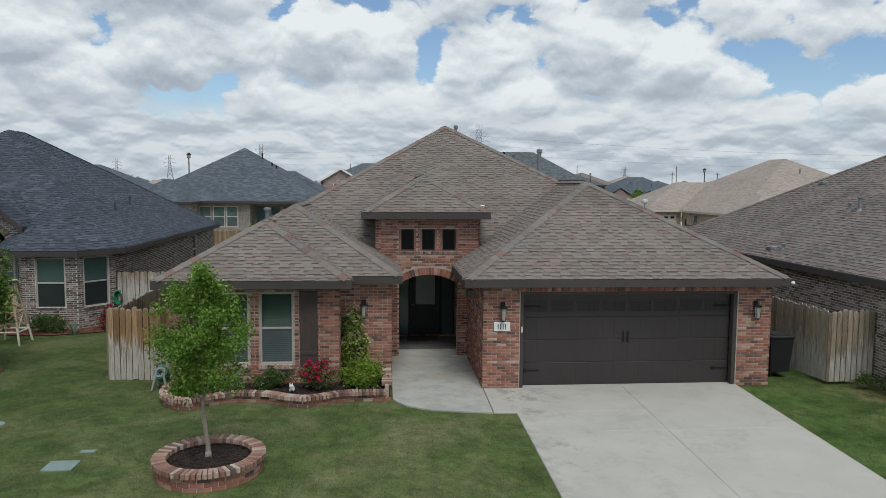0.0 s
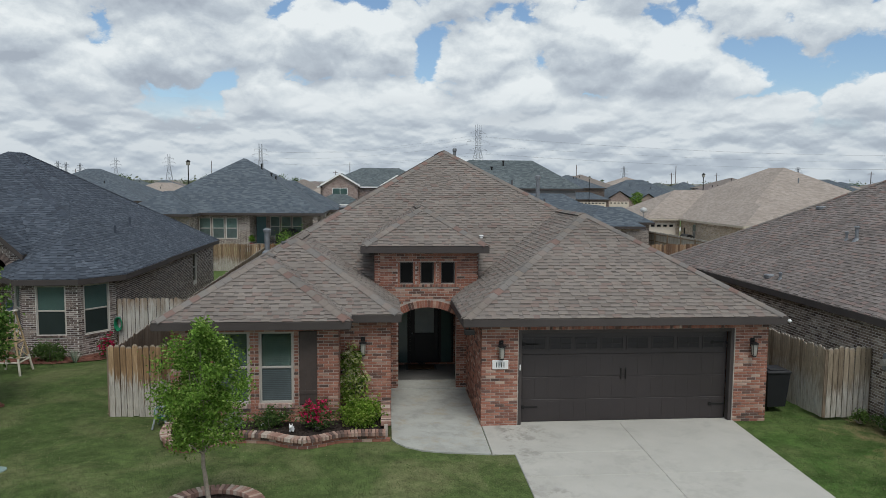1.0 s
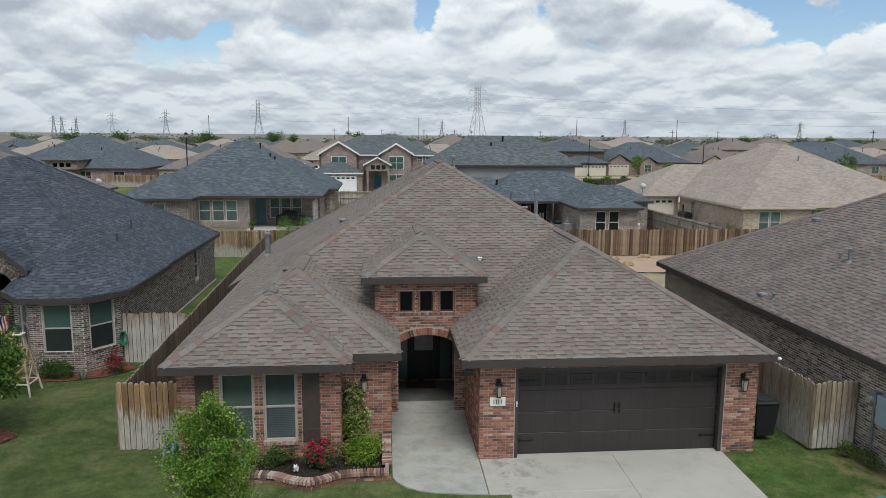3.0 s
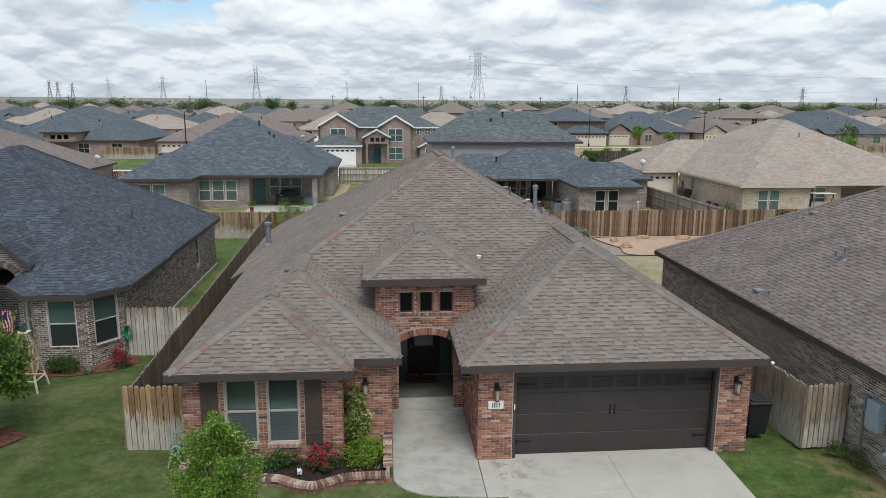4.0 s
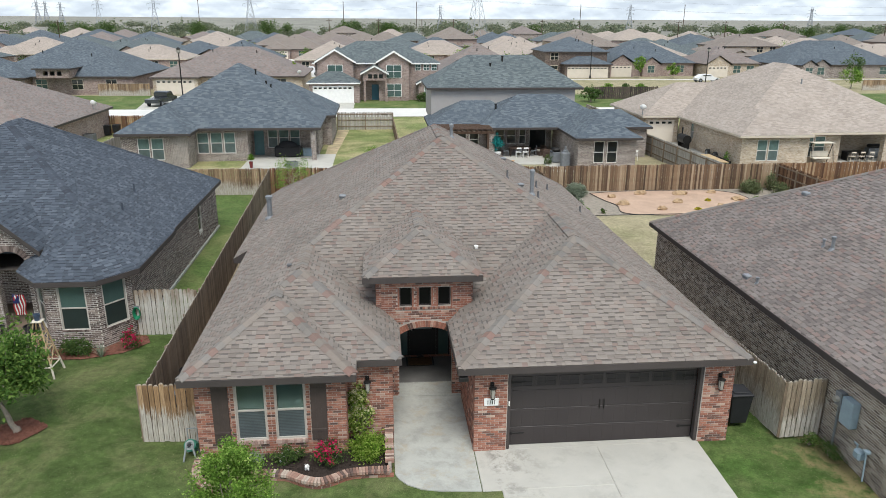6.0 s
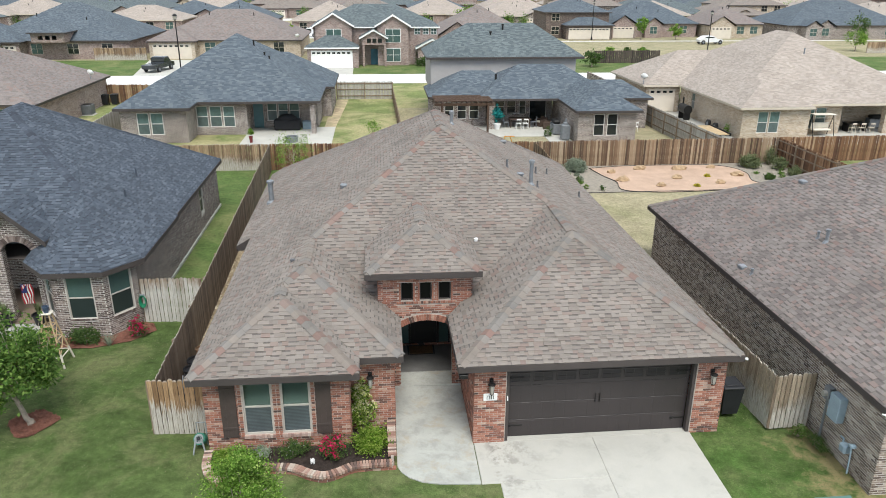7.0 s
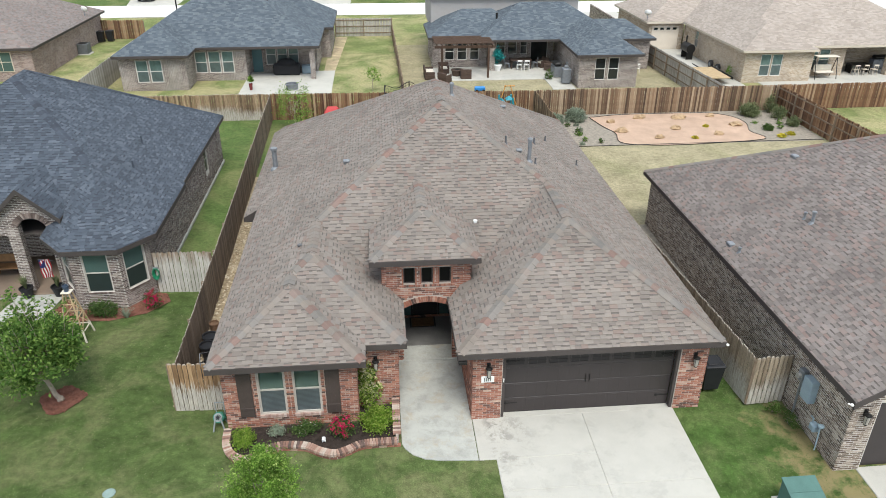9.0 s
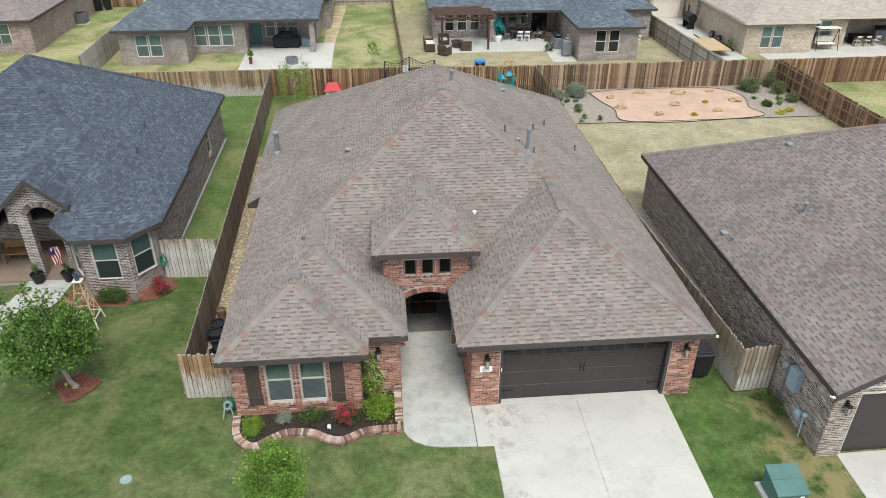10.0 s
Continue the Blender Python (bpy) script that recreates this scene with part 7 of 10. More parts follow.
# hose reel, bin, transformer, meters, covers
PLASTIC_GREY = material("grey plastic", (0.42, 0.43, 0.42), 0.5, vary=0.1, bump=0.03)
REEL_GREY = material("weathered grey plastic", (0.23, 0.25, 0.245), 0.55, vary=0.15, bump=0.03)
HOSE = material("green hose", (0.03, 0.15, 0.10), 0.5, vary=0.15, bump=0.03)
BIN = material("black plastic", (0.018, 0.018, 0.02), 0.5, vary=0.15, bump=0.05)
GREENBOX = material("green utility enamel", (0.075, 0.15, 0.13), 0.5, vary=0.14, scale=2.0, bump=0.04)
METERGREY = material("grey meter enamel", (0.26, 0.33, 0.37), 0.5, vary=0.12, bump=0.04)


def hose_reel(x, y):
    """A free-standing reel leaning back: two flanges, the wound hose, splayed feet and a handle."""
    t = thing("hose_reel", (x, y, 0), "grey plastic hose reel with green hose on the lawn", "hose reel")
    m = pose(x, y, 0.34, -38, 0, -12)

    def ring(c, r, thick, depth, n=22):
        s = Shape()
        v = [m @ Vector((q * math.cos(2 * math.pi * i / n), c + e, q * math.sin(2 * math.pi * i / n))) for i in range(n) for q, e in ((r, 0), (r, depth), (r - thick, depth), (r - thick, 0))]
        s.shared(v, [(4 * i + k, 4 * ((i + 1) % n) + k, 4 * ((i + 1) % n) + (k + 1) % 4, 4 * i + (k + 1) % 4) for i in range(n) for k in range(4)])
        return s

    for c in (-0.13, 0.12):
        f = part("flange", ring(c, 0.13, 0.045, 0.018), REEL_GREY, t)
        for k in range(4):
            s = Shape()
            a = k * math.pi / 4
            d = Vector((math.cos(a), 0, math.sin(a))) * 0.1
            s.tube(m @ (Vector((0, c + 0.009, 0)) - d), m @ (Vector((0, c + 0.009, 0)) + d), 0.012, n=6)
            part("spoke", s, REEL_GREY, f)
    for k in range(6):
        part("hose_turn", ring(-0.105 + k * 0.036, 0.165 - 0.008 * (k % 2), 0.06, 0.034), HOSE, t)
    s = Shape()
    s.tube(m @ Vector((0, -0.17, 0)), m @ Vector((0, 0.15, 0)), 0.045, n=14)
    part("hub", s, BIN, t)
    for u in (-0.13, 0.13):
        s = Shape()
        s.tube(m @ Vector((u * 0.6, -0.14, 0)), (x + u * 1.3, y - 0.27, 0.02), 0.03, 0.022)
        s.tube(m @ Vector((u * 0.6, 0.14, 0)), (x + u * 1.2, y + 0.16, 0.02), 0.026, 0.022)
        part("side_leg", s, REEL_GREY, t)
        s = Shape()
        s.tube(m @ Vector((u, 0.13, 0.02)), (x + u, y + 0.2, 0.74), 0.014)
        part("handle_post", s, REEL_GREY, t)
    s = Shape()
    s.tube((x - 0.14, y + 0.2, 0.74), (x + 0.14, y + 0.2, 0.74), 0.017)
    part("push_handle", s, REEL_GREY, t)


hose_reel(-5.1, 16.98)


def wheelie_bin(x, y, label="black wheeled refuse bin beside the garage wall"):
    t = thing("refuse_bin", (x, y, 0), label, "bin", "refuse bins")
    s = Shape()
    a, b = 0.24, 0.31
    v = [Vector(q) for q in ((x - a, y - a, 0.08), (x + a, y - a, 0.08), (x + a, y + a, 0.08), (x - a, y + a, 0.08), (x - b, y - b, 0.95), (x + b, y - b, 0.95), (x + b, y + b, 0.95), (x - b, y + b, 0.95))]
    s.shared(v, ((0, 3, 2, 1), (4, 5, 6, 7), (0, 1, 5, 4), (1, 2, 6, 5), (2, 3, 7, 6), (3, 0, 4, 7)))
    part("tub", s, BIN, t)
    s = Shape()
    s.soft_box(x - 0.33, x + 0.33, y - 0.34, y + 0.34, 0.95, 1.03, 0.025)
    s.soft_box(x - 0.22, x + 0.22, y - 0.22, y + 0.22, 1.03, 1.06, 0.02)
    part("lid", s, BIN, t)
    for dx in (-0.24, 0.24):
        s = Shape()
        s.tube((x + dx - 0.03, y + 0.25, 0.1), (x + dx + 0.03, y + 0.25, 0.1), 0.1, n=16)
        part("wheel", s, BLACKMETAL, t)
    s = Shape()
    s.tube((x - 0.26, y + 0.36, 0.9), (x + 0.26, y + 0.36, 0.9), 0.018)
    part("grab_bar", s, BIN, t)


wheelie_bin(10.2, 17.55)


def transformer(x0, x1, y0, y1):
    t = thing("transformer_box", ((x0 + x1) / 2, y0, 0), "green pad-mounted transformer cabinet on a concrete pad", "utility box")
    s = Shape()
    s.soft_box(x0 - 0.12, x1 + 0.1, y0 - 0.1, y1 + 0.1, -0.05, 0.1, 0.02)
    part("pad", s, CONCRETE, t)
    s = Shape()
    v = [Vector(q) for q in ((x0, y0, 0.1), (x1, y0, 0.1), (x1, y1, 0.1), (x0, y1, 0.1), (x0, y0, 0.55), (x1, y0, 0.55), (x1, y1, 0.78), (x0, y1, 0.78))]
    s.shared(v, ((0, 3, 2, 1), (4, 5, 6, 7), (0, 1, 5, 4), (1, 2, 6, 5), (2, 3, 7, 6), (3, 0, 4, 7)))
    part("cabinet", s, GREENBOX, t)
    s = Shape()
    ym = (y0 + y1) / 2
    for a, b, za, zb in ((y0 - 0.04, ym, 0.55, 0.68), (ym + 0.01, y1 + 0.03, 0.68, 0.8)):
        v = [Vector(q) for q in ((x0 - 0.03, a, za), (x1 + 0.03, a, za), (x1 + 0.03, b, zb), (x0 - 0.03, b, zb), (x0 - 0.03, a, za + 0.035), (x1 + 0.03, a, za + 0.035), (x1 + 0.03, b, zb + 0.035), (x0 - 0.03, b, zb + 0.035))]
        s.shared(v, ((0, 3, 2, 1), (4, 5, 6, 7), (0, 1, 5, 4), (1, 2, 6, 5), (2, 3, 7, 6), (3, 0, 4, 7)))
    part("lid", s, GREENBOX, t)
    for k, mt in ((0.2, BLACKMETAL), (0.48, STEEL), (0.75, WHITE)):
        s = Shape()
        s.soft_box(x0 + k * (x1 - x0), x0 + k * (x1 - x0) + 0.12, y0 - 0.012, y0 - 0.001, 0.42, 0.48, 0.003)
        part("decal", s, mt, t)
    return t


TX = transformer(10.2, 11.06, 12.12, 12.95)
TX.location.z = -0.2
t = ELECTRIC = thing("electric_meter", (12.25, 15.9, 1.3), "grey electric meter cabinet and conduit on the brick wall", "meter")
s = Shape()
s.soft_box(12.08, 12.31, 15.3, 15.75, 1.0, 1.75, 0.015)
part("cabinet", s, METERGREY, t)
s = Shape()
s.soft_box(12.12, 12.31, 15.85, 16.1, 1.35, 1.75, 0.015)
part("meter_socket", s, STEEL, t)
s = Shape()
s.tube((12.12, 15.97, 1.55), (12.02, 15.97, 1.55), 0.085, 0.08, 16)
part("dial", s, LAMPGLASS, t)
s = Shape()
s.tube((12.2, 15.97, 0.0), (12.2, 15.97, 1.36), 0.035)
part("conduit", s, STEEL, t)
t = thing("gas_meter", (12.2, 14.8, 0), "grey gas meter with pipes beside the brick wall", "meter")
s = Shape()
s.soft_box(12.02, 12.24, 14.68, 14.95, 0.45, 0.72, 0.05)
part("meter_body", s, METERGREY, t)
for y, z in ((14.7, 0.8), (14.93, 0.8)):
    s = Shape()
    s.tube((12.13, y, 0.7), (12.13, y, z), 0.025)
    s.tube((12.13, y, z), (12.13, y + (0.12 if y > 14.8 else -0.12), z), 0.025)
    part("pipe", s, METERGREY, t)
s = Shape()
s.tube((12.13, 14.58, 0.8), (12.1, 14.5, 0.0), 0.022)
part("riser", s, METERGREY, t)
s = Shape()
s.lathe((12.13, 14.55, 0.78), [(0.02, 0), (0.08, 0.02), (0.08, 0.08), (0.03, 0.1)], 14)
part("regulator", s, METERGREY, t)
s = Shape()
s.chain([Vector(q) for q in ((12.16, 15.85, 1.42), (12.13, 15.8, 1.3), (12.16, 15.76, 1.2))], 0.03)
part("elbow", s, STEEL, ELECTRIC)
shrub((11.75, 16.25, 0), 0.24, 0.18, 0.34, 380, 0.045, LEAF_MEADOW, "leafy weeds at the foot of the fence", 41, name="weeds")
shrub((12.0, 15.75, 0), 0.18, 0.5, 0.3, 600, 0.04, LEAF_DARK, "dark green weeds along the brick wall", 42, name="weeds")
COVER = material("pale green utility cover", (0.20, 0.27, 0.245), 0.7, vary=0.15, scale=6.0)
s = Shape()
s.soft_box(-5.65, -5.15, 12.08, 12.5, -0.02, 0.03, 0.012)
whole("meter_cover", s, COVER, "pale green water meter lid set in the lawn", "lid")
s = Shape()
s.soft_box(-5.35, -5.08, 12.9, 13.02, -0.02, 0.02, 0.01)
whole("valve_cover", s, COVER, "small pale valve lid set in the lawn", "lid")
s = Shape()
s.lathe((-7.6, 14.55, -0.02), [(0.17, 0), (0.17, 0.035), (0.14, 0.05)], 20)
whole("drain_cover", s, COVER, "round pale green lid set in the lawn", "lid")
# things stored in the side yard behind the short fence
CLAY = material("brown glazed clay", (0.15, 0.09, 0.055), 0.85, vary=0.2, scale=8.0)
for x, y, r, h, mt, lb in ((-6.12, 20.48, 0.25, 0.6, BIN, "black plastic nursery tub behind the fence"), (-6.12, 21.0, 0.26, 0.62, BIN, "black plastic nursery tub behind the fence"), (-5.55, 20.7, 0.26, 0.5, BIN, "black plastic nursery tub behind the fence"), (-6.18, 21.95, 0.17, 0.5, CLAY, "tall brown clay pot behind the fence")):
    t = thing("garden_tub", (x, y, 0), lb, "pot", "stored garden tubs")
    s = Shape()
    s.lathe((x, y, 0), [(r * 0.75, 0), (r * 0.97, h * 0.85), (r * 0.9, h * 0.85), (r * 0.88, h * 0.4)], 18)
    part("tub_body", s, mt, t)
    s = Shape()
    s.lathe((x, y, h * 0.85), [(r * 0.98, 0), (r * 1.06, 0.0), (r * 1.06, 0.06), (r * 0.9, 0.06), (r * 0.88, -0.02)], 18)
    part("rim", s, mt, t)


def push_mower(x, y, ang):
    """A folded push mower: deck, motor, four wheels, grass bag and a bent handle."""
    m = pose(x, y, 0, 0, 0, ang)
    t = thing("lawn_mower", (x, y, 0), "black push mower stored behind the short fence", "mower")
    s = Shape()
    s.soft_box(-0.24, 0.24, -0.3, 0.3, 0.12, 0.26, 0.05, m)
    part("deck", s, BIN, t)
    s = Shape()
    s.lathe(m @ Vector((0, 0.06, 0.26)), [(0.15, 0.0), (0.15, 0.12), (0.12, 0.18), (0.05, 0.2), (0.0, 0.2)], 16)
    part("motor", s, BLACKMETAL, t)
    for u in (-0.27, 0.27):
        for v in (-0.26, 0.27):
            s = Shape()
            s.tube(m @ Vector((u - 0.025, v, 0.11)), m @ Vector((u + 0.025, v, 0.11)), 0.11, n=16)
            wh = part("wheel", s, BIN, t)
            s = Shape()
            s.tube(m @ Vector((u - 0.03, v, 0.11)), m @ Vector((u + 0.03, v, 0.11)), 0.04, n=12)
            part("hubcap", s, STEEL, wh)
    s = Shape()
    s.soft_box(-0.2, 0.2, -0.72, -0.32, 0.14, 0.44, 0.07, m)
    part("grass_bag", s, NETTING, t)
    for u in (-0.21, 0.21):
        s = Shape()
        s.chain([m @ Vector(q) for q in ((u, -0.28, 0.22), (u, -0.5, 0.62), (u * 0.9, -0.15, 0.85))], 0.016)
        part("handle_bar", s, STEEL, t)
    s = Shape()
    s.tube(m @ Vector((-0.19, -0.15, 0.85)), m @ Vector((0.19, -0.15, 0.85)), 0.018)
    part("grip", s, BIN, t)


NETTING = material("black woven bag", (0.025, 0.024, 0.025), 0.9, vary=0.25, scale=12.0, bump=0.3)
push_mower(-5.98, 19.75, 12)
ps = Shape()
prng = random.Random(12)
for k in range(3600):
    y = prng.uniform(18.2, 36)
    x = prng.uniform(-6.6 - (y - 17.9) * 0.02, -4.95)
    r = prng.uniform(0.03, 0.075)
    p = Vector((x, y, 0.01))
    q = prng.uniform(0.6, 1.0)
    ps.shared([p + Vector((r, 0, 0)), p + Vector((0, r * q, 0)), p - Vector((r, 0, 0)), p - Vector((0, r * q, 0)), p + Vector((r * 0.1, 0, r * 0.7))], [(0, 1, 4), (1, 2, 4), (2, 3, 4), (3, 0, 4)])
STONES = material("loose buff stones", vary=0.2, scale=8.0, fine=60.0, rough=0.9, spread="island", ramp=[(0.0, (0.21, 0.155, 0.095)), (0.5, (0.36, 0.285, 0.185)), (1.0, (0.54, 0.47, 0.36))], bump=0.2)
whole("loose_stones", ps, STONES, "loose buff river stones along the house wall", "stones", kind="stuff")

# grass blades over the front lawn
def grass(name, x0, x1, y0, y1, n, h, label, holes, seed=4):
    rg = np.random.RandomState(seed)
    xs, ys = rg.uniform(x0, x1, n), rg.uniform(y0, y1, n)
    ok = np.ones(n, bool)
    for a, b, c, d in holes:
        ok &= ~((xs > a) & (xs < b) & (ys > c) & (ys < d))
    ok &= (xs - cx) ** 2 + (ys - cy) ** 2 > 0.92 ** 2
    xs, ys = xs[ok], ys[ok]
    k = len(xs)
    ang, ln, tilt = rg.uniform(0, 6.283, k), h * rg.uniform(0.5, 1.3, k), rg.uniform(0.2, 0.9, k)
    dx, dy = np.cos(ang), np.sin(ang)
    w = 0.007
    g0 = np.clip((xs - 0.2) / 2.2, 0, 1)
    g0 = g0 * (-0.08 - 0.035 * np.maximum(0, 16.7 - ys)) - 0.004
    v = np.zeros((k, 3, 3))
    v[:, 0] = np.stack([xs - dy * w, ys + dx * w, g0], 1)
    v[:, 1] = np.stack([xs + dy * w, ys - dx * w, g0], 1)
    v[:, 2] = np.stack([xs + dx * ln * tilt, ys + dy * ln * tilt, g0 + ln * 0.7], 1)
    me = bpy.data.meshes.new(name)
    me.from_pydata(v.reshape(-1, 3).tolist(), [], np.arange(k * 3).reshape(-1, 3).tolist())
    me.materials.append(LAWN_BLADE)
    return tagged(new(name, me), label, "grass", kind="stuff")


grass("grass", -13, 12.2, 9.0, 24, 190000, 0.034, "short mown grass blades with dormant tips", [(2.9, 8.8, 0, 17), (2.4, 9.7, 15.03, 30), (-5.0, 0.3, 15.6, 30), (0.24, 2.5, 15.05, 30), (-6.7, -4.8, 17.7, 30), (-20, -9.0, 23.3, 30), (-14.5, -12.2, 20, 30), (10.05, 11.35, 12.1, 13.3)])
LEAF_MID = leaf_material("mid green tree leaves", [(0.0, (0.05, 0.105, 0.022)), (0.5, (0.105, 0.195, 0.04)), (1.0, (0.24, 0.345, 0.085))], 0.42)

# ---- neighbouring front yard ----
tree((-10.3, 18.6, 0.05), 2.95, 0.95, 1.5, 8200, 0.082, LEAF_MID, "leafy young tree with a pale trunk in red mulch", 51, zlow=1.0, lean=(-0.4, 0.1), clumps=64, trunk_r=0.08, limbs=52, shell=0.4, tight=0.105, shoots=30, reach=1.35)
mb_ = thing("mulch_ring", (-10.3, 18.6, 0), "irregular ring of red bark mulch round a tree", "mulch", kind="structure")
mulch(mb_, [(-10.28 + (0.66 + 0.12 * math.sin(3 * a)) * math.cos(a), 18.6 + (0.62 + 0.1 * math.cos(4 * a)) * math.sin(a)) for a in [k * math.pi / 14 for k in range(28)]], 0.03, 900, RED_MULCH, 0.05)
mb_ = thing("mulch_border", (-10.3, 23.5, 0), "red bark border along the bay window", "mulch", kind="structure")
mulch(mb_, [(-12.6, 23.6), (-11.6, 23.15), (-10.2, 23.1), (-9.0, 23.5), (-8.3, 24.3), (-8.6, 24.9), (-9.0, 25.0), (-9.8, 23.95), (-11.5, 23.95), (-12.3, 24.8)], 0.03, 900, RED_MULCH, 0.05)
shrub((-10.55, 23.5, 0), 0.5, 0.34, 0.62, 1700, 0.05, LEAF_DARK, "rounded dark green shrub below a bay window", 52)
shrub((-8.85, 23.95, 0), 0.34, 0.3, 0.75, 600, 0.045, LEAF_DARK, "rose bush with red blooms beside the bay", 53, name="rose_bush", flowers=(60, 0.05, PETAL))
for x, y, sd in ((-11.4, 23.5, 54), (-9.65, 23.3, 55)):
    rng = random.Random(sd)
    t = thing("grass_tuft", (x, y, 0), "grey-green spiky ornamental grass tuft", "plant", "grass tufts")
    for k in range(46):
        s = Shape()
        a, r, hh = rng.uniform(0, 6.28), rng.uniform(0.18, 0.34), rng.uniform(0.25, 0.5)
        d = Vector((math.cos(a), math.sin(a), 0))
        n_ = Vector((-d.y, d.x, 0)) * 0.008
        b = Vector((x, y, 0)) + d * 0.03
        s.shared([b - n_, b + n_, b + d * r * 0.6 + n_ + Vector((0, 0, hh * 0.8)), b + d * r * 0.6 - n_ + Vector((0, 0, hh * 0.8)), b + d * r + Vector((0, 0, hh))], [(0, 1, 2, 3), (3, 2, 4)])
        part("blade", s, LEAF_BLUE, t)
TIMBER = material("pale raw timber", (0.42, 0.31, 0.18), 0.8, vary=0.2, scale=4.0, fine=50.0, bump=0.2)
PALE_TIMBER = material("whitewashed timber", (0.56, 0.51, 0.42), 0.8, vary=0.2, scale=4.0, fine=50.0, bump=0.2)
BLUE_PAIL = material("blue-grey glazed pail", (0.06, 0.085, 0.13), 0.4, vary=0.25, scale=8.0, bump=0.05)


def timber_windmill(x, y):
    """A garden windmill: whitewashed splayed feet, a timber tower with cross braces, a small top deck and a wheel of sails."""
    t = thing("timber_windmill", (x, y, 0), "timber garden windmill on splayed whitewashed legs", "garden ornament")
    corners = ((-1, -1), (1, -1), (1, 1), (-1, 1))

    def at(c, z):
        k = 0.40 - 0.30 * z / 1.86
        return Vector((x + c[0] * k, y + c[1] * k, z))

    for c in corners:
        s = Shape()
        s.tube(at(c, 0.0), at(c, 0.5), 0.034, 0.032, n=6)
        part("foot", s, PALE_TIMBER, t, "whitewashed foot")
        s = Shape()
        s.tube(at(c, 0.505), at(c, 1.86), 0.03, 0.026, n=6)
        part("leg", s, TIMBER, t)
    for i in range(4):
        c, d = corners[i], corners[(i + 1) % 4]
        for z, mt in ((0.38, PALE_TIMBER), (0.95, TIMBER), (1.45, TIMBER)):
            s = Shape()
            s.tube(at(c, z), at(d, z), 0.024, n=6)
            part("rail", s, mt, t)
        for z0, z1 in ((0.42, 0.93), (0.97, 1.43)):
            s = Shape()
            s.tube(at(c, z0), at(d, z1), 0.017, n=6)
            part("cross_brace", s, TIMBER, t)
    s = Shape()
    s.soft_box(x - 0.17, x + 0.17, y - 0.15, y + 0.15, 1.86, 1.9, 0.01)
    part("deck", s, PALE_TIMBER, t)
    for k in range(10):
        m = Matrix.Translation((x - 0.32, y - 0.28, 0.98)) @ Matrix.Rotation(-0.5, 4, "Z") @ Matrix.Rotation(k * math.pi / 5 + 0.3, 4, "Y")
        s = Shape()
        s.box(-0.02, 0.035, -0.008, 0.008, 0.03, 0.3, m)
        part("sail", s, TIMBER, t)
    p = thing("pail", (x, y, 1.9), "blue-grey glazed pail on a timber windmill", "pail")
    s = Shape()
    s.lathe((x, y, 1.9), [(0.07, 0.0), (0.1, 0.16), (0.11, 0.22), (0.095, 0.22), (0.08, 0.12)], 16)
    part("pail_body", s, BLUE_PAIL, p)
    s = Shape()
    s.chain([Vector((x + 0.105 * math.cos(j * math.pi / 8), y, 2.11 + 0.12 * math.sin(j * math.pi / 8))) for j in range(9)], 0.008)
    part("bail", s, STEEL, p)


timber_windmill(-10.98, 22.15)
sheet("curved_walk", [(-19, 20.0), (-14.2, 21.6), (-13.2, 22.4), (-12.7, 23.6), (-12.5, 25.3), (-14.3, 25.3), (-14.5, 23.8), (-15.4, 22.9), (-19, 22.0)], 0.03, CONCRETE_OLD, "pale curved concrete walk to the neighbouring porch", "walkway", 0.1)
FLAG_RED = material("flag red cloth", (0.42, 0.03, 0.04), 0.8, vary=0.1)
FLAG_BLUE = material("flag blue cloth", (0.03, 0.04, 0.14), 0.8, vary=0.1)
t = thing("hanging_flag", (-12.5, 24.9, 1.6), "striped red, white and blue flag on a short pole", "flag")
s = Shape()
s.tube((-12.35, 25.15, 1.55), (-12.75, 24.3, 2.1), 0.014)
part("pole", s, STEEL, t)
for k in range(9):
    s = Shape()
    pts = []
    for i in range(8):
        z = 2.0 - i * 0.14
        wob = 0.035 * math.sin(i * 1.1 + k * 0.6)
        pts.append((Vector((-12.72 + 0.035 * k + wob, 24.36 + 0.055 * k, z - 0.02 * k)), Vector((-12.72 + 0.035 * (k + 1) + wob, 24.36 + 0.055 * (k + 1), z - 0.02 * (k + 1)))))
    v = [q for pr in pts for q in pr]
    s.shared(v, [(2 * i, 2 * i + 1, 2 * i + 3, 2 * i + 2) for i in range(7)])
    part("stripe", s, FLAG_RED if k % 2 == 0 else WHITE, t)
s = Shape()
for e in (-0.006, 0.006):
    s.poly([(-12.72 + 0.035 * k + 2 * e, 24.36 + 0.055 * k - e * 3, z - 0.02 * k) for k, z in ((0, 2.01), (0, 1.58), (4.5, 1.58), (4.5, 2.01))])
part("canton", s, FLAG_BLUE, t)
t.scale = (0.72, 0.72, 0.78)
t.location.x -= 0.18


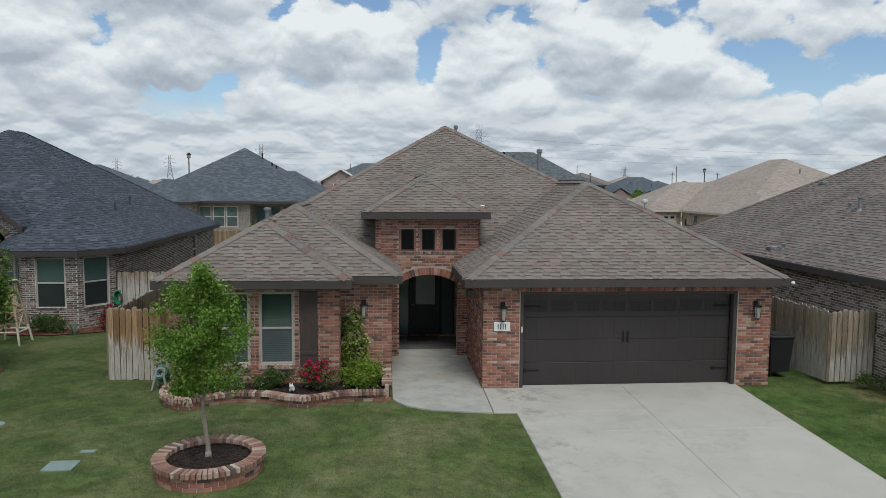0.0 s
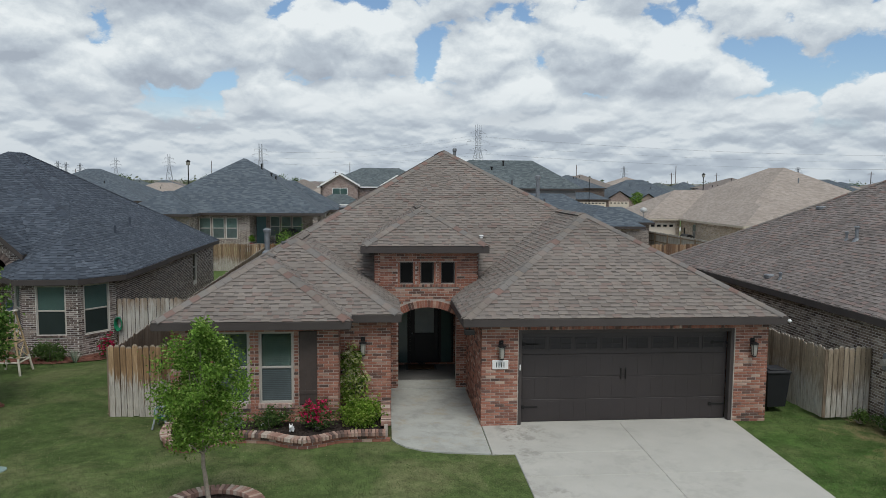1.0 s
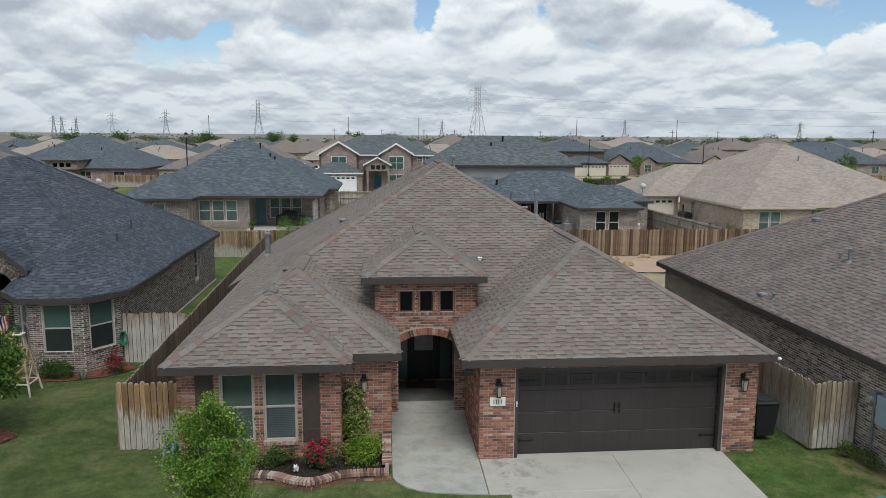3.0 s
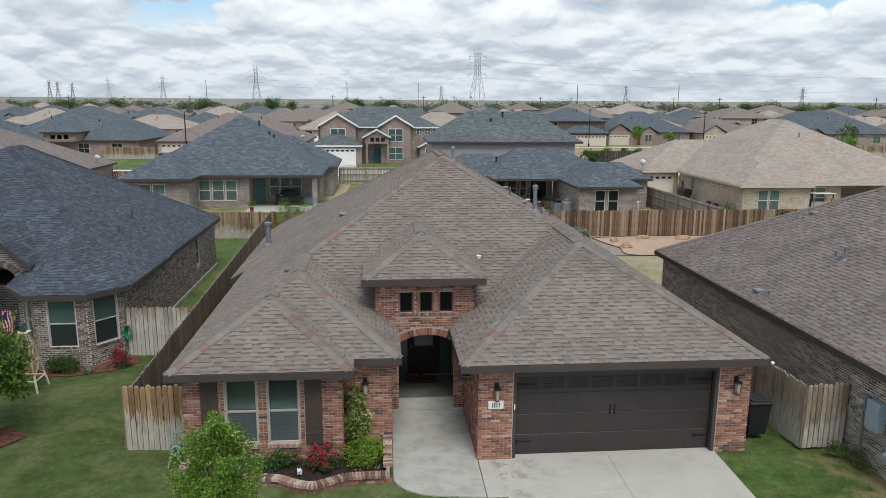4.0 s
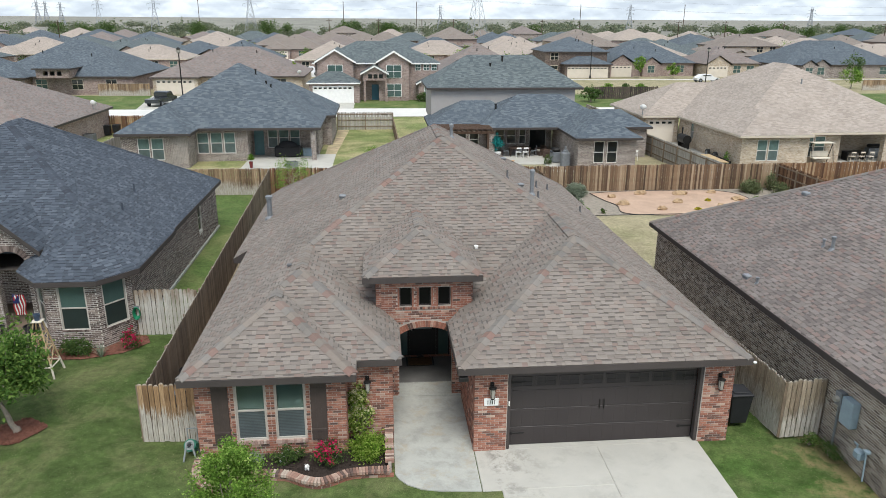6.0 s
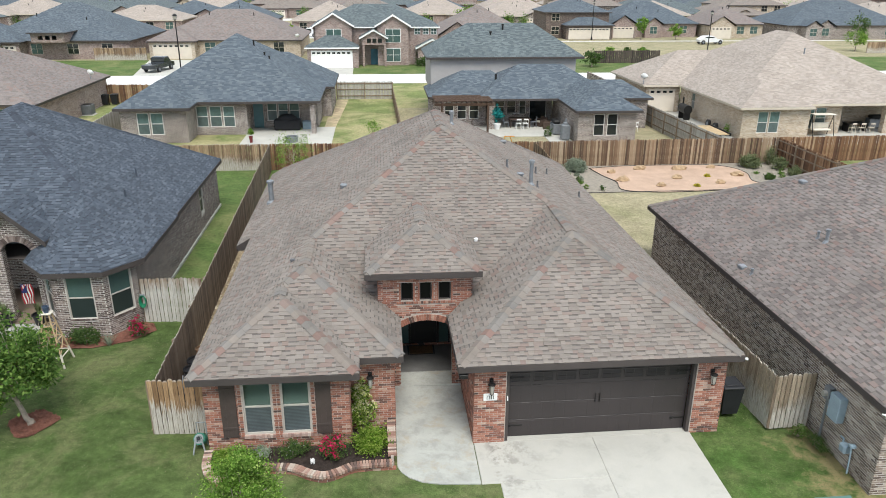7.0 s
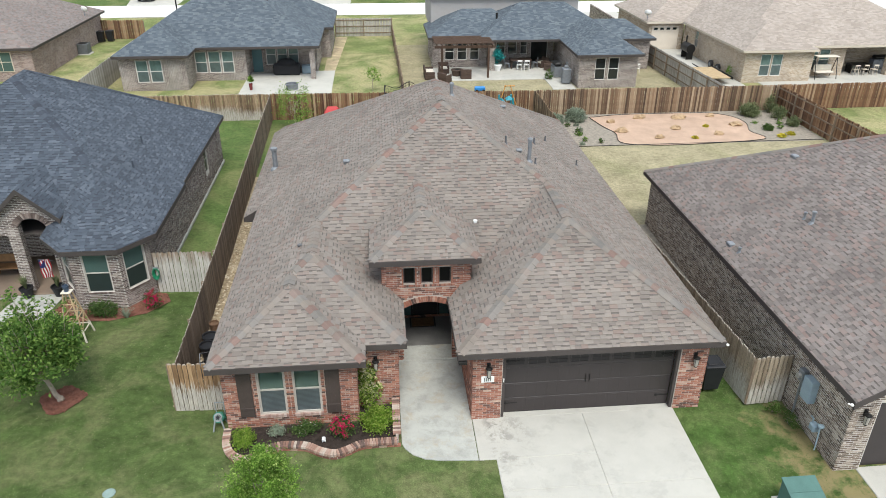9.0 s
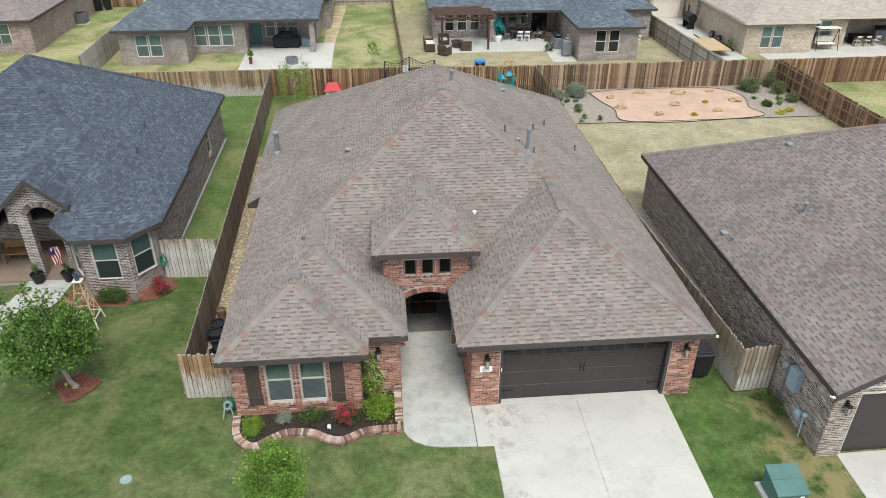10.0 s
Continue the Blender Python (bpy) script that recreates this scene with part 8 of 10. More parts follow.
def pot_plant(x, y, label, leaf=LEAF_DARK, r=0.2, h=0.42, mat=None, tall=0.5, seed=1, spiky=False):
    rng = random.Random(seed)
    t = thing("potted_plant", (x, y, 0.05), label, "plant")
    s = Shape()
    s.lathe((x, y, 0.05), [(r * 0.65, 0), (r * 0.95, h * 0.9), (r * 1.05, h * 0.9), (r * 1.05, h), (r * 0.9, h), (r * 0.85, h * 0.85)], 18)
    part("pot", s, mat or BIN, t)
    c = Shape()
    if spiky:
        for k in range(30):
            a, lean = rng.uniform(0, 6.283), rng.uniform(0.1, 0.75)
            d, b = Vector((math.cos(a), math.sin(a), 0)), Vector((x, y, 0.05 + h * 0.85))
            wd = Vector((-d.y, d.x, 0)) * 0.022
            mid_, tip = b + d * lean * tall * 0.4 + Vector((0, 0, tall * 0.55)), b + d * lean * tall * 0.9 + Vector((0, 0, tall * (1.05 - 0.35 * lean)))
            c.shared([b - wd, b + wd, mid_ + wd * 0.9, mid_ - wd * 0.9, tip], [(0, 1, 2, 3), (3, 2, 4)])
        part("leaves", c, leaf, t)
        return t
    pts, _ = crown_points(260, (x, y), r * 1.2, r * 1.2, (0.05 + h, 0.05 + h + tall), rng, 18, 0.2, 0.3)
    leaf_quads(c, pts, 0.07, rng, -0.5, 2.2)
    part("leaves", c, leaf, t)
    return t


pot_plant(-13.86, 25.05, "dark round pot with a spiky green plant", LEAF_OLIVE, r=0.25, tall=0.62, seed=3, spiky=True)
pot_plant(-12.7, 25.1, "dark round pot with a spiky plant by the walk", LEAF_OLIVE, r=0.25, tall=0.55, seed=4, spiky=True)
t = thing("porch_bench", (-16.2, 27.2, 0.08), "carved wooden bench on the neighbouring porch", "bench")
OAK = material("stained oak", (0.24, 0.13, 0.06), 0.6, vary=0.25, scale=5.0, fine=50.0, bump=0.15)
for x in (-16.75, -15.65):
    for y in (26.95, 27.4):
        s = Shape()
        s.soft_box(x - 0.03, x + 0.03, y - 0.03, y + 0.03, 0.08, 0.5 if y < 27 else 1.0, 0.006)
        part("leg", s, OAK, t)
s = Shape()
s.soft_box(-16.8, -15.6, 26.92, 27.42, 0.5, 0.54, 0.01)
part("seat", s, OAK, t)
s = Shape()
s.soft_box(-16.72, -15.68, 27.38, 27.42, 0.62, 0.98, 0.01)
part("backrest", s, OAK, t)
t.location.x, t.location.y = t.location.x + 1.0, t.location.y - 0.4
t = thing("garden_hose", (-8.93, 25.02, 0.9), "green garden hose hung in a coil on the brick corner", "hose")
for k in range(5):
    s = Shape()
    r_ = 0.085 + 0.01 * k
    s.chain([Vector((-8.86 + r_ * math.cos(a_ * math.pi / 8), 25.0 - 0.03 * k, 0.92 + 1.9 * r_ * math.sin(a_ * math.pi / 8))) for a_ in range(17)], 0.018)
    part("hose_turn", s, material("bright green hose", (0.02, 0.20, 0.10), 0.5, vary=0.1, bump=0.0) if k == 0 else bpy.data.materials["bright green hose"], t)
s = Shape()
s.soft_box(-8.99, -8.8, 25.0, 25.04, 1.08, 1.16, 0.008)
part("hook", s, STEEL, t)

# ---- back yards ----
RED_PLASTIC = material("red plastic", (0.40, 0.04, 0.04), 0.45, vary=0.1)
CREAM_PLASTIC = material("cream plastic", (0.60, 0.52, 0.42), 0.5, vary=0.1)
TEAL_PLASTIC = material("teal plastic", (0.02, 0.22, 0.27), 0.45, vary=0.1)
t = thing("playhouse", (-3.05, 45.9, 0), "cream plastic toy playhouse with a red roof", "playhouse")
s = Shape()
s.soft_box(-3.5, -2.6, 45.45, 46.35, 0.0, 0.8, 0.03)
part("walls", s, CREAM_PLASTIC, t)
s = Shape()
s.shared([Vector(q) for q in ((-3.6, 45.35, 0.79), (-2.5, 45.35, 0.79), (-2.5, 46.45, 0.79), (-3.6, 46.45, 0.79), (-3.35, 45.9, 1.22), (-2.75, 45.9, 1.22))], [(0, 1, 5, 4), (2, 3, 4, 5), (3, 0, 4), (1, 2, 5), (0, 3, 2, 1)])
part("roof", s, RED_PLASTIC, t)
s = Shape()
s.soft_box(-3.25, -2.85, 45.42, 45.449, 0.05, 0.68, 0.01)
part("door", s, RED_PLASTIC, t)
tree((-5.35, 44.6, 0), 3.0, 0.8, 1.25, 2400, 0.06, LEAF, "thin airy sapling in the back yard", 61, zlow=0.6, clumps=40, trunk_r=0.03, limbs=16)
NET = material("black mesh", (0.02, 0.02, 0.022), 0.8, vary=0.1)


def trampoline(x, y, r=1.72):
    """Round mat on bent legs inside a sagging net between padded poles, with a small white hoop board."""
    t = thing("trampoline", (x, y, 0), "black round trampoline with a sagging net and a white hoop board", "trampoline")
    s = Shape()
    s.lathe((x, y, 0.75), [(r, 0), (r + 0.05, 0.02), (r + 0.05, 0.1), (r - 0.25, 0.11), (0.01, 0.09)], 28)
    part("mat", s, NET, t)
    n, posts = 48, 6
    for k in range(posts):
        a = (k + 0.5) * 2 * math.pi / posts
        d = Vector((math.cos(a), math.sin(a), 0))
        s = Shape()
        s.chain([Vector((x, y, z)) + d * q for q, z in ((r + 0.1, 0.0), (r + 0.1, 1.9), (r + 0.16, 2.4), (r + 0.1, 2.68))], 0.035)
        part("pole", s, NET, t)
    s = Shape()

    def rim(i, f):
        a = 2 * math.pi * i / n
        sag = abs(math.cos(posts * a / 2)) ** 1.5
        q = r + 0.04 - 0.13 * sag * f
        return Vector((x + q * math.cos(a), y + q * math.sin(a), 0.86 + f * (1.8 - 0.32 * sag)))

    for i in range(n):
        for k in range(11):
            s.tube(rim(i, k / 10), rim(i + 1, k / 10), 0.011 if k < 10 else 0.022, n=4, caps=False)
        for k in range(5):
            s.tube(rim(i, k / 5), rim(i, (k + 1) / 5), 0.012, n=4, caps=False)
    part("net", s, NET, t)
    s = Shape()
    s.soft_box(x - 0.47, x - 0.07, y + r + 0.12, y + r + 0.16, 1.62, 2.12, 0.03)
    part("hoop_board", s, WHITE, t, "white plastic hoop board")
    s = Shape()
    s.tube((x - 0.27, y + r + 0.14, 1.7), (x - 0.27, y + r + 0.03, 0.84), 0.022, n=6)
    part("board_arm", s, STEEL, t)


trampoline(1.98, 44.45)
tree((-0.41, 50.03, TERRACE), TERRACE + 1.75, TERRACE + 0.6, 0.62, 620, 0.06, LEAF, "thin airy sapling on the patio lawn", 62, zlow=TERRACE + 0.7, clumps=24, trunk_r=0.02, limbs=10)
t = thing("play_set", (8.4, 45.6, 0), "teal plastic climbing tower with slide and orange swing posts", "play set")
for x in (7.9, 8.7):
    for y in (45.3, 46.1):
        s = Shape()
        s.soft_box(x - 0.05, x + 0.05, y - 0.05, y + 0.05, 0, 1.7, 0.01)
        part("post", s, TEAL_PLASTIC, t)
s = Shape()
s.soft_box(7.85, 8.75, 45.25, 46.15, 0.85, 0.93, 0.02)
part("deck", s, HOSE, t)
for x, z in ((8.05, 1.3), (8.5, 1.5)):
    s = Shape()
    s.shared([Vector(q) for q in ((x - 0.23, 45.42, z), (x + 0.23, 45.42, z), (x + 0.23, 45.98, z), (x - 0.23, 45.98, z), (x, 45.7, z + 0.26))], [(0, 1, 4), (1, 2, 4), (2, 3, 4), (3, 0, 4), (0, 3, 2, 1)])
    part("canopy", s, TEAL_PLASTIC, t)
s = Shape()
s.shared([Vector(q) for q in ((8.8, 44.2, 0.05), (9.3, 44.2, 0.05), (8.75, 45.3, 0.95), (8.3, 45.3, 0.95), (8.8, 44.2, 0.2), (9.3, 44.2, 0.2), (8.75, 45.3, 1.15), (8.3, 45.3, 1.15))], [(0, 1, 2, 3), (0, 3, 7, 4), (1, 5, 6, 2), (4, 5, 1, 0)])
part("slide", s, TEAL_PLASTIC, t)
ORANGE = material("orange steel tube", (0.55, 0.25, 0.05), 0.5, vary=0.1)
for a, b in (((7.6, 46.2, 0), (8.3, 46.0, 2.35)), ((9.4, 46.2, 0), (8.6, 46.0, 2.35)), ((8.2, 46.0, 2.3), (8.9, 46.0, 2.3))):
    s = Shape()
    s.tube(a, b, 0.03)
    part("swing_post", s, ORANGE, t)

# gravel garden with rocks and shrubs
s = Shape()
dirt = smooth_path([(14.1, 46.0), (14.5, 44.0), (14.9, 42.6), (14.7, 40.9), (16.2, 40.3), (18.2, 40.2), (21.0, 40.4), (24.0, 40.9), (23.7, 42.4), (24.2, 44.0), (23.9, 45.5), (22.5, 46.4), (20.0, 46.5), (16.5, 46.45), (14.1, 46.0)], 5)
s.poly([(p.x, p.y, 0.03) for p in dirt][::-1] if area([(p.x, p.y) for p in dirt]) < 0 else [(p.x, p.y, 0.03) for p in dirt])
whole("pink_gravel_bed", s, DIRT, "smooth bed of pink decomposed gravel", "gravel", kind="structure")
t = thing("bed_edging", (19, 43, 0), "thin black curved edging round the pink gravel", "edging")
s = Shape()
for a, b in zip(dirt, dirt[1:]):
    s.tube((a.x, a.y, 0.04), (b.x, b.y, 0.04), 0.02, n=6, caps=False)
s.tube((11, 40.35, 0.04), (27.6, 40.5, 0.04), 0.02, n=6)
part("edging_strip", s, BLACKMETAL, t)
ROCK = material("buff sandstone", (0.37, 0.26, 0.155), 0.9, vary=0.3, scale=5.0, fine=40.0, bump=0.5, depth=0.02)
for k, (x, y, r) in enumerate(((15.25, 44.8, 0.34), (17.45, 45.6, 0.5), (20.1, 45.4, 0.62), (22.4, 45.6, 0.36), (23.3, 43.6, 0.5), (21.35, 41.9, 0.4), (19.1, 43.2, 0.42), (17.35, 41.5, 0.36), (15.4, 42.9, 0.48))):
    s = Shape()
    s.blob((x, y, 0.08), r * 0.85, r * 0.52, 0.2, 0.55, k + 1, 12, -0.4)
    whole("boulder", s, ROCK, "buff sandstone boulder on pink gravel", "rock", "garden boulders")
for k, (x, y, r, h, mt, lb) in enumerate(((11.5, 44.9, 0.56, 0.66, LEAF_BLUE, "rounded grey-green sage shrub by the fence"), (13.0, 45.5, 0.74, 0.82, LEAF_BLUE, "large rounded grey-green sage shrub"), (11.2, 43.2, 0.4, 0.6, LEAF_BLUE, "small sage shrub in gravel"),
                                         (25.2, 45.7, 0.65, 0.8, LEAF_OLIVE, "open green shrub in grey gravel"), (26.9, 45.0, 0.5, 0.8, LEAF_OLIVE, "open green shrub in grey gravel"), (27.0, 43.2, 0.4, 0.65, LEAF_OLIVE, "open green shrub in grey gravel"),
                                         (26.9, 46.2, 0.35, 1.3, LEAF_OLIVE, "tall thin dry shrub at the fence"), (25.0, 42.6, 0.3, 0.35, LEAF_DARK, "small green plant in grey gravel"),
                                         (26.0, 41.6, 0.2, 0.16, LEAF_YELLOW, "low yellow flowering plant in gravel"), (25.2, 41.2, 0.22, 0.16, LEAF_YELLOW, "low yellow flowering plant in gravel"), (19.6, 41.3, 0.15, 0.13, LEAF_YELLOW, "low yellow flowering plant in gravel"), (21.2, 43.5, 0.15, 0.13, LEAF_YELLOW, "low yellow flowering plant in gravel"))):
    shrub((x, y, 0), r, r, h, int((15000 if mt is LEAF_BLUE else 7000 if r > 0.5 else 3000) * max(0.35, r)), 0.055 if mt is LEAF_BLUE else 0.065, mt, lb, 70 + k, clumps=140, tight=0.11 if mt is LEAF_BLUE else 0.2)


# patio furniture
WOOD_DARK = material("dark stained pergola wood", (0.075, 0.045, 0.03), 0.7, vary=0.2, scale=3.0, fine=50.0, bump=0.15)
WICKER = material("brown wicker", (0.075, 0.05, 0.038), 0.8, vary=0.3, scale=20.0, fine=80.0, bump=0.5)
CUSHION = material("cream cushion cloth", (0.62, 0.57, 0.48), 0.9, vary=0.1, bump=0.1)
t = thing("pergola", (6.9, 58, 0), "dark stained wooden pergola over the patio", "pergola")
for x, y in ((5.1, 57.2), (8.8, 57.0)):
    s = Shape()
    s.soft_box(x - 0.08, x + 0.08, y - 0.08, y + 0.08, 0.05, 2.45, 0.012)
    part("post", s, WOOD_DARK, t)
s = Shape()
s.soft_box(4.5, 9.3, 57.0, 57.1, 2.4, 2.6, 0.01)
part("beam", s, WOOD_DARK, t)
for k in range(12):
    s = Shape()
    x = 4.65 + k * 0.4
    s.soft_box(x, x + 0.06, 56.6, 60.0, 2.6, 2.75, 0.008)
    part("rafter", s, WOOD_DARK, t)
for k in range(15):
    s = Shape()
    y = 57.0 + k * 0.2
    s.soft_box(4.5, 9.2, y, y + 0.06, 2.755, 2.8, 0.006)
    part("slat", s, WOOD_DARK, t)


def armchair(x, y, ang, wide, label):
    t = thing("wicker_sofa" if wide > 1 else "wicker_armchair", (0, 0, 0), label, "chair", "wicker patio seats")
    s = Shape()
    s.soft_box(-wide / 2, wide / 2, -0.4, 0.4, 0.0, 0.34, 0.03)
    part("base", s, WICKER, t)
    s = Shape()
    s.soft_box(-wide / 2, wide / 2, 0.3, 0.42, 0.345, 0.78, 0.03)
    part("backrest", s, WICKER, t)
    for sx in (-1, 1):
        s = Shape()
        s.soft_box(sx * (wide / 2 - 0.06) - 0.06, sx * (wide / 2 - 0.06) + 0.06, -0.4, 0.295, 0.345, 0.6, 0.03)
        part("armrest", s, WICKER, t)
    for k in range(max(1, round(wide / 0.75))):
        s = Shape()
        w = (wide - 0.26) / max(1, round(wide / 0.75))
        a = -wide / 2 + 0.13 + k * w
        s.soft_box(a + 0.01, a + w - 0.01, -0.38, 0.28, 0.345, 0.47, 0.05)
        part("cushion", s, CUSHION, t)
    t.matrix_basis = pose(x, y, 0.05, 0, 0, ang)
    return t


armchair(4.1, 57.6, 90, 1.9, "long brown wicker patio sofa with cream cushions")
armchair(5.4, 58.9, 0, 0.85, "brown wicker patio armchair with cream cushion")
armchair(7.0, 57.0, 180, 0.85, "brown wicker patio armchair seen from behind")
armchair(5.2, 55.9, 140, 0.85, "brown wicker patio armchair at the slab edge")
t = thing("fire_table", (6.4, 57.9, 0.05), "round brown fire table on the patio", "table")
s = Shape()
s.lathe((6.4, 57.9, 0.05), [(0.4, 0), (0.45, 0.4), (0.5, 0.42), (0.5, 0.48), (0.2, 0.48)], 20)
part("table_body", s, WICKER, t)
s = Shape()
s.lathe((6.4, 57.9, 0.5), [(0.2, 0), (0.2, 0.06), (0.1, 0.08)], 16)
part("burner", s, BLACKMETAL, t)


def side_chair(x, y, ang, mat, label):
    t = thing("dining_chair", (0, 0, 0), label, "chair", "patio dining chairs")
    for sx in (-0.18, 0.18):
        for sy in (-0.18, 0.18):
            s = Shape()
            s.tube((sx * 1.15, sy * 1.15, 0), (sx, sy, 0.45), 0.018, n=6)
            part("leg", s, mat, t)
    s = Shape()
    s.soft_box(-0.21, 0.21, -0.21, 0.21, 0.45, 0.48, 0.012)
    part("seat", s, mat, t)
    s = Shape()
    for sx in (-0.18, 0.0, 0.18):
        s.tube((sx, 0.19, 0.48), (sx, 0.24, 0.85), 0.016, n=6)
    s.soft_box(-0.2, 0.2, 0.22, 0.25, 0.76, 0.88, 0.01)
    part("backrest", s, mat, t)
    t.matrix_basis = pose(x, y, 0.05, 0, 0, ang)


for x, y, a, mt in ((11.75, 59.2, 180, WHITE), (12.35, 59.2, 180, WHITE), (10.8, 59.8, 90, STEEL), (13.2, 59.9, -90, STEEL), (21.1, 57.3, 200, WHITE)):
    side_chair(x, y, a, mt, "white metal chair with slim legs on the patio" if mt is WHITE else "grey metal chair at the patio table")
for x, y, a in ((13.9, 60.3, -60), (14.3, 59.2, -110)):
    armchair(x, y, a, 0.8, "tan cushioned patio armchair by the glass door")
t = thing("patio_table", (12.0, 60.1, 0.05), "dark rectangular patio dining table", "table")
s = Shape()
s.soft_box(11.1, 12.9, 59.6, 60.6, 0.72, 0.78, 0.012)
part("tabletop", s, WICKER, t)
for x in (11.2, 12.8):
    for y in (59.7, 60.5):
        s = Shape()
        s.soft_box(x - 0.04, x + 0.04, y - 0.04, y + 0.04, 0.05, 0.72, 0.006)
        part("leg", s, WICKER, t)
LEAF_TEAL = leaf_material("teal artificial leaves", [(0.0, (0.01, 0.12, 0.12)), (1.0, (0.04, 0.38, 0.36))], 0.2)
rng = random.Random(77)
t = thing("teal_tree", (9.95, 59.2, 0.05), "teal artificial tree in a white pot", "plant")
s = Shape()
s.lathe((9.95, 59.2, 0.05), [(0.2, 0), (0.3, 0.4), (0.33, 0.42), (0.33, 0.5), (0.25, 0.5)], 16)
part("pot", s, WHITE, t)
c = Shape()
pts, _ = crown_points(900, (9.95, 59.2), 0.45, 0.45, (0.5, 2.2), rng, 30, 0.2, 0.3)
leaf_quads(c, pts, 0.09, rng)
part("foliage", c, LEAF_TEAL, t)


def grill(x, y, ang, label, cover=False, wide=1.3):
    t = thing("grill", (0, 0, 0), label, "grill")
    if cover:
        s = Shape()
        s.soft_box(-wide / 2, wide / 2, -0.35, 0.35, 0.0, 0.85, 0.12)
        part("cover_skirt", s, NET, t)
        s = Shape()
        s.blob((0, 0, 0.8), wide * 0.36, 0.36, 0.42, 0.15, 2, 14, -0.2)
        part("cover_top", s, NET, t, smooth=True)
    else:
        s = Shape()
        s.soft_box(-wide / 2, wide / 2, -0.3, 0.3, 0.05, 0.85, 0.02)
        part("cabinet", s, STEEL, t)
        s = Shape()
        s.soft_box(-wide / 2 + 0.1, wide / 2 - 0.1, -0.28, 0.3, 0.855, 1.15, 0.1)
        part("hood", s, BLACKMETAL, t)
        for k in range(3):
            s = Shape()
            s.tube((-0.3 + k * 0.3, -0.3, 0.78), (-0.3 + k * 0.3, -0.35, 0.78), 0.03)
            part("knob", s, BLACKMETAL, t)
    t.matrix_basis = pose(x, y, 0.05, 0, 0, ang)


grill(14.4, 57.2, -90, "steel patio grill with a black hood against the wall")
grill(-6.85, 55.2, 0, "large grill under a black fabric cover", cover=True, wide=2.0)
bpy.data.objects["grill.001"].location.z = TERRACE + 0.05
t = thing("steel_smoker", (14.65, 54.9, 0), "tall brushed steel smoker cabinet on a slab", "smoker")
s = Shape()
s.soft_box(14.3, 14.95, 54.5, 55.15, 0.1, 1.25, 0.05)
part("cabinet", s, STEEL, t)
s = Shape()
s.lathe((14.62, 54.85, 1.25), [(0.2, 0), (0.2, 0.15), (0.08, 0.2), (0.08, 0.45)], 14)
part("flue", s, STEEL, t)
s = Shape()
s.soft_box(13.3, 15.1, 53.2, 58.0, -0.05, 0.045, 0.01)
whole("side_slab", s, CONCRETE, "pale concrete slab beside the patio", "slab", kind="structure")
shrub((13.6, 56.2, 0), 0.35, 0.35, 0.9, 500, 0.06, LEAF_DARK, "dark green shrub at the patio corner", 91)
t = thing("toy_car", (7.6, 53.0, 0), "small blue plastic toy car on the grass", "toy")
s = Shape()
s.soft_box(7.2, 8.0, 52.8, 53.2, 0.12, 0.4, 0.05)
part("body", s, material("blue plastic", (0.03, 0.2, 0.5), 0.45, vary=0.1), t)
for x in (7.35, 7.85):
    for y in (52.78, 53.22):
        s = Shape()
        s.tube((x, y - 0.04, 0.12), (x, y + 0.04, 0.12), 0.12, n=12)
        part("wheel", s, BLACKMETAL, t)
t = thing("fire_ring", (-6.1, 51.0, 0.05), "round galvanised fire ring on the patio slab", "fire pit")
s = Shape()
s.lathe((-6.1, 51.0, 0.05), [(0.42, 0), (0.42, 0.32), (0.46, 0.32), (0.46, 0.4), (0.38, 0.4), (0.38, 0.1)], 22)
part("ring", s, STEEL, t)
t.location.z += TERRACE
t = pot_plant(-8.95, 50.95, "dark red pot with a leafy plant", LEAF, 0.14, 0.45, material("dark red glaze", (0.16, 0.03, 0.03), 0.5, vary=0.2), 0.6, 8)
t.location.z += TERRACE
t = thing("storage_box", (-5.6, 59.4, 0.05), "grey plastic storage box against the patio post", "box")
s = Shape()
s.soft_box(-6.1, -5.3, 59.0, 59.6, 0.05, 0.55, 0.03)
part("tub", s, METERGREY, t)
s = Shape()
s.soft_box(-6.13, -5.27, 58.97, 59.63, 0.55, 0.62, 0.02)
part("lid", s, METERGREY, t)
t.location += Vector((0.35, -3.7, TERRACE))
# tan house patio
t = thing("swing_bench", (35.8, 55.0, 0.05), "cushioned porch swing on a dark metal stand", "bench")
for x in (34.9, 36.7):
    for dy in (-0.5, 0.5):
        s = Shape()
        s.tube((x, 54.9 + dy, 0.05), (x, 54.9, 1.75), 0.03, n=8)
        part("leg", s, BLACKMETAL, t)
s = Shape()
s.tube((34.9, 54.9, 1.75), (36.7, 54.9, 1.75), 0.03)
part("top_bar", s, BLACKMETAL, t)
s = Shape()
s.soft_box(35.05, 36.55, 54.6, 55.15, 0.5, 0.62, 0.05)
part("seat", s, CUSHION, t)
s = Shape()
s.soft_box(35.05, 36.55, 55.1, 55.2, 0.62, 1.1, 0.05)
part("backrest", s, CUSHION, t)
s = Shape()
s.soft_box(34.9, 36.7, 54.5, 55.3, 1.78, 1.83, 0.02)
part("canopy", s, CUSHION, t)
for x in (39.0, 39.8, 40.6):
    side_chair(x, 55.6, 180, CREAM_PLASTIC, "tan sling chair on the covered patio")
t = thing("patio_table", (39.8, 56.5, 0.05), "dark round-cornered patio table", "table")
s = Shape()
s.soft_box(38.9, 40.7, 56.0, 57.0, 0.7, 0.76, 0.05)
part("tabletop", s, BLACKMETAL, t)
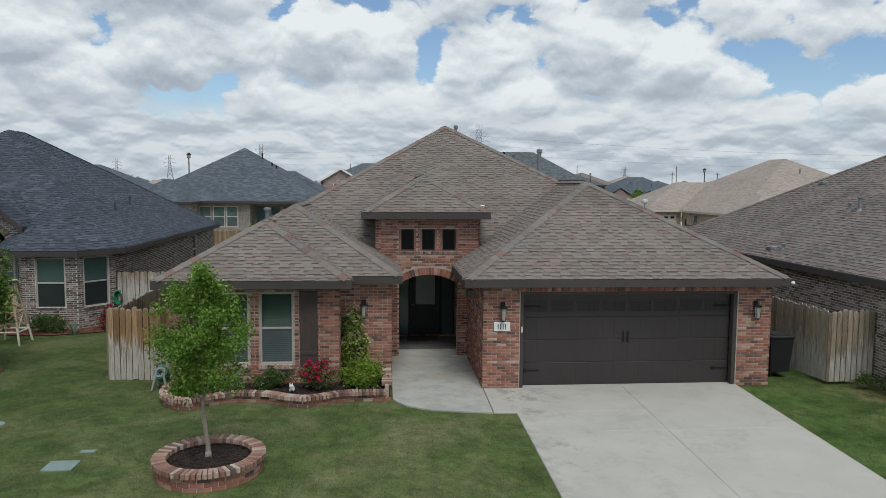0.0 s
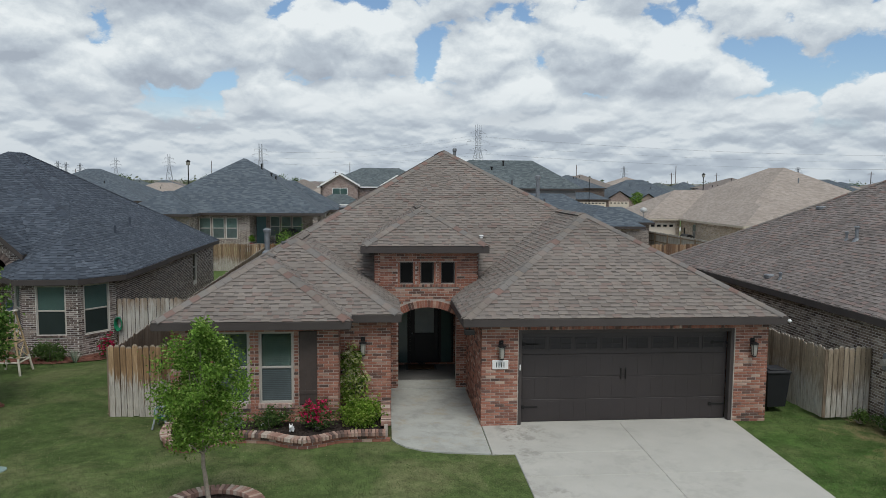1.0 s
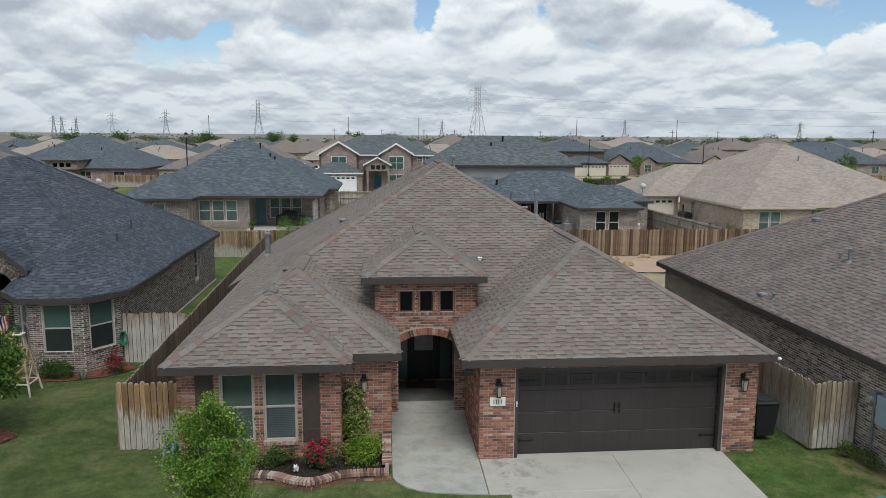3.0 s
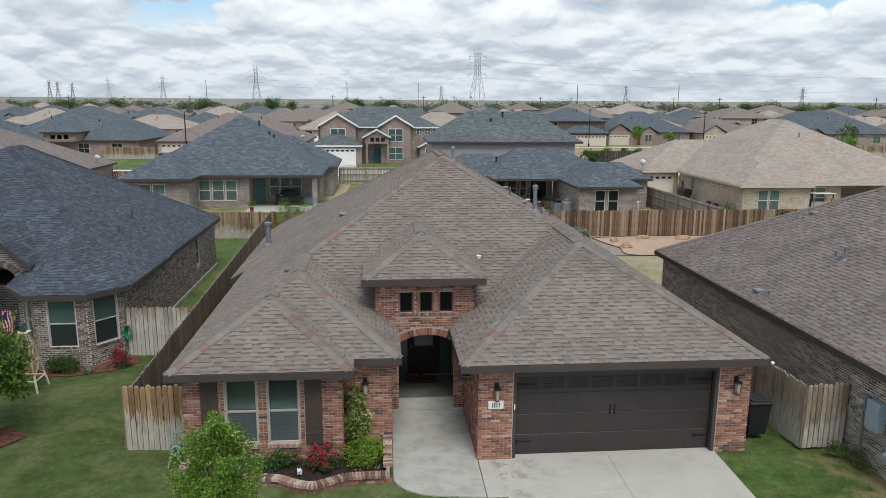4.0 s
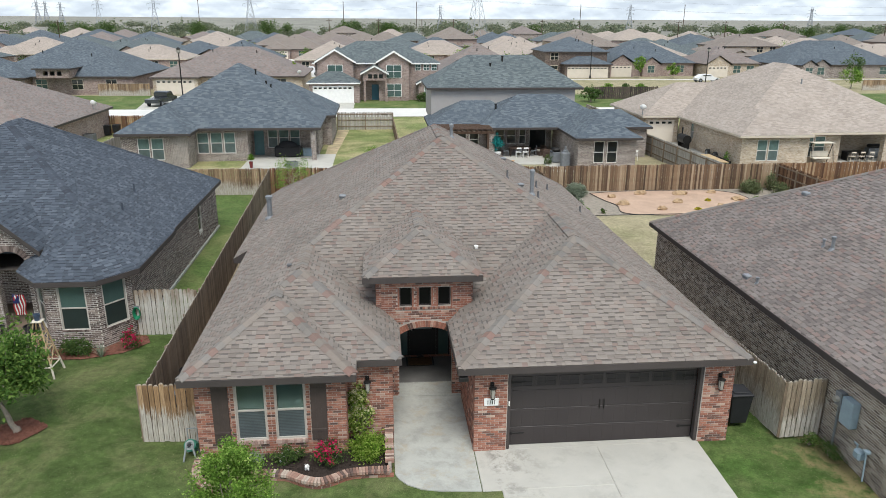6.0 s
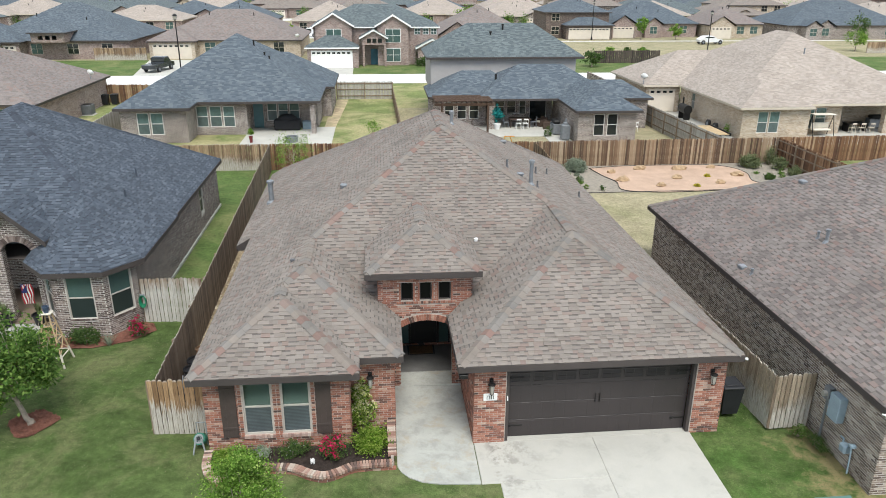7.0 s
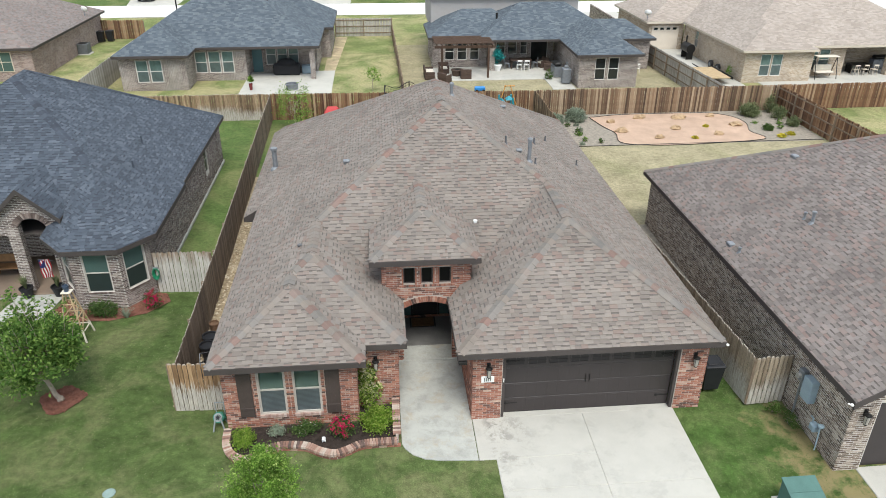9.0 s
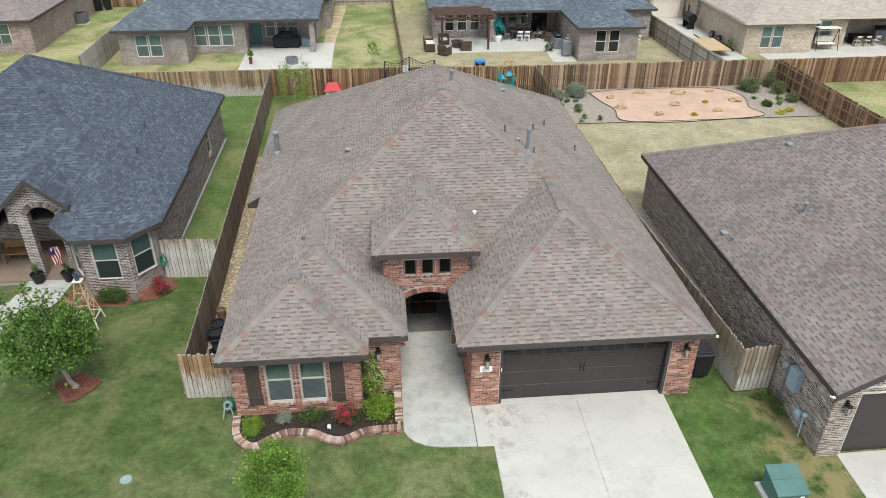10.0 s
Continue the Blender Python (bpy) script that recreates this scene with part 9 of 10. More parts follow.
for x in (39.0, 40.6):
    s = Shape()
    s.soft_box(x - 0.05, x + 0.05, 56.1, 56.9, 0.05, 0.7, 0.01)
    part("leg", s, BLACKMETAL, t)
grill(42.3, 57.5, 0, "black patio grill with side shelves", wide=1.5)
t = thing("flat_trailer", (26.6, 55.2, 0), "low flat timber-decked trailer on the side drive", "trailer")
for k in range(9):
    s = Shape()
    s.soft_box(25.6 + k * 0.21, 25.8 + k * 0.21, 53.6, 57.2, 0.5, 0.55, 0.006)
    part("deck_board", s, TIMBER, t)
for x in (25.5, 27.6):
    s = Shape()
    s.soft_box(x - 0.04, x + 0.04, 53.6, 57.3, 0.4, 0.62, 0.01)
    part("side_rail", s, BLACKMETAL, t)
    s = Shape()
    s.tube((x - 0.14, 55.6, 0.3), (x + 0.14, 55.6, 0.3), 0.3, n=18)
    part("wheel", s, BIN, t)
s = Shape()
s.tube((26.5, 57.3, 0.45), (26.5, 58.8, 0.45), 0.05)
part("tow_bar", s, BLACKMETAL, t)
t = thing("barrel_smoker", (27.6, 62.8, 0), "black barrel smoker on legs by the brick wall", "smoker")
s = Shape()
s.tube((27.6, 62.0, 0.95), (27.6, 63.4, 0.95), 0.4, n=20)
part("barrel", s, BLACKMETAL, t)
s = Shape()
s.tube((27.6, 63.2, 1.3), (27.6, 63.2, 1.9), 0.07)
part("flue", s, BLACKMETAL, t)
for y in (62.15, 63.25):
    s = Shape()
    s.soft_box(27.3, 27.9, y - 0.03, y + 0.03, 0.0, 0.65, 0.01)
    part("leg", s, BLACKMETAL, t)
for x, y in ((28.2, 57.6), (28.2, 59.0)):
    t = thing("spare_tyre", (x, y, 0), "black spare tyre leaning on the brick wall", "tyre", "spare tyres")
    s = Shape()
    s.tube((x - 0.1, y, 0.34), (x + 0.1, y, 0.34), 0.34, n=20)
    part("tyre", s, BIN, t)
    s = Shape()
    s.tube((x - 0.12, y, 0.34), (x + 0.12, y, 0.34), 0.17, n=16)
    part("rim", s, STEEL, t)
shrub((28.2, 55.6, 0), 0.2, 0.35, 1.1, 400, 0.06, LEAF, "climbing green plant on the tan brick corner", 92)
UNIT_GREY = material("dark grey unit enamel", (0.115, 0.12, 0.125), 0.55, vary=0.2, bump=0.05)
t = thing("air_conditioner", (-26.3, 68.3, 0), "grey square outdoor air conditioning unit", "air conditioner")
s = Shape()
s.soft_box(-26.75, -25.85, 67.85, 68.75, 0.08, 0.95, 0.03)
part("casing", s, UNIT_GREY, t)
s = Shape()
s.lathe((-26.3, 68.3, 0.95), [(0.4, 0), (0.4, 0.03), (0.1, 0.05)], 20)
part("fan_guard", s, BLACKMETAL, t)
s = Shape()
s.soft_box(-26.85, -25.75, 67.75, 68.85, -0.05, 0.078, 0.02)
part("pad", s, CONCRETE, t)

# satellite dishes on the eaves
def dish(x, y, z, ang):
    t = thing("satellite_dish", (x, y, z), "small pale satellite dish on a roof edge", "dish", "satellite dishes")
    s = Shape()
    s.tube((x, y, z - 0.2), (x, y, z + 0.45), 0.03)
    part("mast", s, STEEL, t)
    m = pose(x, y, z + 0.6, 65, 0, ang)
    s = Shape()
    k = 18
    rings = [[m @ Vector((0.33 * r * math.cos(2 * math.pi * i / k), 0.29 * r * math.sin(2 * math.pi * i / k), 0.13 * r * r)) for i in range(k)] for r in (0.05, 0.4, 0.75, 1.0)]
    rings += [[p - m.to_3x3() @ Vector((0, 0, 0.02)) for p in r] for r in rings[::-1]]
    s.shared([p for r in rings for p in r], [(j * k + i, j * k + (i + 1) % k, (j + 1) * k + (i + 1) % k, (j + 1) * k + i) for j in range(7) for i in range(k)] + [tuple(range(k))[::-1], tuple(range(7 * k, 8 * k))])
    part("reflector", s, WHITE, t)
    s = Shape()
    s.tube(m @ Vector((0, -0.3, 0.1)), m @ Vector((0, -0.1, 0.5)), 0.012)
    part("feed_arm", s, STEEL, t)


dish(24.9, 66.4, 2.7, 150)
dish(-26.8, 71.4, 2.75, 160)
dish(-11.6, 112.8, 2.75, 200)
for x, y in ((-26.5, 73.4), (-25.7, 73.7)):
    wheelie_bin(x, y, "black wheeled refuse bin behind a brick house")
# weeds and loose plants in the gravel garden
wd_rng = random.Random(92)
for k in range(16):
    x, y = wd_rng.choice(((11.0, 14.0), (24.6, 27.3), (12.0, 27.0)))[0] + wd_rng.uniform(0, 2.6), wd_rng.uniform(40.7, 44.5)
    shrub((x, y, 0), wd_rng.uniform(0.1, 0.24), wd_rng.uniform(0.1, 0.24), wd_rng.uniform(0.12, 0.35), 120, 0.06, wd_rng.choice((LEAF_BLUE, LEAF_DARK, LEAF_MID)), "small weedy plant in the gravel bed", 300 + k, clumps=14)

# ---- houses across the streets ----
def door_panel(h, m, u0, u1, z1, mat, lights=True):
    s = Shape()
    s.soft_box(u0, u1, -0.03, 0.02, 0.02, z1, 0.01, m)
    gd = part("garage_door", s, mat, h)
    if lights:
        k = int((u1 - u0) / 0.7)
        for i in range(k):
            q = Shape()
            a = u0 + 0.15 + i * (u1 - u0 - 0.2) / k
            q.box(a, a + 0.42, -0.045, -0.031, z1 - 0.42, z1 - 0.2, m)
            part("light", q, DARK_GLASS, gd)


def flat_window(h, m, u0, u1, z0, z1, vinyl, pane=None, arch=False):
    """A small far window, proud of its wall: casing and panes."""
    s = Shape()
    s.soft_box(u0 - 0.07, u1 + 0.07, -0.04, 0.0, z0 - 0.07, z1 + 0.07, 0.01, m)
    w = part("window", s, vinyl, h)
    zm, um = (z0 + z1) / 2, (u0 + u1) / 2
    for a, b in ((u0, um - 0.03), (um + 0.03, u1)):
        for c, d in ((z0, zm - 0.03), (zm + 0.03, z1)):
            q = Shape()
            q.box(a, b, -0.055, -0.041, c, d, m)
            part("pane", q, pane or DARK_GLASS, w)


def gabled_house():
    h = thing("gabled_house", (0, 108, 0), "two-storey tan brick house with white-trimmed gables and green roof", "house")
    y0 = 104.0
    brick = WALL["pink"]
    bl = [Block(rect(-9.0, 9.0, y0 + 0.6, 117), 5.2, 0.45),
          Block(rect(-8.6, -2.9, y0 - 0.35, 113), 5.4, 0.6, {0, 2}), Block(rect(-0.1, 4.9, y0 - 0.35, 113), 5.4, 0.6, {0, 2})]
    roof(h, bl, "green", trim=WHITE)
    roof(h, [Block(rect(-9.6, -2.3, 101.2, 104.4), 2.75, 0.5, {2})], "green", trim=WHITE)
    roof(h, [Block(rect(-2.3, 1.7, 102.6, 106.5), 3.9, 0.55, {0, 2})], "green", trim=WHITE)
    roof(h, [Block(rect(5.5, 10.2, 103.2, 106.5), 2.5, 0.5, {0, 2})], "green", trim=WHITE)

    def gable(x0, x1, y, z0, eave, pitch, mat):
        s = Shape()
        md = (x0 + x1) / 2
        s.poly([(x0, y, z0), (x1, y, z0), (x1, y, eave), (md, y, eave + pitch * (x1 - x0) / 2), (x0, y, eave)], [(x0, z0), (x1, z0), (x1, eave), (md, eave + 1), (x0, eave)])
        part("gable_wall", s, mat, h)
        s = Shape()
        for xa in (x0 - 0.35, x1 + 0.35):
            p0, p1 = Vector((xa, y - 0.36, eave - 0.0)), Vector((md, y - 0.36, eave + pitch * ((x1 - x0) / 2 + 0.35)))
            d, e = Vector((0, 0, -0.26)), Vector((0, 0.08, 0))
            s.shared([p0, p1, p1 + d, p0 + d, p0 + e, p1 + e, p1 + d + e, p0 + d + e], [(0, 1, 2, 3), (4, 7, 6, 5), (0, 4, 5, 1), (3, 2, 6, 7)])
        part("bargeboard", s, WHITE, h)

    gable(-8.25, -3.25, y0, 2.4, 5.4, 0.6, brick)
    gable(0.25, 4.55, y0, 0, 5.4, 0.6, brick)
    gable(-1.95, 1.35, 103.0, 2.9, 3.9, 0.55, brick)
    gable(5.85, 9.85, 103.6, 0, 2.5, 0.5, brick)
    wall(h, -8.6, 105.0, 0, 17.3, -0.1, 5.1, brick)
    wall(h, 8.7, 105.0, 90, 11.6, -0.1, 5.1, brick)
    wall(h, -8.6, 116.6, -90, 11.6, -0.1, 5.1, brick)
    wall(h, -9.3, 101.6, 0, 6.9, -0.1, 2.6, brick)
    wall(h, -2.4, 101.6, 90, 3.4, -0.1, 2.6, brick)
    wall(h, -9.3, 105, -90, 3.4, -0.1, 2.6, brick)
    door_panel(h, wall_matrix(-9.3, 101.58, 0), 0.5, 6.1, 2.3, WHITE)
    m = wall_matrix(0, y0 - 0.01, 0)
    flat_window(h, m, -6.75, -4.75, 3.2, 4.9, WHITE, TEAL_GLASS)
    flat_window(h, m, 1.4, 3.4, 3.2, 4.9, WHITE, TEAL_GLASS)
    flat_window(h, m, 1.4, 3.4, 0.6, 2.3, WHITE, TEAL_GLASS)
    flat_window(h, wall_matrix(0, 103.59, 0), 6.7, 8.6, 0.6, 2.2, WHITE, TEAL_GLASS)
    m = wall_matrix(0, 104.98, 0)
    for a in (5.5, 6.7, 7.8):
        flat_window(h, m, a, a + 0.7, 4.2, 4.9, WHITE, TEAL_GLASS)
    for a in (-1.2, -0.45, 0.3):
        q = Shape()
        q.box(a, a + 0.55, 102.94, 102.995, 3.2, 3.75)
        part("pane", q, DARK_GLASS, h)
    for x in (-1.85, 1.15):
        s = Shape()
        s.box(x, x + 0.3, 103.02, 103.3, 0, 2.9)
        part("porch_pier", s, brick, h)
    s = Shape()
    s.soft_box(-0.75, 0.25, 104.9, 104.98, 0.05, 2.2, 0.01)
    part("front_door", s, material("blue door paint", (0.05, 0.13, 0.17), 0.5, vary=0.06), h)


WALL["dark"] = brick_sheet("dark brown brickwork", [(0.0, (0.07, 0.05, 0.042)), (0.5, (0.12, 0.09, 0.075)), (1.0, (0.18, 0.14, 0.115))], (0.22, 0.19, 0.17))
WALL["pink"] = brick_sheet("pinkish brickwork", [(0.0, (0.20, 0.14, 0.12)), (0.5, (0.29, 0.21, 0.18)), (1.0, (0.36, 0.28, 0.25))], (0.40, 0.36, 0.33))
gabled_house()
shrub((6.5, 102.9, 0), 1.2, 0.7, 1.2, 700, 0.14, LEAF_DARK, "dark green hedge shrub before the gabled house", 101)


def car(x, y, ang, paint, label, pickup=False):
    t = thing("pickup_truck" if pickup else "car", (0, 0, 0), label, "car", "parked vehicles")
    prof = [(-2.6, 0.45), (-2.6, 0.95), (-0.2, 1.0), (-0.05, 1.02), (0.25, 1.72), (1.2, 1.75), (1.75, 1.1), (2.7, 0.95), (2.75, 0.45)] if pickup else [(-2.2, 0.4), (-2.25, 0.85), (-1.9, 1.0), (-1.2, 1.45), (0.4, 1.48), (1.1, 1.0), (2.1, 0.85), (2.2, 0.4)]
    s = Shape()
    k = len(prof)
    v = [Vector((a, -0.92, b)) for a, b in prof] + [Vector((a, 0.92, b)) for a, b in prof]
    s.shared(v, [tuple(range(k)), tuple(range(2 * k - 1, k - 1, -1))] + [(i, k + i, k + (i + 1) % k, (i + 1) % k) for i in range(k)])
    body = part("body", s, paint, t)
    s = Shape()
    s.soft_box(-0.1 if pickup else -1.2, 1.25 if pickup else 0.5, -0.935, 0.935, 1.12, 1.62 if pickup else 1.38, 0.05)
    part("windows", s, DARK_GLASS, t)
    for a in (-1.6, 1.7):
        for b in (-0.9, 0.9):
            s = Shape()
            s.tube((a, b - 0.11, 0.38), (a, b + 0.11, 0.38), 0.38, n=16)
            w = part("wheel", s, BIN, t)
            s = Shape()
            s.tube((a, b - 0.12, 0.38), (a, b + 0.12, 0.38), 0.2, n=12)
            part("rim", s, STEEL, w)
    t.matrix_basis = pose(x, y, 0.02, 0, 0, ang)


CARPAINT = material("dark grey car paint", (0.05, 0.055, 0.06), 0.25, 0.4, vary=0.05, bump=0.0, spec=0.5)
CARWHITE = material("white car paint", (0.7, 0.7, 0.7), 0.25, vary=0.04, bump=0.0, spec=0.5)
CARRED = material("red car paint", (0.3, 0.03, 0.03), 0.25, vary=0.05, bump=0.0, spec=0.5)
sheet("truck_drive", [(-30.4, 94.8), (-24.4, 94.8), (-24.4, 111.9), (-33.2, 111.9), (-32.2, 105.5)], 0.016, CONCRETE, "pale concrete driveway with a parked truck", "driveway")
car(-28.6, 99.8, 78, CARPAINT, "dark grey pickup truck parked on a driveway", True)

far_rng = random.Random(19)
ROOF_KINDS = ("hazed_slate", "brown", "tan", "hazed_slate", "main", "green", "main", "tan")


def far_house(x, y, w, d, kind, brick, eave, pitch, face, near, garage=True, label=None, wings=None):
    """A house of the wider neighbourhood. face: -1 fronts us, 1 fronts away."""
    lb = label or {"hazed_slate": "far brick house with a haze-lightened slate-grey hip roof", "slate": "far brick house with a slate-grey hip roof", "brown": "far brick house with a brown hip roof", "tan": "far house with a pale tan hip roof", "green": "far house with a grey-green roof", "main": "far house with a weathered brown roof"}[kind]
    h = thing("house", (x, y, 0), lb, "house", "neighbourhood houses")
    x0, x1, y0, y1 = x - w / 2, x + w / 2, y - d / 2, y + d / 2
    bl = [Block(rect(x0, x1, y0, y1), eave, pitch)]
    if wings is None:
        ww, side, out = w * far_rng.uniform(0.38, 0.5), far_rng.choice((-1, 1)), far_rng.uniform(1.5, 4.0)
        wa = x0 if side < 0 else x1 - ww
        wings = [(wa, wa + ww, out, far_rng.random() < 0.4, garage and face < 0)] if far_rng.random() < 0.75 else []
    for wa, wb, out, gab, door in wings:
        bl.append(Block(rect(wa, wb, y0 - out, y), min(eave, 2.7), pitch * (1.15 if gab else 1.0), {0, 2} if gab else {2}))
    roof(h, bl, kind, trim=TRIM if kind != "tan" else TRIM_WHITE, boards=near, soffit=near)
    mat = WALL[brick]
    wt = eave - 0.15
    a = 0.35
    wall(h, x0 + a, y0 + a, 0, w - 2 * a, -0.1, wt, mat)
    wall(h, x1 - a, y0 + a, 90, d - 2 * a, -0.1, wt, mat)
    if near:
        wall(h, x0 + a, y1 - a, -90, d - 2 * a, -0.1, wt, mat)
    pw = TRIM_WHITE if brick != "grey" else VINYL
    for wa, wb, out, gab, door in wings:
        yf, ww, we = y0 - out + a, wb - wa, min(eave, 2.7)
        wall(h, wa + a, yf, 0, ww - 2 * a, -0.1, we - 0.15, mat)
        wall(h, wb - a, yf, 90, out, -0.1, we - 0.15, mat)
        wall(h, wa + a, y0 + a, -90, out, -0.1, we - 0.15, mat)
        m = wall_matrix(wa + a, yf, 0)
        if gab:
            s = Shape()
            s.poly([(wa + a, yf + 0.01, we - 0.15), (wb - a, yf + 0.01, we - 0.15), ((wa + wb) / 2, yf + 0.01, we + pitch * 1.15 * (ww / 2 - a * 0.6))])
            part("gable_wall", s, mat, h)
        if near:
            if door:
                door_panel(h, m, 0.5, ww - 1.2, 2.2, GARAGE_PALE)
            else:
                flat_window(h, m, ww / 2 - 1.05, ww / 2 + 0.35, 0.8, 2.2, pw, TEAL_GLASS)
    wing, wx0, wx1 = (True, min(q[0] for q in wings), max(q[1] for q in wings)) if wings else (False, 0, 0)
    if near:
        m = wall_matrix(x0 + a, y0 + a, 0)
        for u in (0.15, 0.38, 0.62, 0.85):
            uu = u * (w - 2 * a)
            if not (wing and wx0 - x0 - 1.2 < uu < wx1 - x0 + 0.3):
                flat_window(h, m, uu - 0.75, uu + 0.75, 0.8, 2.2, pw, far_rng.choice((TEAL_GLASS, DARK_GLASS)))
                if eave > 4:
                    flat_window(h, m, uu - 0.75, uu + 0.75, 3.4, 4.7, pw, DARK_GLASS)
        zt = eave + pitch * min(w, d) / 2
        for k in range(2):
            s = Shape()
            vx, vy = x + far_rng.uniform(-0.2, 0.2) * w, y - far_rng.uniform(0.1, 0.25) * d
            vz = bl[0].height(vx, vy)
            s.tube((vx, vy, vz - 0.1), (vx, vy, vz + 0.45), 0.07)
            part("vent_pipe", s, BLACKMETAL, h)
    return h


# known houses past the back fences and across the street
far_house(-34.5, 67, 16.2, 17, "brown", "pink", 2.6, 0.5, 1, True, label="brown-roofed tan brick house beyond the cedar fence")
sheet("pavement_far", [(28, 139.5), (300, 139.5), (300, 141), (28, 141)], 0.02, ROADMAT, "pale strip of pavement before far houses", "pavement")
dm = far_house(-47, 123.5, 22, 20, "hazed_slate", "pink", 2.7, 0.5, -1, True, label="wide slate-roofed brick house with a small hipped dormer", wings=[(-58, -50.5, 2.5, False, True)])
far_house(-22.4, 123.5, 22.5, 17, "brown", "tan", 2.6, 0.48, -1, True, label="brown-roofed tan brick house with pale garage doors", wings=[(-33.8, -26.5, 2.0, False, True)])
far_house(40.3, 153.5, 13.5, 13, "hazed_slate", "dark", 5.0, 0.42, -1, True, label="two-storey dark brick house with a slate roof", wings=[(37, 47, 3.0, False, True)])
far_house(56.6, 157, 19.4, 16, "hazed_slate", "pink", 2.7, 0.52, -1, True, label="slate-roofed brick house with two front gables", wings=[(46.9, 52.8, 2.2, True, True), (54.3, 58.4, 1.4, True, False)])
far_house(73, 154, 13, 14, "brown", "tan", 2.7, 0.5, -1, True, label="tan brick house with a gabled garage", wings=[(66.6, 72.4, 2.0, True, True)])
far_house(95, 152, 26, 18, "hazed_slate", "grey", 2.7, 0.5, -1, True, label="wide slate-roofed brick house with small front gables", wings=[(84.5, 88.2, 2.4, True, False), (87.6, 91.6, 1.2, True, False)])
far_house(122, 153, 18, 17, "brown", "tan", 2.7, 0.55, -1, True)
far_house(18, 132, 16, 16, "brown", "pink", 2.7, 0.55, 1, True)
far_house(-62, 115, 18, 17, "hazed_slate", "grey", 2.7, 0.55, -1, True)
far_house(-82, 114, 18, 17, "tan", "tan", 2.7, 0.5, -1, True)
far_house(63, 62, 18, 18, "brown", "grey", 2.6, 0.55, 1, True)
far_house(84, 64, 18, 18, "hazed_slate", "grey", 2.6, 0.55, 1, True)
far_house(-58, 66, 17, 17, "hazed_slate", "grey", 2.6, 0.55, 1, True)
far_house(-46, 30, 17, 17, "brown", "grey", 2.6, 0.55, -1, False)
far_house(47, 22, 17, 17, "hazed_slate", "grey", 2.6, 0.55, -1, False)

rows = [(138, 1), (168, -1), (192, 1), (224, -1), (248, 1), (282, -1), (306, 1), (342, -1)]
for ry, face in rows:
    x = -0.58 * ry - 20
    while x < 0.78 * ry + 20:
        w, d = far_rng.uniform(15, 18.5), far_rng.uniform(14, 18)
        jy = far_rng.uniform(-2.5, 2.5)
        known = ry < 150 and (-66 < x + w / 2 < -4 and ry < 140 or 20 < x + w / 2 < 132)
        big = far_rng.random() < 0.1
        kind = far_rng.choice(ROOF_KINDS)
        if not known and far_rng.random() > 0.06:
            far_house(x + w / 2, ry + jy + (17 if x > 24 and ry < 180 else 0), w, d, kind, far_rng.choice(("tan", "pink", "grey", "pink")), 4.9 if big else 2.7, far_rng.uniform(0.36, 0.5), face, ry < 230)
        x += w + far_rng.uniform(2.0, 4.5)
for y, xa, xb in ((153, -500, 26), (208, -500, 500), (265, -500, 500), (325, -500, 500)):
    sheet("street", [(xa, y - 4.5), (xb, y - 4.5), (xb, y + 4.5), (xa, y + 4.5)], 0.012, ROADMAT, "pale concrete residential street in the distance", "road")
for k, y in enumerate((236, 294)):
    s = Shape()
    s.soft_box(-0.6 * y, 0.8 * y, y - 0.04, y + 0.04, 0, 1.75, 0.02)
    whole("boundary_fence", s, RAIL, "long weathered board fence between far back yards", "fence")
sheet("lawn_far", [(-300, 112), (400, 112), (400, 600), (-300, 600)], -0.01, LAWN_DRY, "patchy tan and green yards of the neighbourhood", "lawn")
for x, y, a, p, pk in ((14, 93.5, 0, CARWHITE, False), (-58, 101, 85, CARRED, False), (-14, 152, 3, CARWHITE, True), (30, 135, 0, CARPAINT, False), (62, 134, 2, CARWHITE, False), (88, 93.5, 0, CARPAINT, True), (-52, 153, 0, CARPAINT, True)):
    car(x, y, a, p, "parked vehicle beside a neighbourhood street", pk)

# street trees and the far woods
for k, (x, y, h, r, lf) in enumerate(((81.6, 120, 3.6, 1.8, LEAF), (52.5, 144, 4.6, 1.2, LEAF), (59.4, 143.5, 2.8, 1.2, LEAF), (30.2, 101.3, 2.0, 1.4, LEAF_DARK), (34.5, 107.2, 2.0, 0.9, LEAF), (37.2, 107.4, 1.9, 0.8, LEAF_DARK), (39.6, 107.3, 2.1, 0.7, LEAF), (-14, 125, 4, 1.2, LEAF_GOLD), (22, 180, 5, 2.6, LEAF), (-30, 170, 5, 2.2, LEAF), (64, 175, 6, 3, LEAF), (95, 140, 5, 2, LEAF_DARK), (-8, 170, 5, 1.6, LEAF_GOLD), (110, 190, 6, 3, LEAF))):
    tree((x, y, 0), h, h * 0.3, r, 900, 0.2, lf, "small leafy tree in a neighbourhood yard", 200 + k, clumps=30, trunk_r=0.1, limbs=8, group="yard trees")


def woods(name, trees, label, mat, leaves=900, size=0.16):
    rg = random.Random(31)
    c = Shape()
    for x, y, r, h in trees:
        pts, _ = crown_points(leaves, (x, y), r, r, (h * 0.0, h * 0.95), rg, 40, 0.2, 0.3, taper=0.1)
        leaf_quads(c, pts, r * size, rg)
        c.tube((x, y, -0.5), (x, y, h * 0.5), r * 0.07, n=5, caps=False)
    whole(name, c, mat, label, "trees", kind="stuff")


wr = random.Random(44)


def spot(az, dd, r, h):
    return dd * math.sin(radians(az)), dd * math.cos(radians(az)), r, h


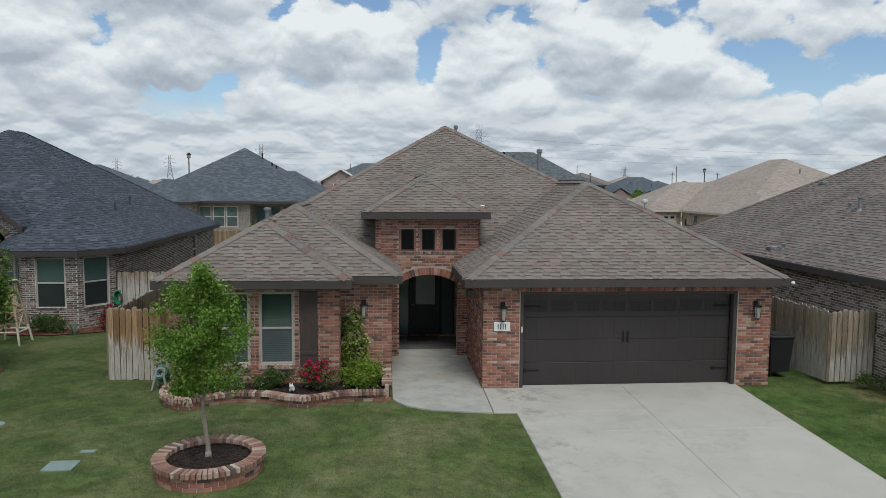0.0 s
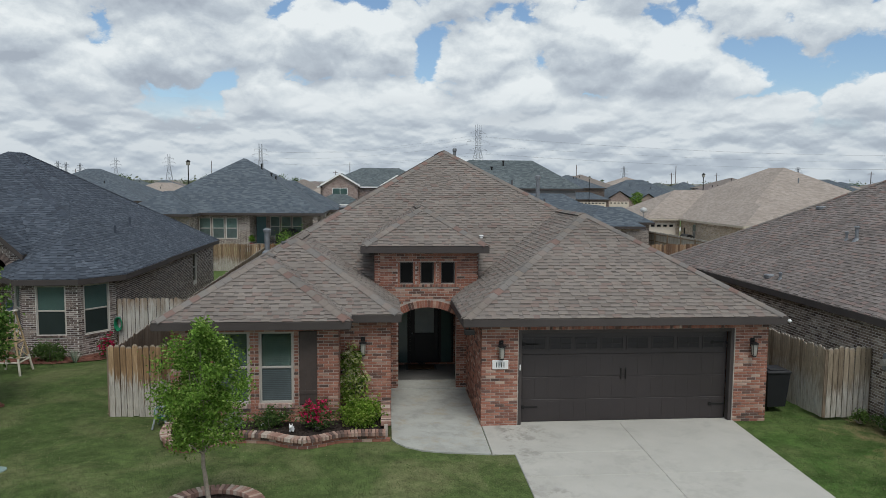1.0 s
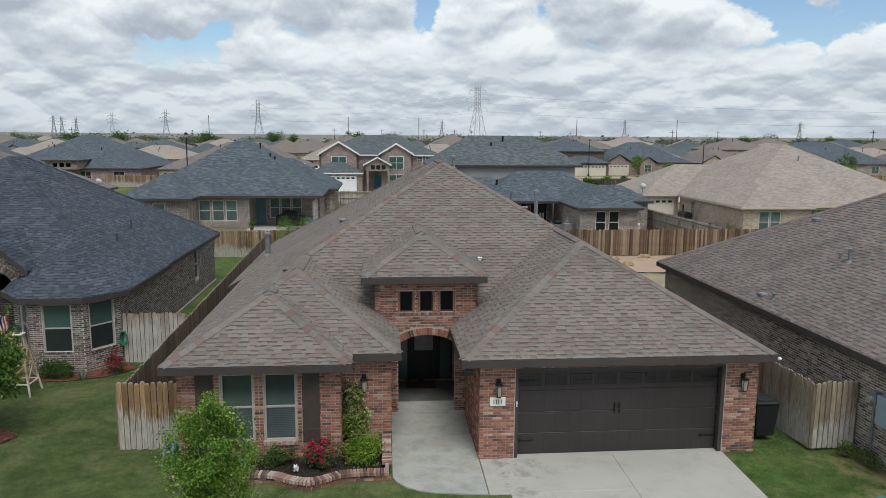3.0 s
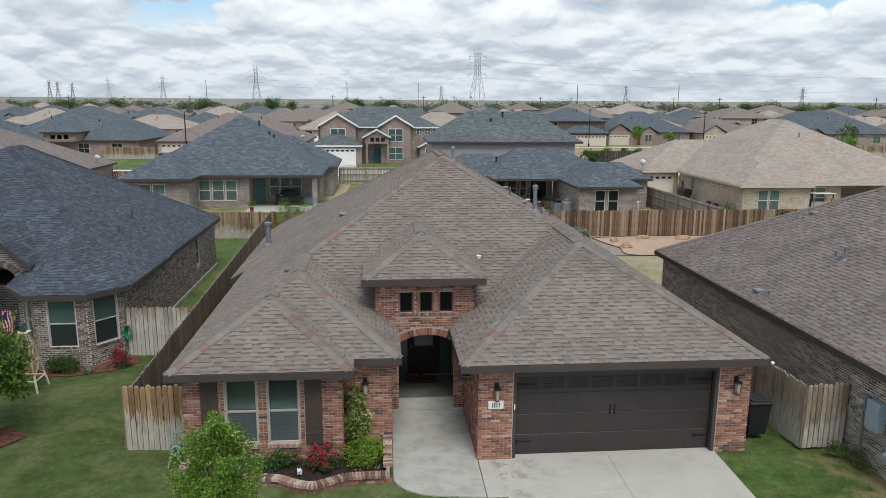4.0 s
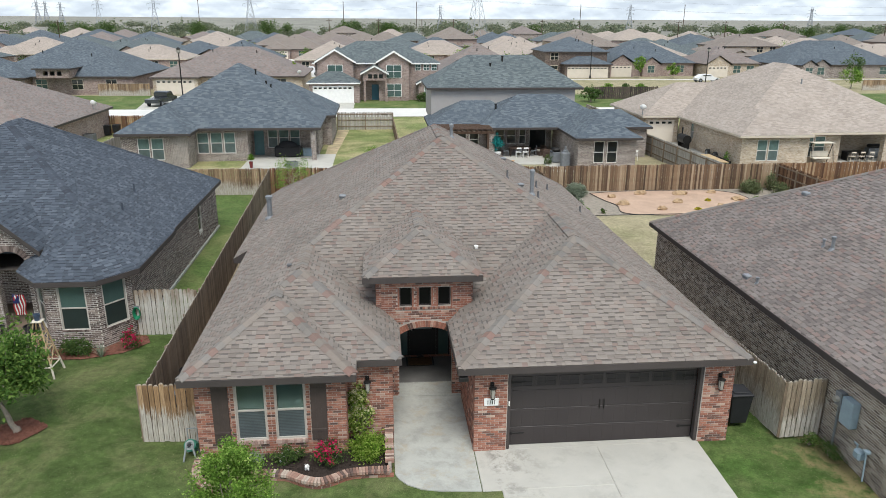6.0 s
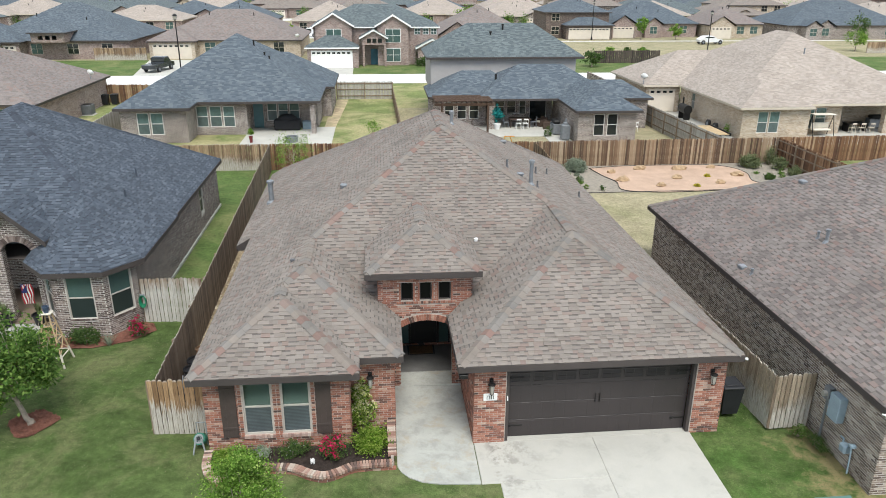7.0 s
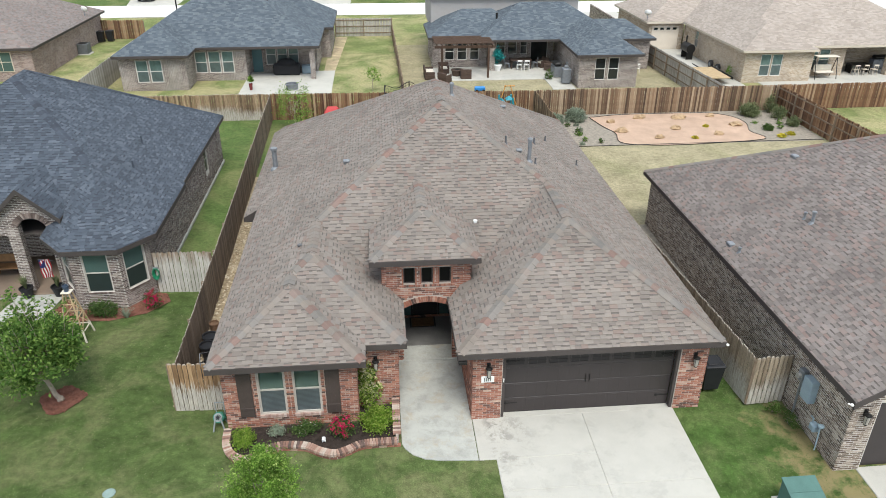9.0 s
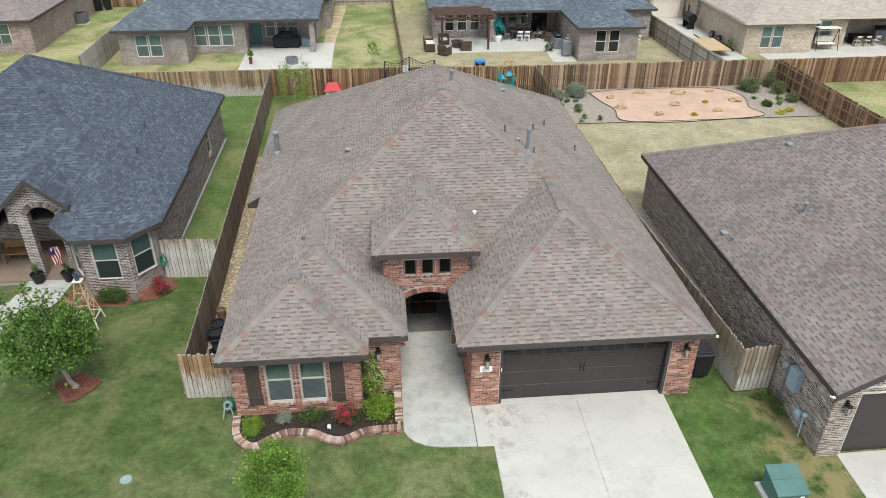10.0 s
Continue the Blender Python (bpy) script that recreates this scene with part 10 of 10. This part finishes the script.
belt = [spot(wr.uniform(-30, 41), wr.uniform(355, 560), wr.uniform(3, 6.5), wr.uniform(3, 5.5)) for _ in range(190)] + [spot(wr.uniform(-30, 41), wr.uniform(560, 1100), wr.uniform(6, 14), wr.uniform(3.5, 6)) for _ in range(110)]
woods("far_woods", belt, "distant belt of low green trees on the plain", LEAF_HAZED, 420, 0.13)
tall = [spot(az, dd, wr.uniform(4.5, 6), 8 + (h - 10) * 0.5) for az, dd, h in ((-8.0, 430, 14), (-6.6, 430, 13), (-2.2, 420, 15), (-1.5, 425, 14), (0.8, 420, 15), (1.3, 425, 14), (-19, 420, 13), (-20.5, 430, 12), (-22, 430, 12), (-25.5, 400, 12), (-13, 430, 13), (12, 460, 11), (33, 470, 14), (31, 480, 12), (34.5, 470, 11), (26, 480, 11), (27.5, 470, 12), (28.4, 480, 13), (29.2, 470, 14))]
woods("tall_woods", tall, "taller dark trees standing above the far belt", LEAF_DARK, 1900, 0.085)
between = [(wr.uniform(-0.55, 0.75) * y, y, wr.uniform(1.2, 2.4), wr.uniform(2.6, 4.4)) for y in [wr.uniform(165, 380) for _ in range(110)]]
woods("yard_trees", between, "scattered small trees among far houses", LEAF_MID, 650, 0.12)
fence(31.6, 105.4, 41.5, 105.4, "dark stained board fence across the street", PICKET_DARK, step=0.28)
fence(82, 117.5, 99, 117.5, "pale bleached board fence across the street", PICKET, step=0.3)
roof(dm, [Block(rect(-49.6, -44.2, 111.2, 118), 4.0, 0.45, {2})], "hazed_slate", boards=False)
wall(dm, -49.2, 111.6, 0, 4.6, 2.6, 3.9, WALL["pink"], [(1.0, 1.65, 2.95, 3.55), (1.95, 2.6, 2.95, 3.55), (2.9, 3.55, 2.95, 3.55)])
wall(dm, -44.6, 111.6, 90, 5, 2.6, 3.9, WALL["pink"])
wall(dm, -49.2, 116.6, -90, 5, 2.6, 3.9, WALL["pink"])

# ---- pylons, poles and wires ----
PYLON = material("weathered pylon steel", (0.30, 0.315, 0.335), 0.6, 0.2, vary=0.1, bump=0.0)


def pylon(az, dist, h, turn=0.0):
    x, y = dist * math.sin(radians(az)), dist * math.cos(radians(az))
    t = thing("pylon", (x, y, 0), "grey steel lattice power pylon", "pylon", "power pylons")
    k = h / 30.0
    r = max(0.07, dist * 0.0002)
    m = pose(x, y, 0, 0, 0, turn)

    def w(z):
        return (4.0 - 3.1 * min(1, z / 20)) * k if z < 20 else 0.9 * k

    lv = [0, 6, 11, 15, 18, 20, 22, 24, 26, 28]
    for sx in (-1, 1):
        for sy in (-1, 1):
            s = Shape()
            s.chain([m @ Vector((sx * w(a), sy * w(a), a * k)) for a in lv] + [m @ Vector((sx * w(28), sy * w(28), 30 * k))], r)
            part("leg", s, PYLON, t)
    s = Shape()
    for a, b in zip(lv, lv[1:]):
        for sy in (-1, 1):
            for p, q in (((-1, sy), (1, sy)), ((sy, -1), (sy, 1))):
                s.tube(m @ Vector((p[0] * w(a), p[1] * w(a), a * k)), m @ Vector((q[0] * w(b), q[1] * w(b), b * k)), r * 0.7, n=4, caps=False)
                s.tube(m @ Vector((q[0] * w(a), q[1] * w(a), a * k)), m @ Vector((p[0] * w(b), p[1] * w(b), b * k)), r * 0.7, n=4, caps=False)
    part("bracing", s, PYLON, t)
    for z, ln in ((19.5, 4.2), (23, 5.2), (26.5, 3.8)):
        s = Shape()
        for sx in (-1, 1):
            for dz in (0, 1.2):
                s.tube(m @ Vector((sx * 0.8 * k, 0, (z + dz) * k)), m @ Vector((sx * ln * k, 0, z * k)), r * 0.8, n=4, caps=False)
            s.tube(m @ Vector((sx * ln * k, 0, z * k)), m @ Vector((sx * ln * k, 0, (z - 1.3) * k)), r * 0.8, n=4, caps=False)
        part("crossarm", s, PYLON, t)
    return [m @ Vector((sx * ln * k, 0, (z - 1.3) * k)) for z, ln in ((19.5, 4.2), (23, 5.2), (26.5, 3.8)) for sx in (-1, 1)]


def wire(p, q, sag, r, label="thin sagging overhead power wire"):
    s = Shape()
    p, q = Vector(p), Vector(q)
    n = 14
    pts = [p.lerp(q, i / n) - Vector((0, 0, 4 * sag * (i / n) * (1 - i / n))) for i in range(n + 1)]
    s.chain(pts, r)
    whole("power_wire", s, PYLON, label, "wire", "power wires")


a1 = pylon(7.7, 300, 29.8, 20)
a2 = pylon(-9.2, 450, 28.5, 20)
a3 = pylon(-15.8, 620, 27, 20)
pylon(-19.4, 780, 28, 20)
pylon(-22.6, 1000, 28, 10)
pylon(-23.1, 950, 28, 10)
pylon(-21.7, 1050, 28, 10)
pylon(19.0, 850, 27, -10)
pylon(31.1, 700, 22, -10)
pylon(4.9, 760, 24, 5)
far_end = [Vector((360, 330, z)) for z in (17, 17, 20.5, 20.5, 24, 24)]
for k in (0, 1, 2, 4, 5):
    wire(a1[k], far_end[k] + Vector((0, k * 5, 0)), 4.0, 0.022)
    wire(a1[k], a2[k], 3.0, 0.024)


def street_lamp(x, y, h, label="black street lamp with a lantern head"):
    t = thing("street_lamp", (x, y, 0), label, "street lamp", "street lamps")
    s = Shape()
    s.lathe((x, y, 0), [(0.2, 0), (0.17, 0.5), (0.08, 0.7), (0.06, h - 0.5)], 12)
    part("pole", s, BLACKMETAL, t)
    s = Shape()
    s.lathe((x, y, h - 0.5), [(0.06, 0), (0.2, 0.05), (0.22, 0.4), (0.28, 0.42), (0.08, 0.6)], 12)
    part("lantern_head", s, BLACKMETAL, t)
    s = Shape()
    s.lathe((x, y, h - 0.44), [(0.205, 0), (0.222, 0.3)], 12)
    part("lens", s, LAMPGLASS, t)


street_lamp(-21.1, 81.8, 8.0)
street_lamp(47.2, 102.2, 7.4)
street_lamp(42.3, 143.5, 7.3)
for az, dd, h in ((-26.5, 360, 11), (-22, 300, 10), (-3.5, 330, 11), (0.2, 360, 11), (3.5, 340, 11), (5.9, 350, 11), (12.6, 380, 11), (22.5, 330, 11), (25.7, 340, 11), (29.5, 360, 10), (35.6, 300, 11), (15.4, 700, 24), (3.1, 900, 30), (-2.4, 900, 30), (-12.8, 900, 30), (22.8, 800, 26)):
    x, y = dd * math.sin(radians(az)), dd * math.cos(radians(az))
    t = thing("utility_pole", (x, y, 0), "tall dark wooden utility pole with a crossarm", "pole", "utility poles")
    s = Shape()
    s.tube((x, y, 0), (x, y, h), max(0.14, dd * 0.0004), n=6)
    part("mast", s, WOOD_DARK, t)
    if h < 15:
        s = Shape()
        s.box(x - 1.2, x + 1.2, y - 0.06, y + 0.06, h - 0.9, h - 0.75)
        part("crossarm", s, WOOD_DARK, t)
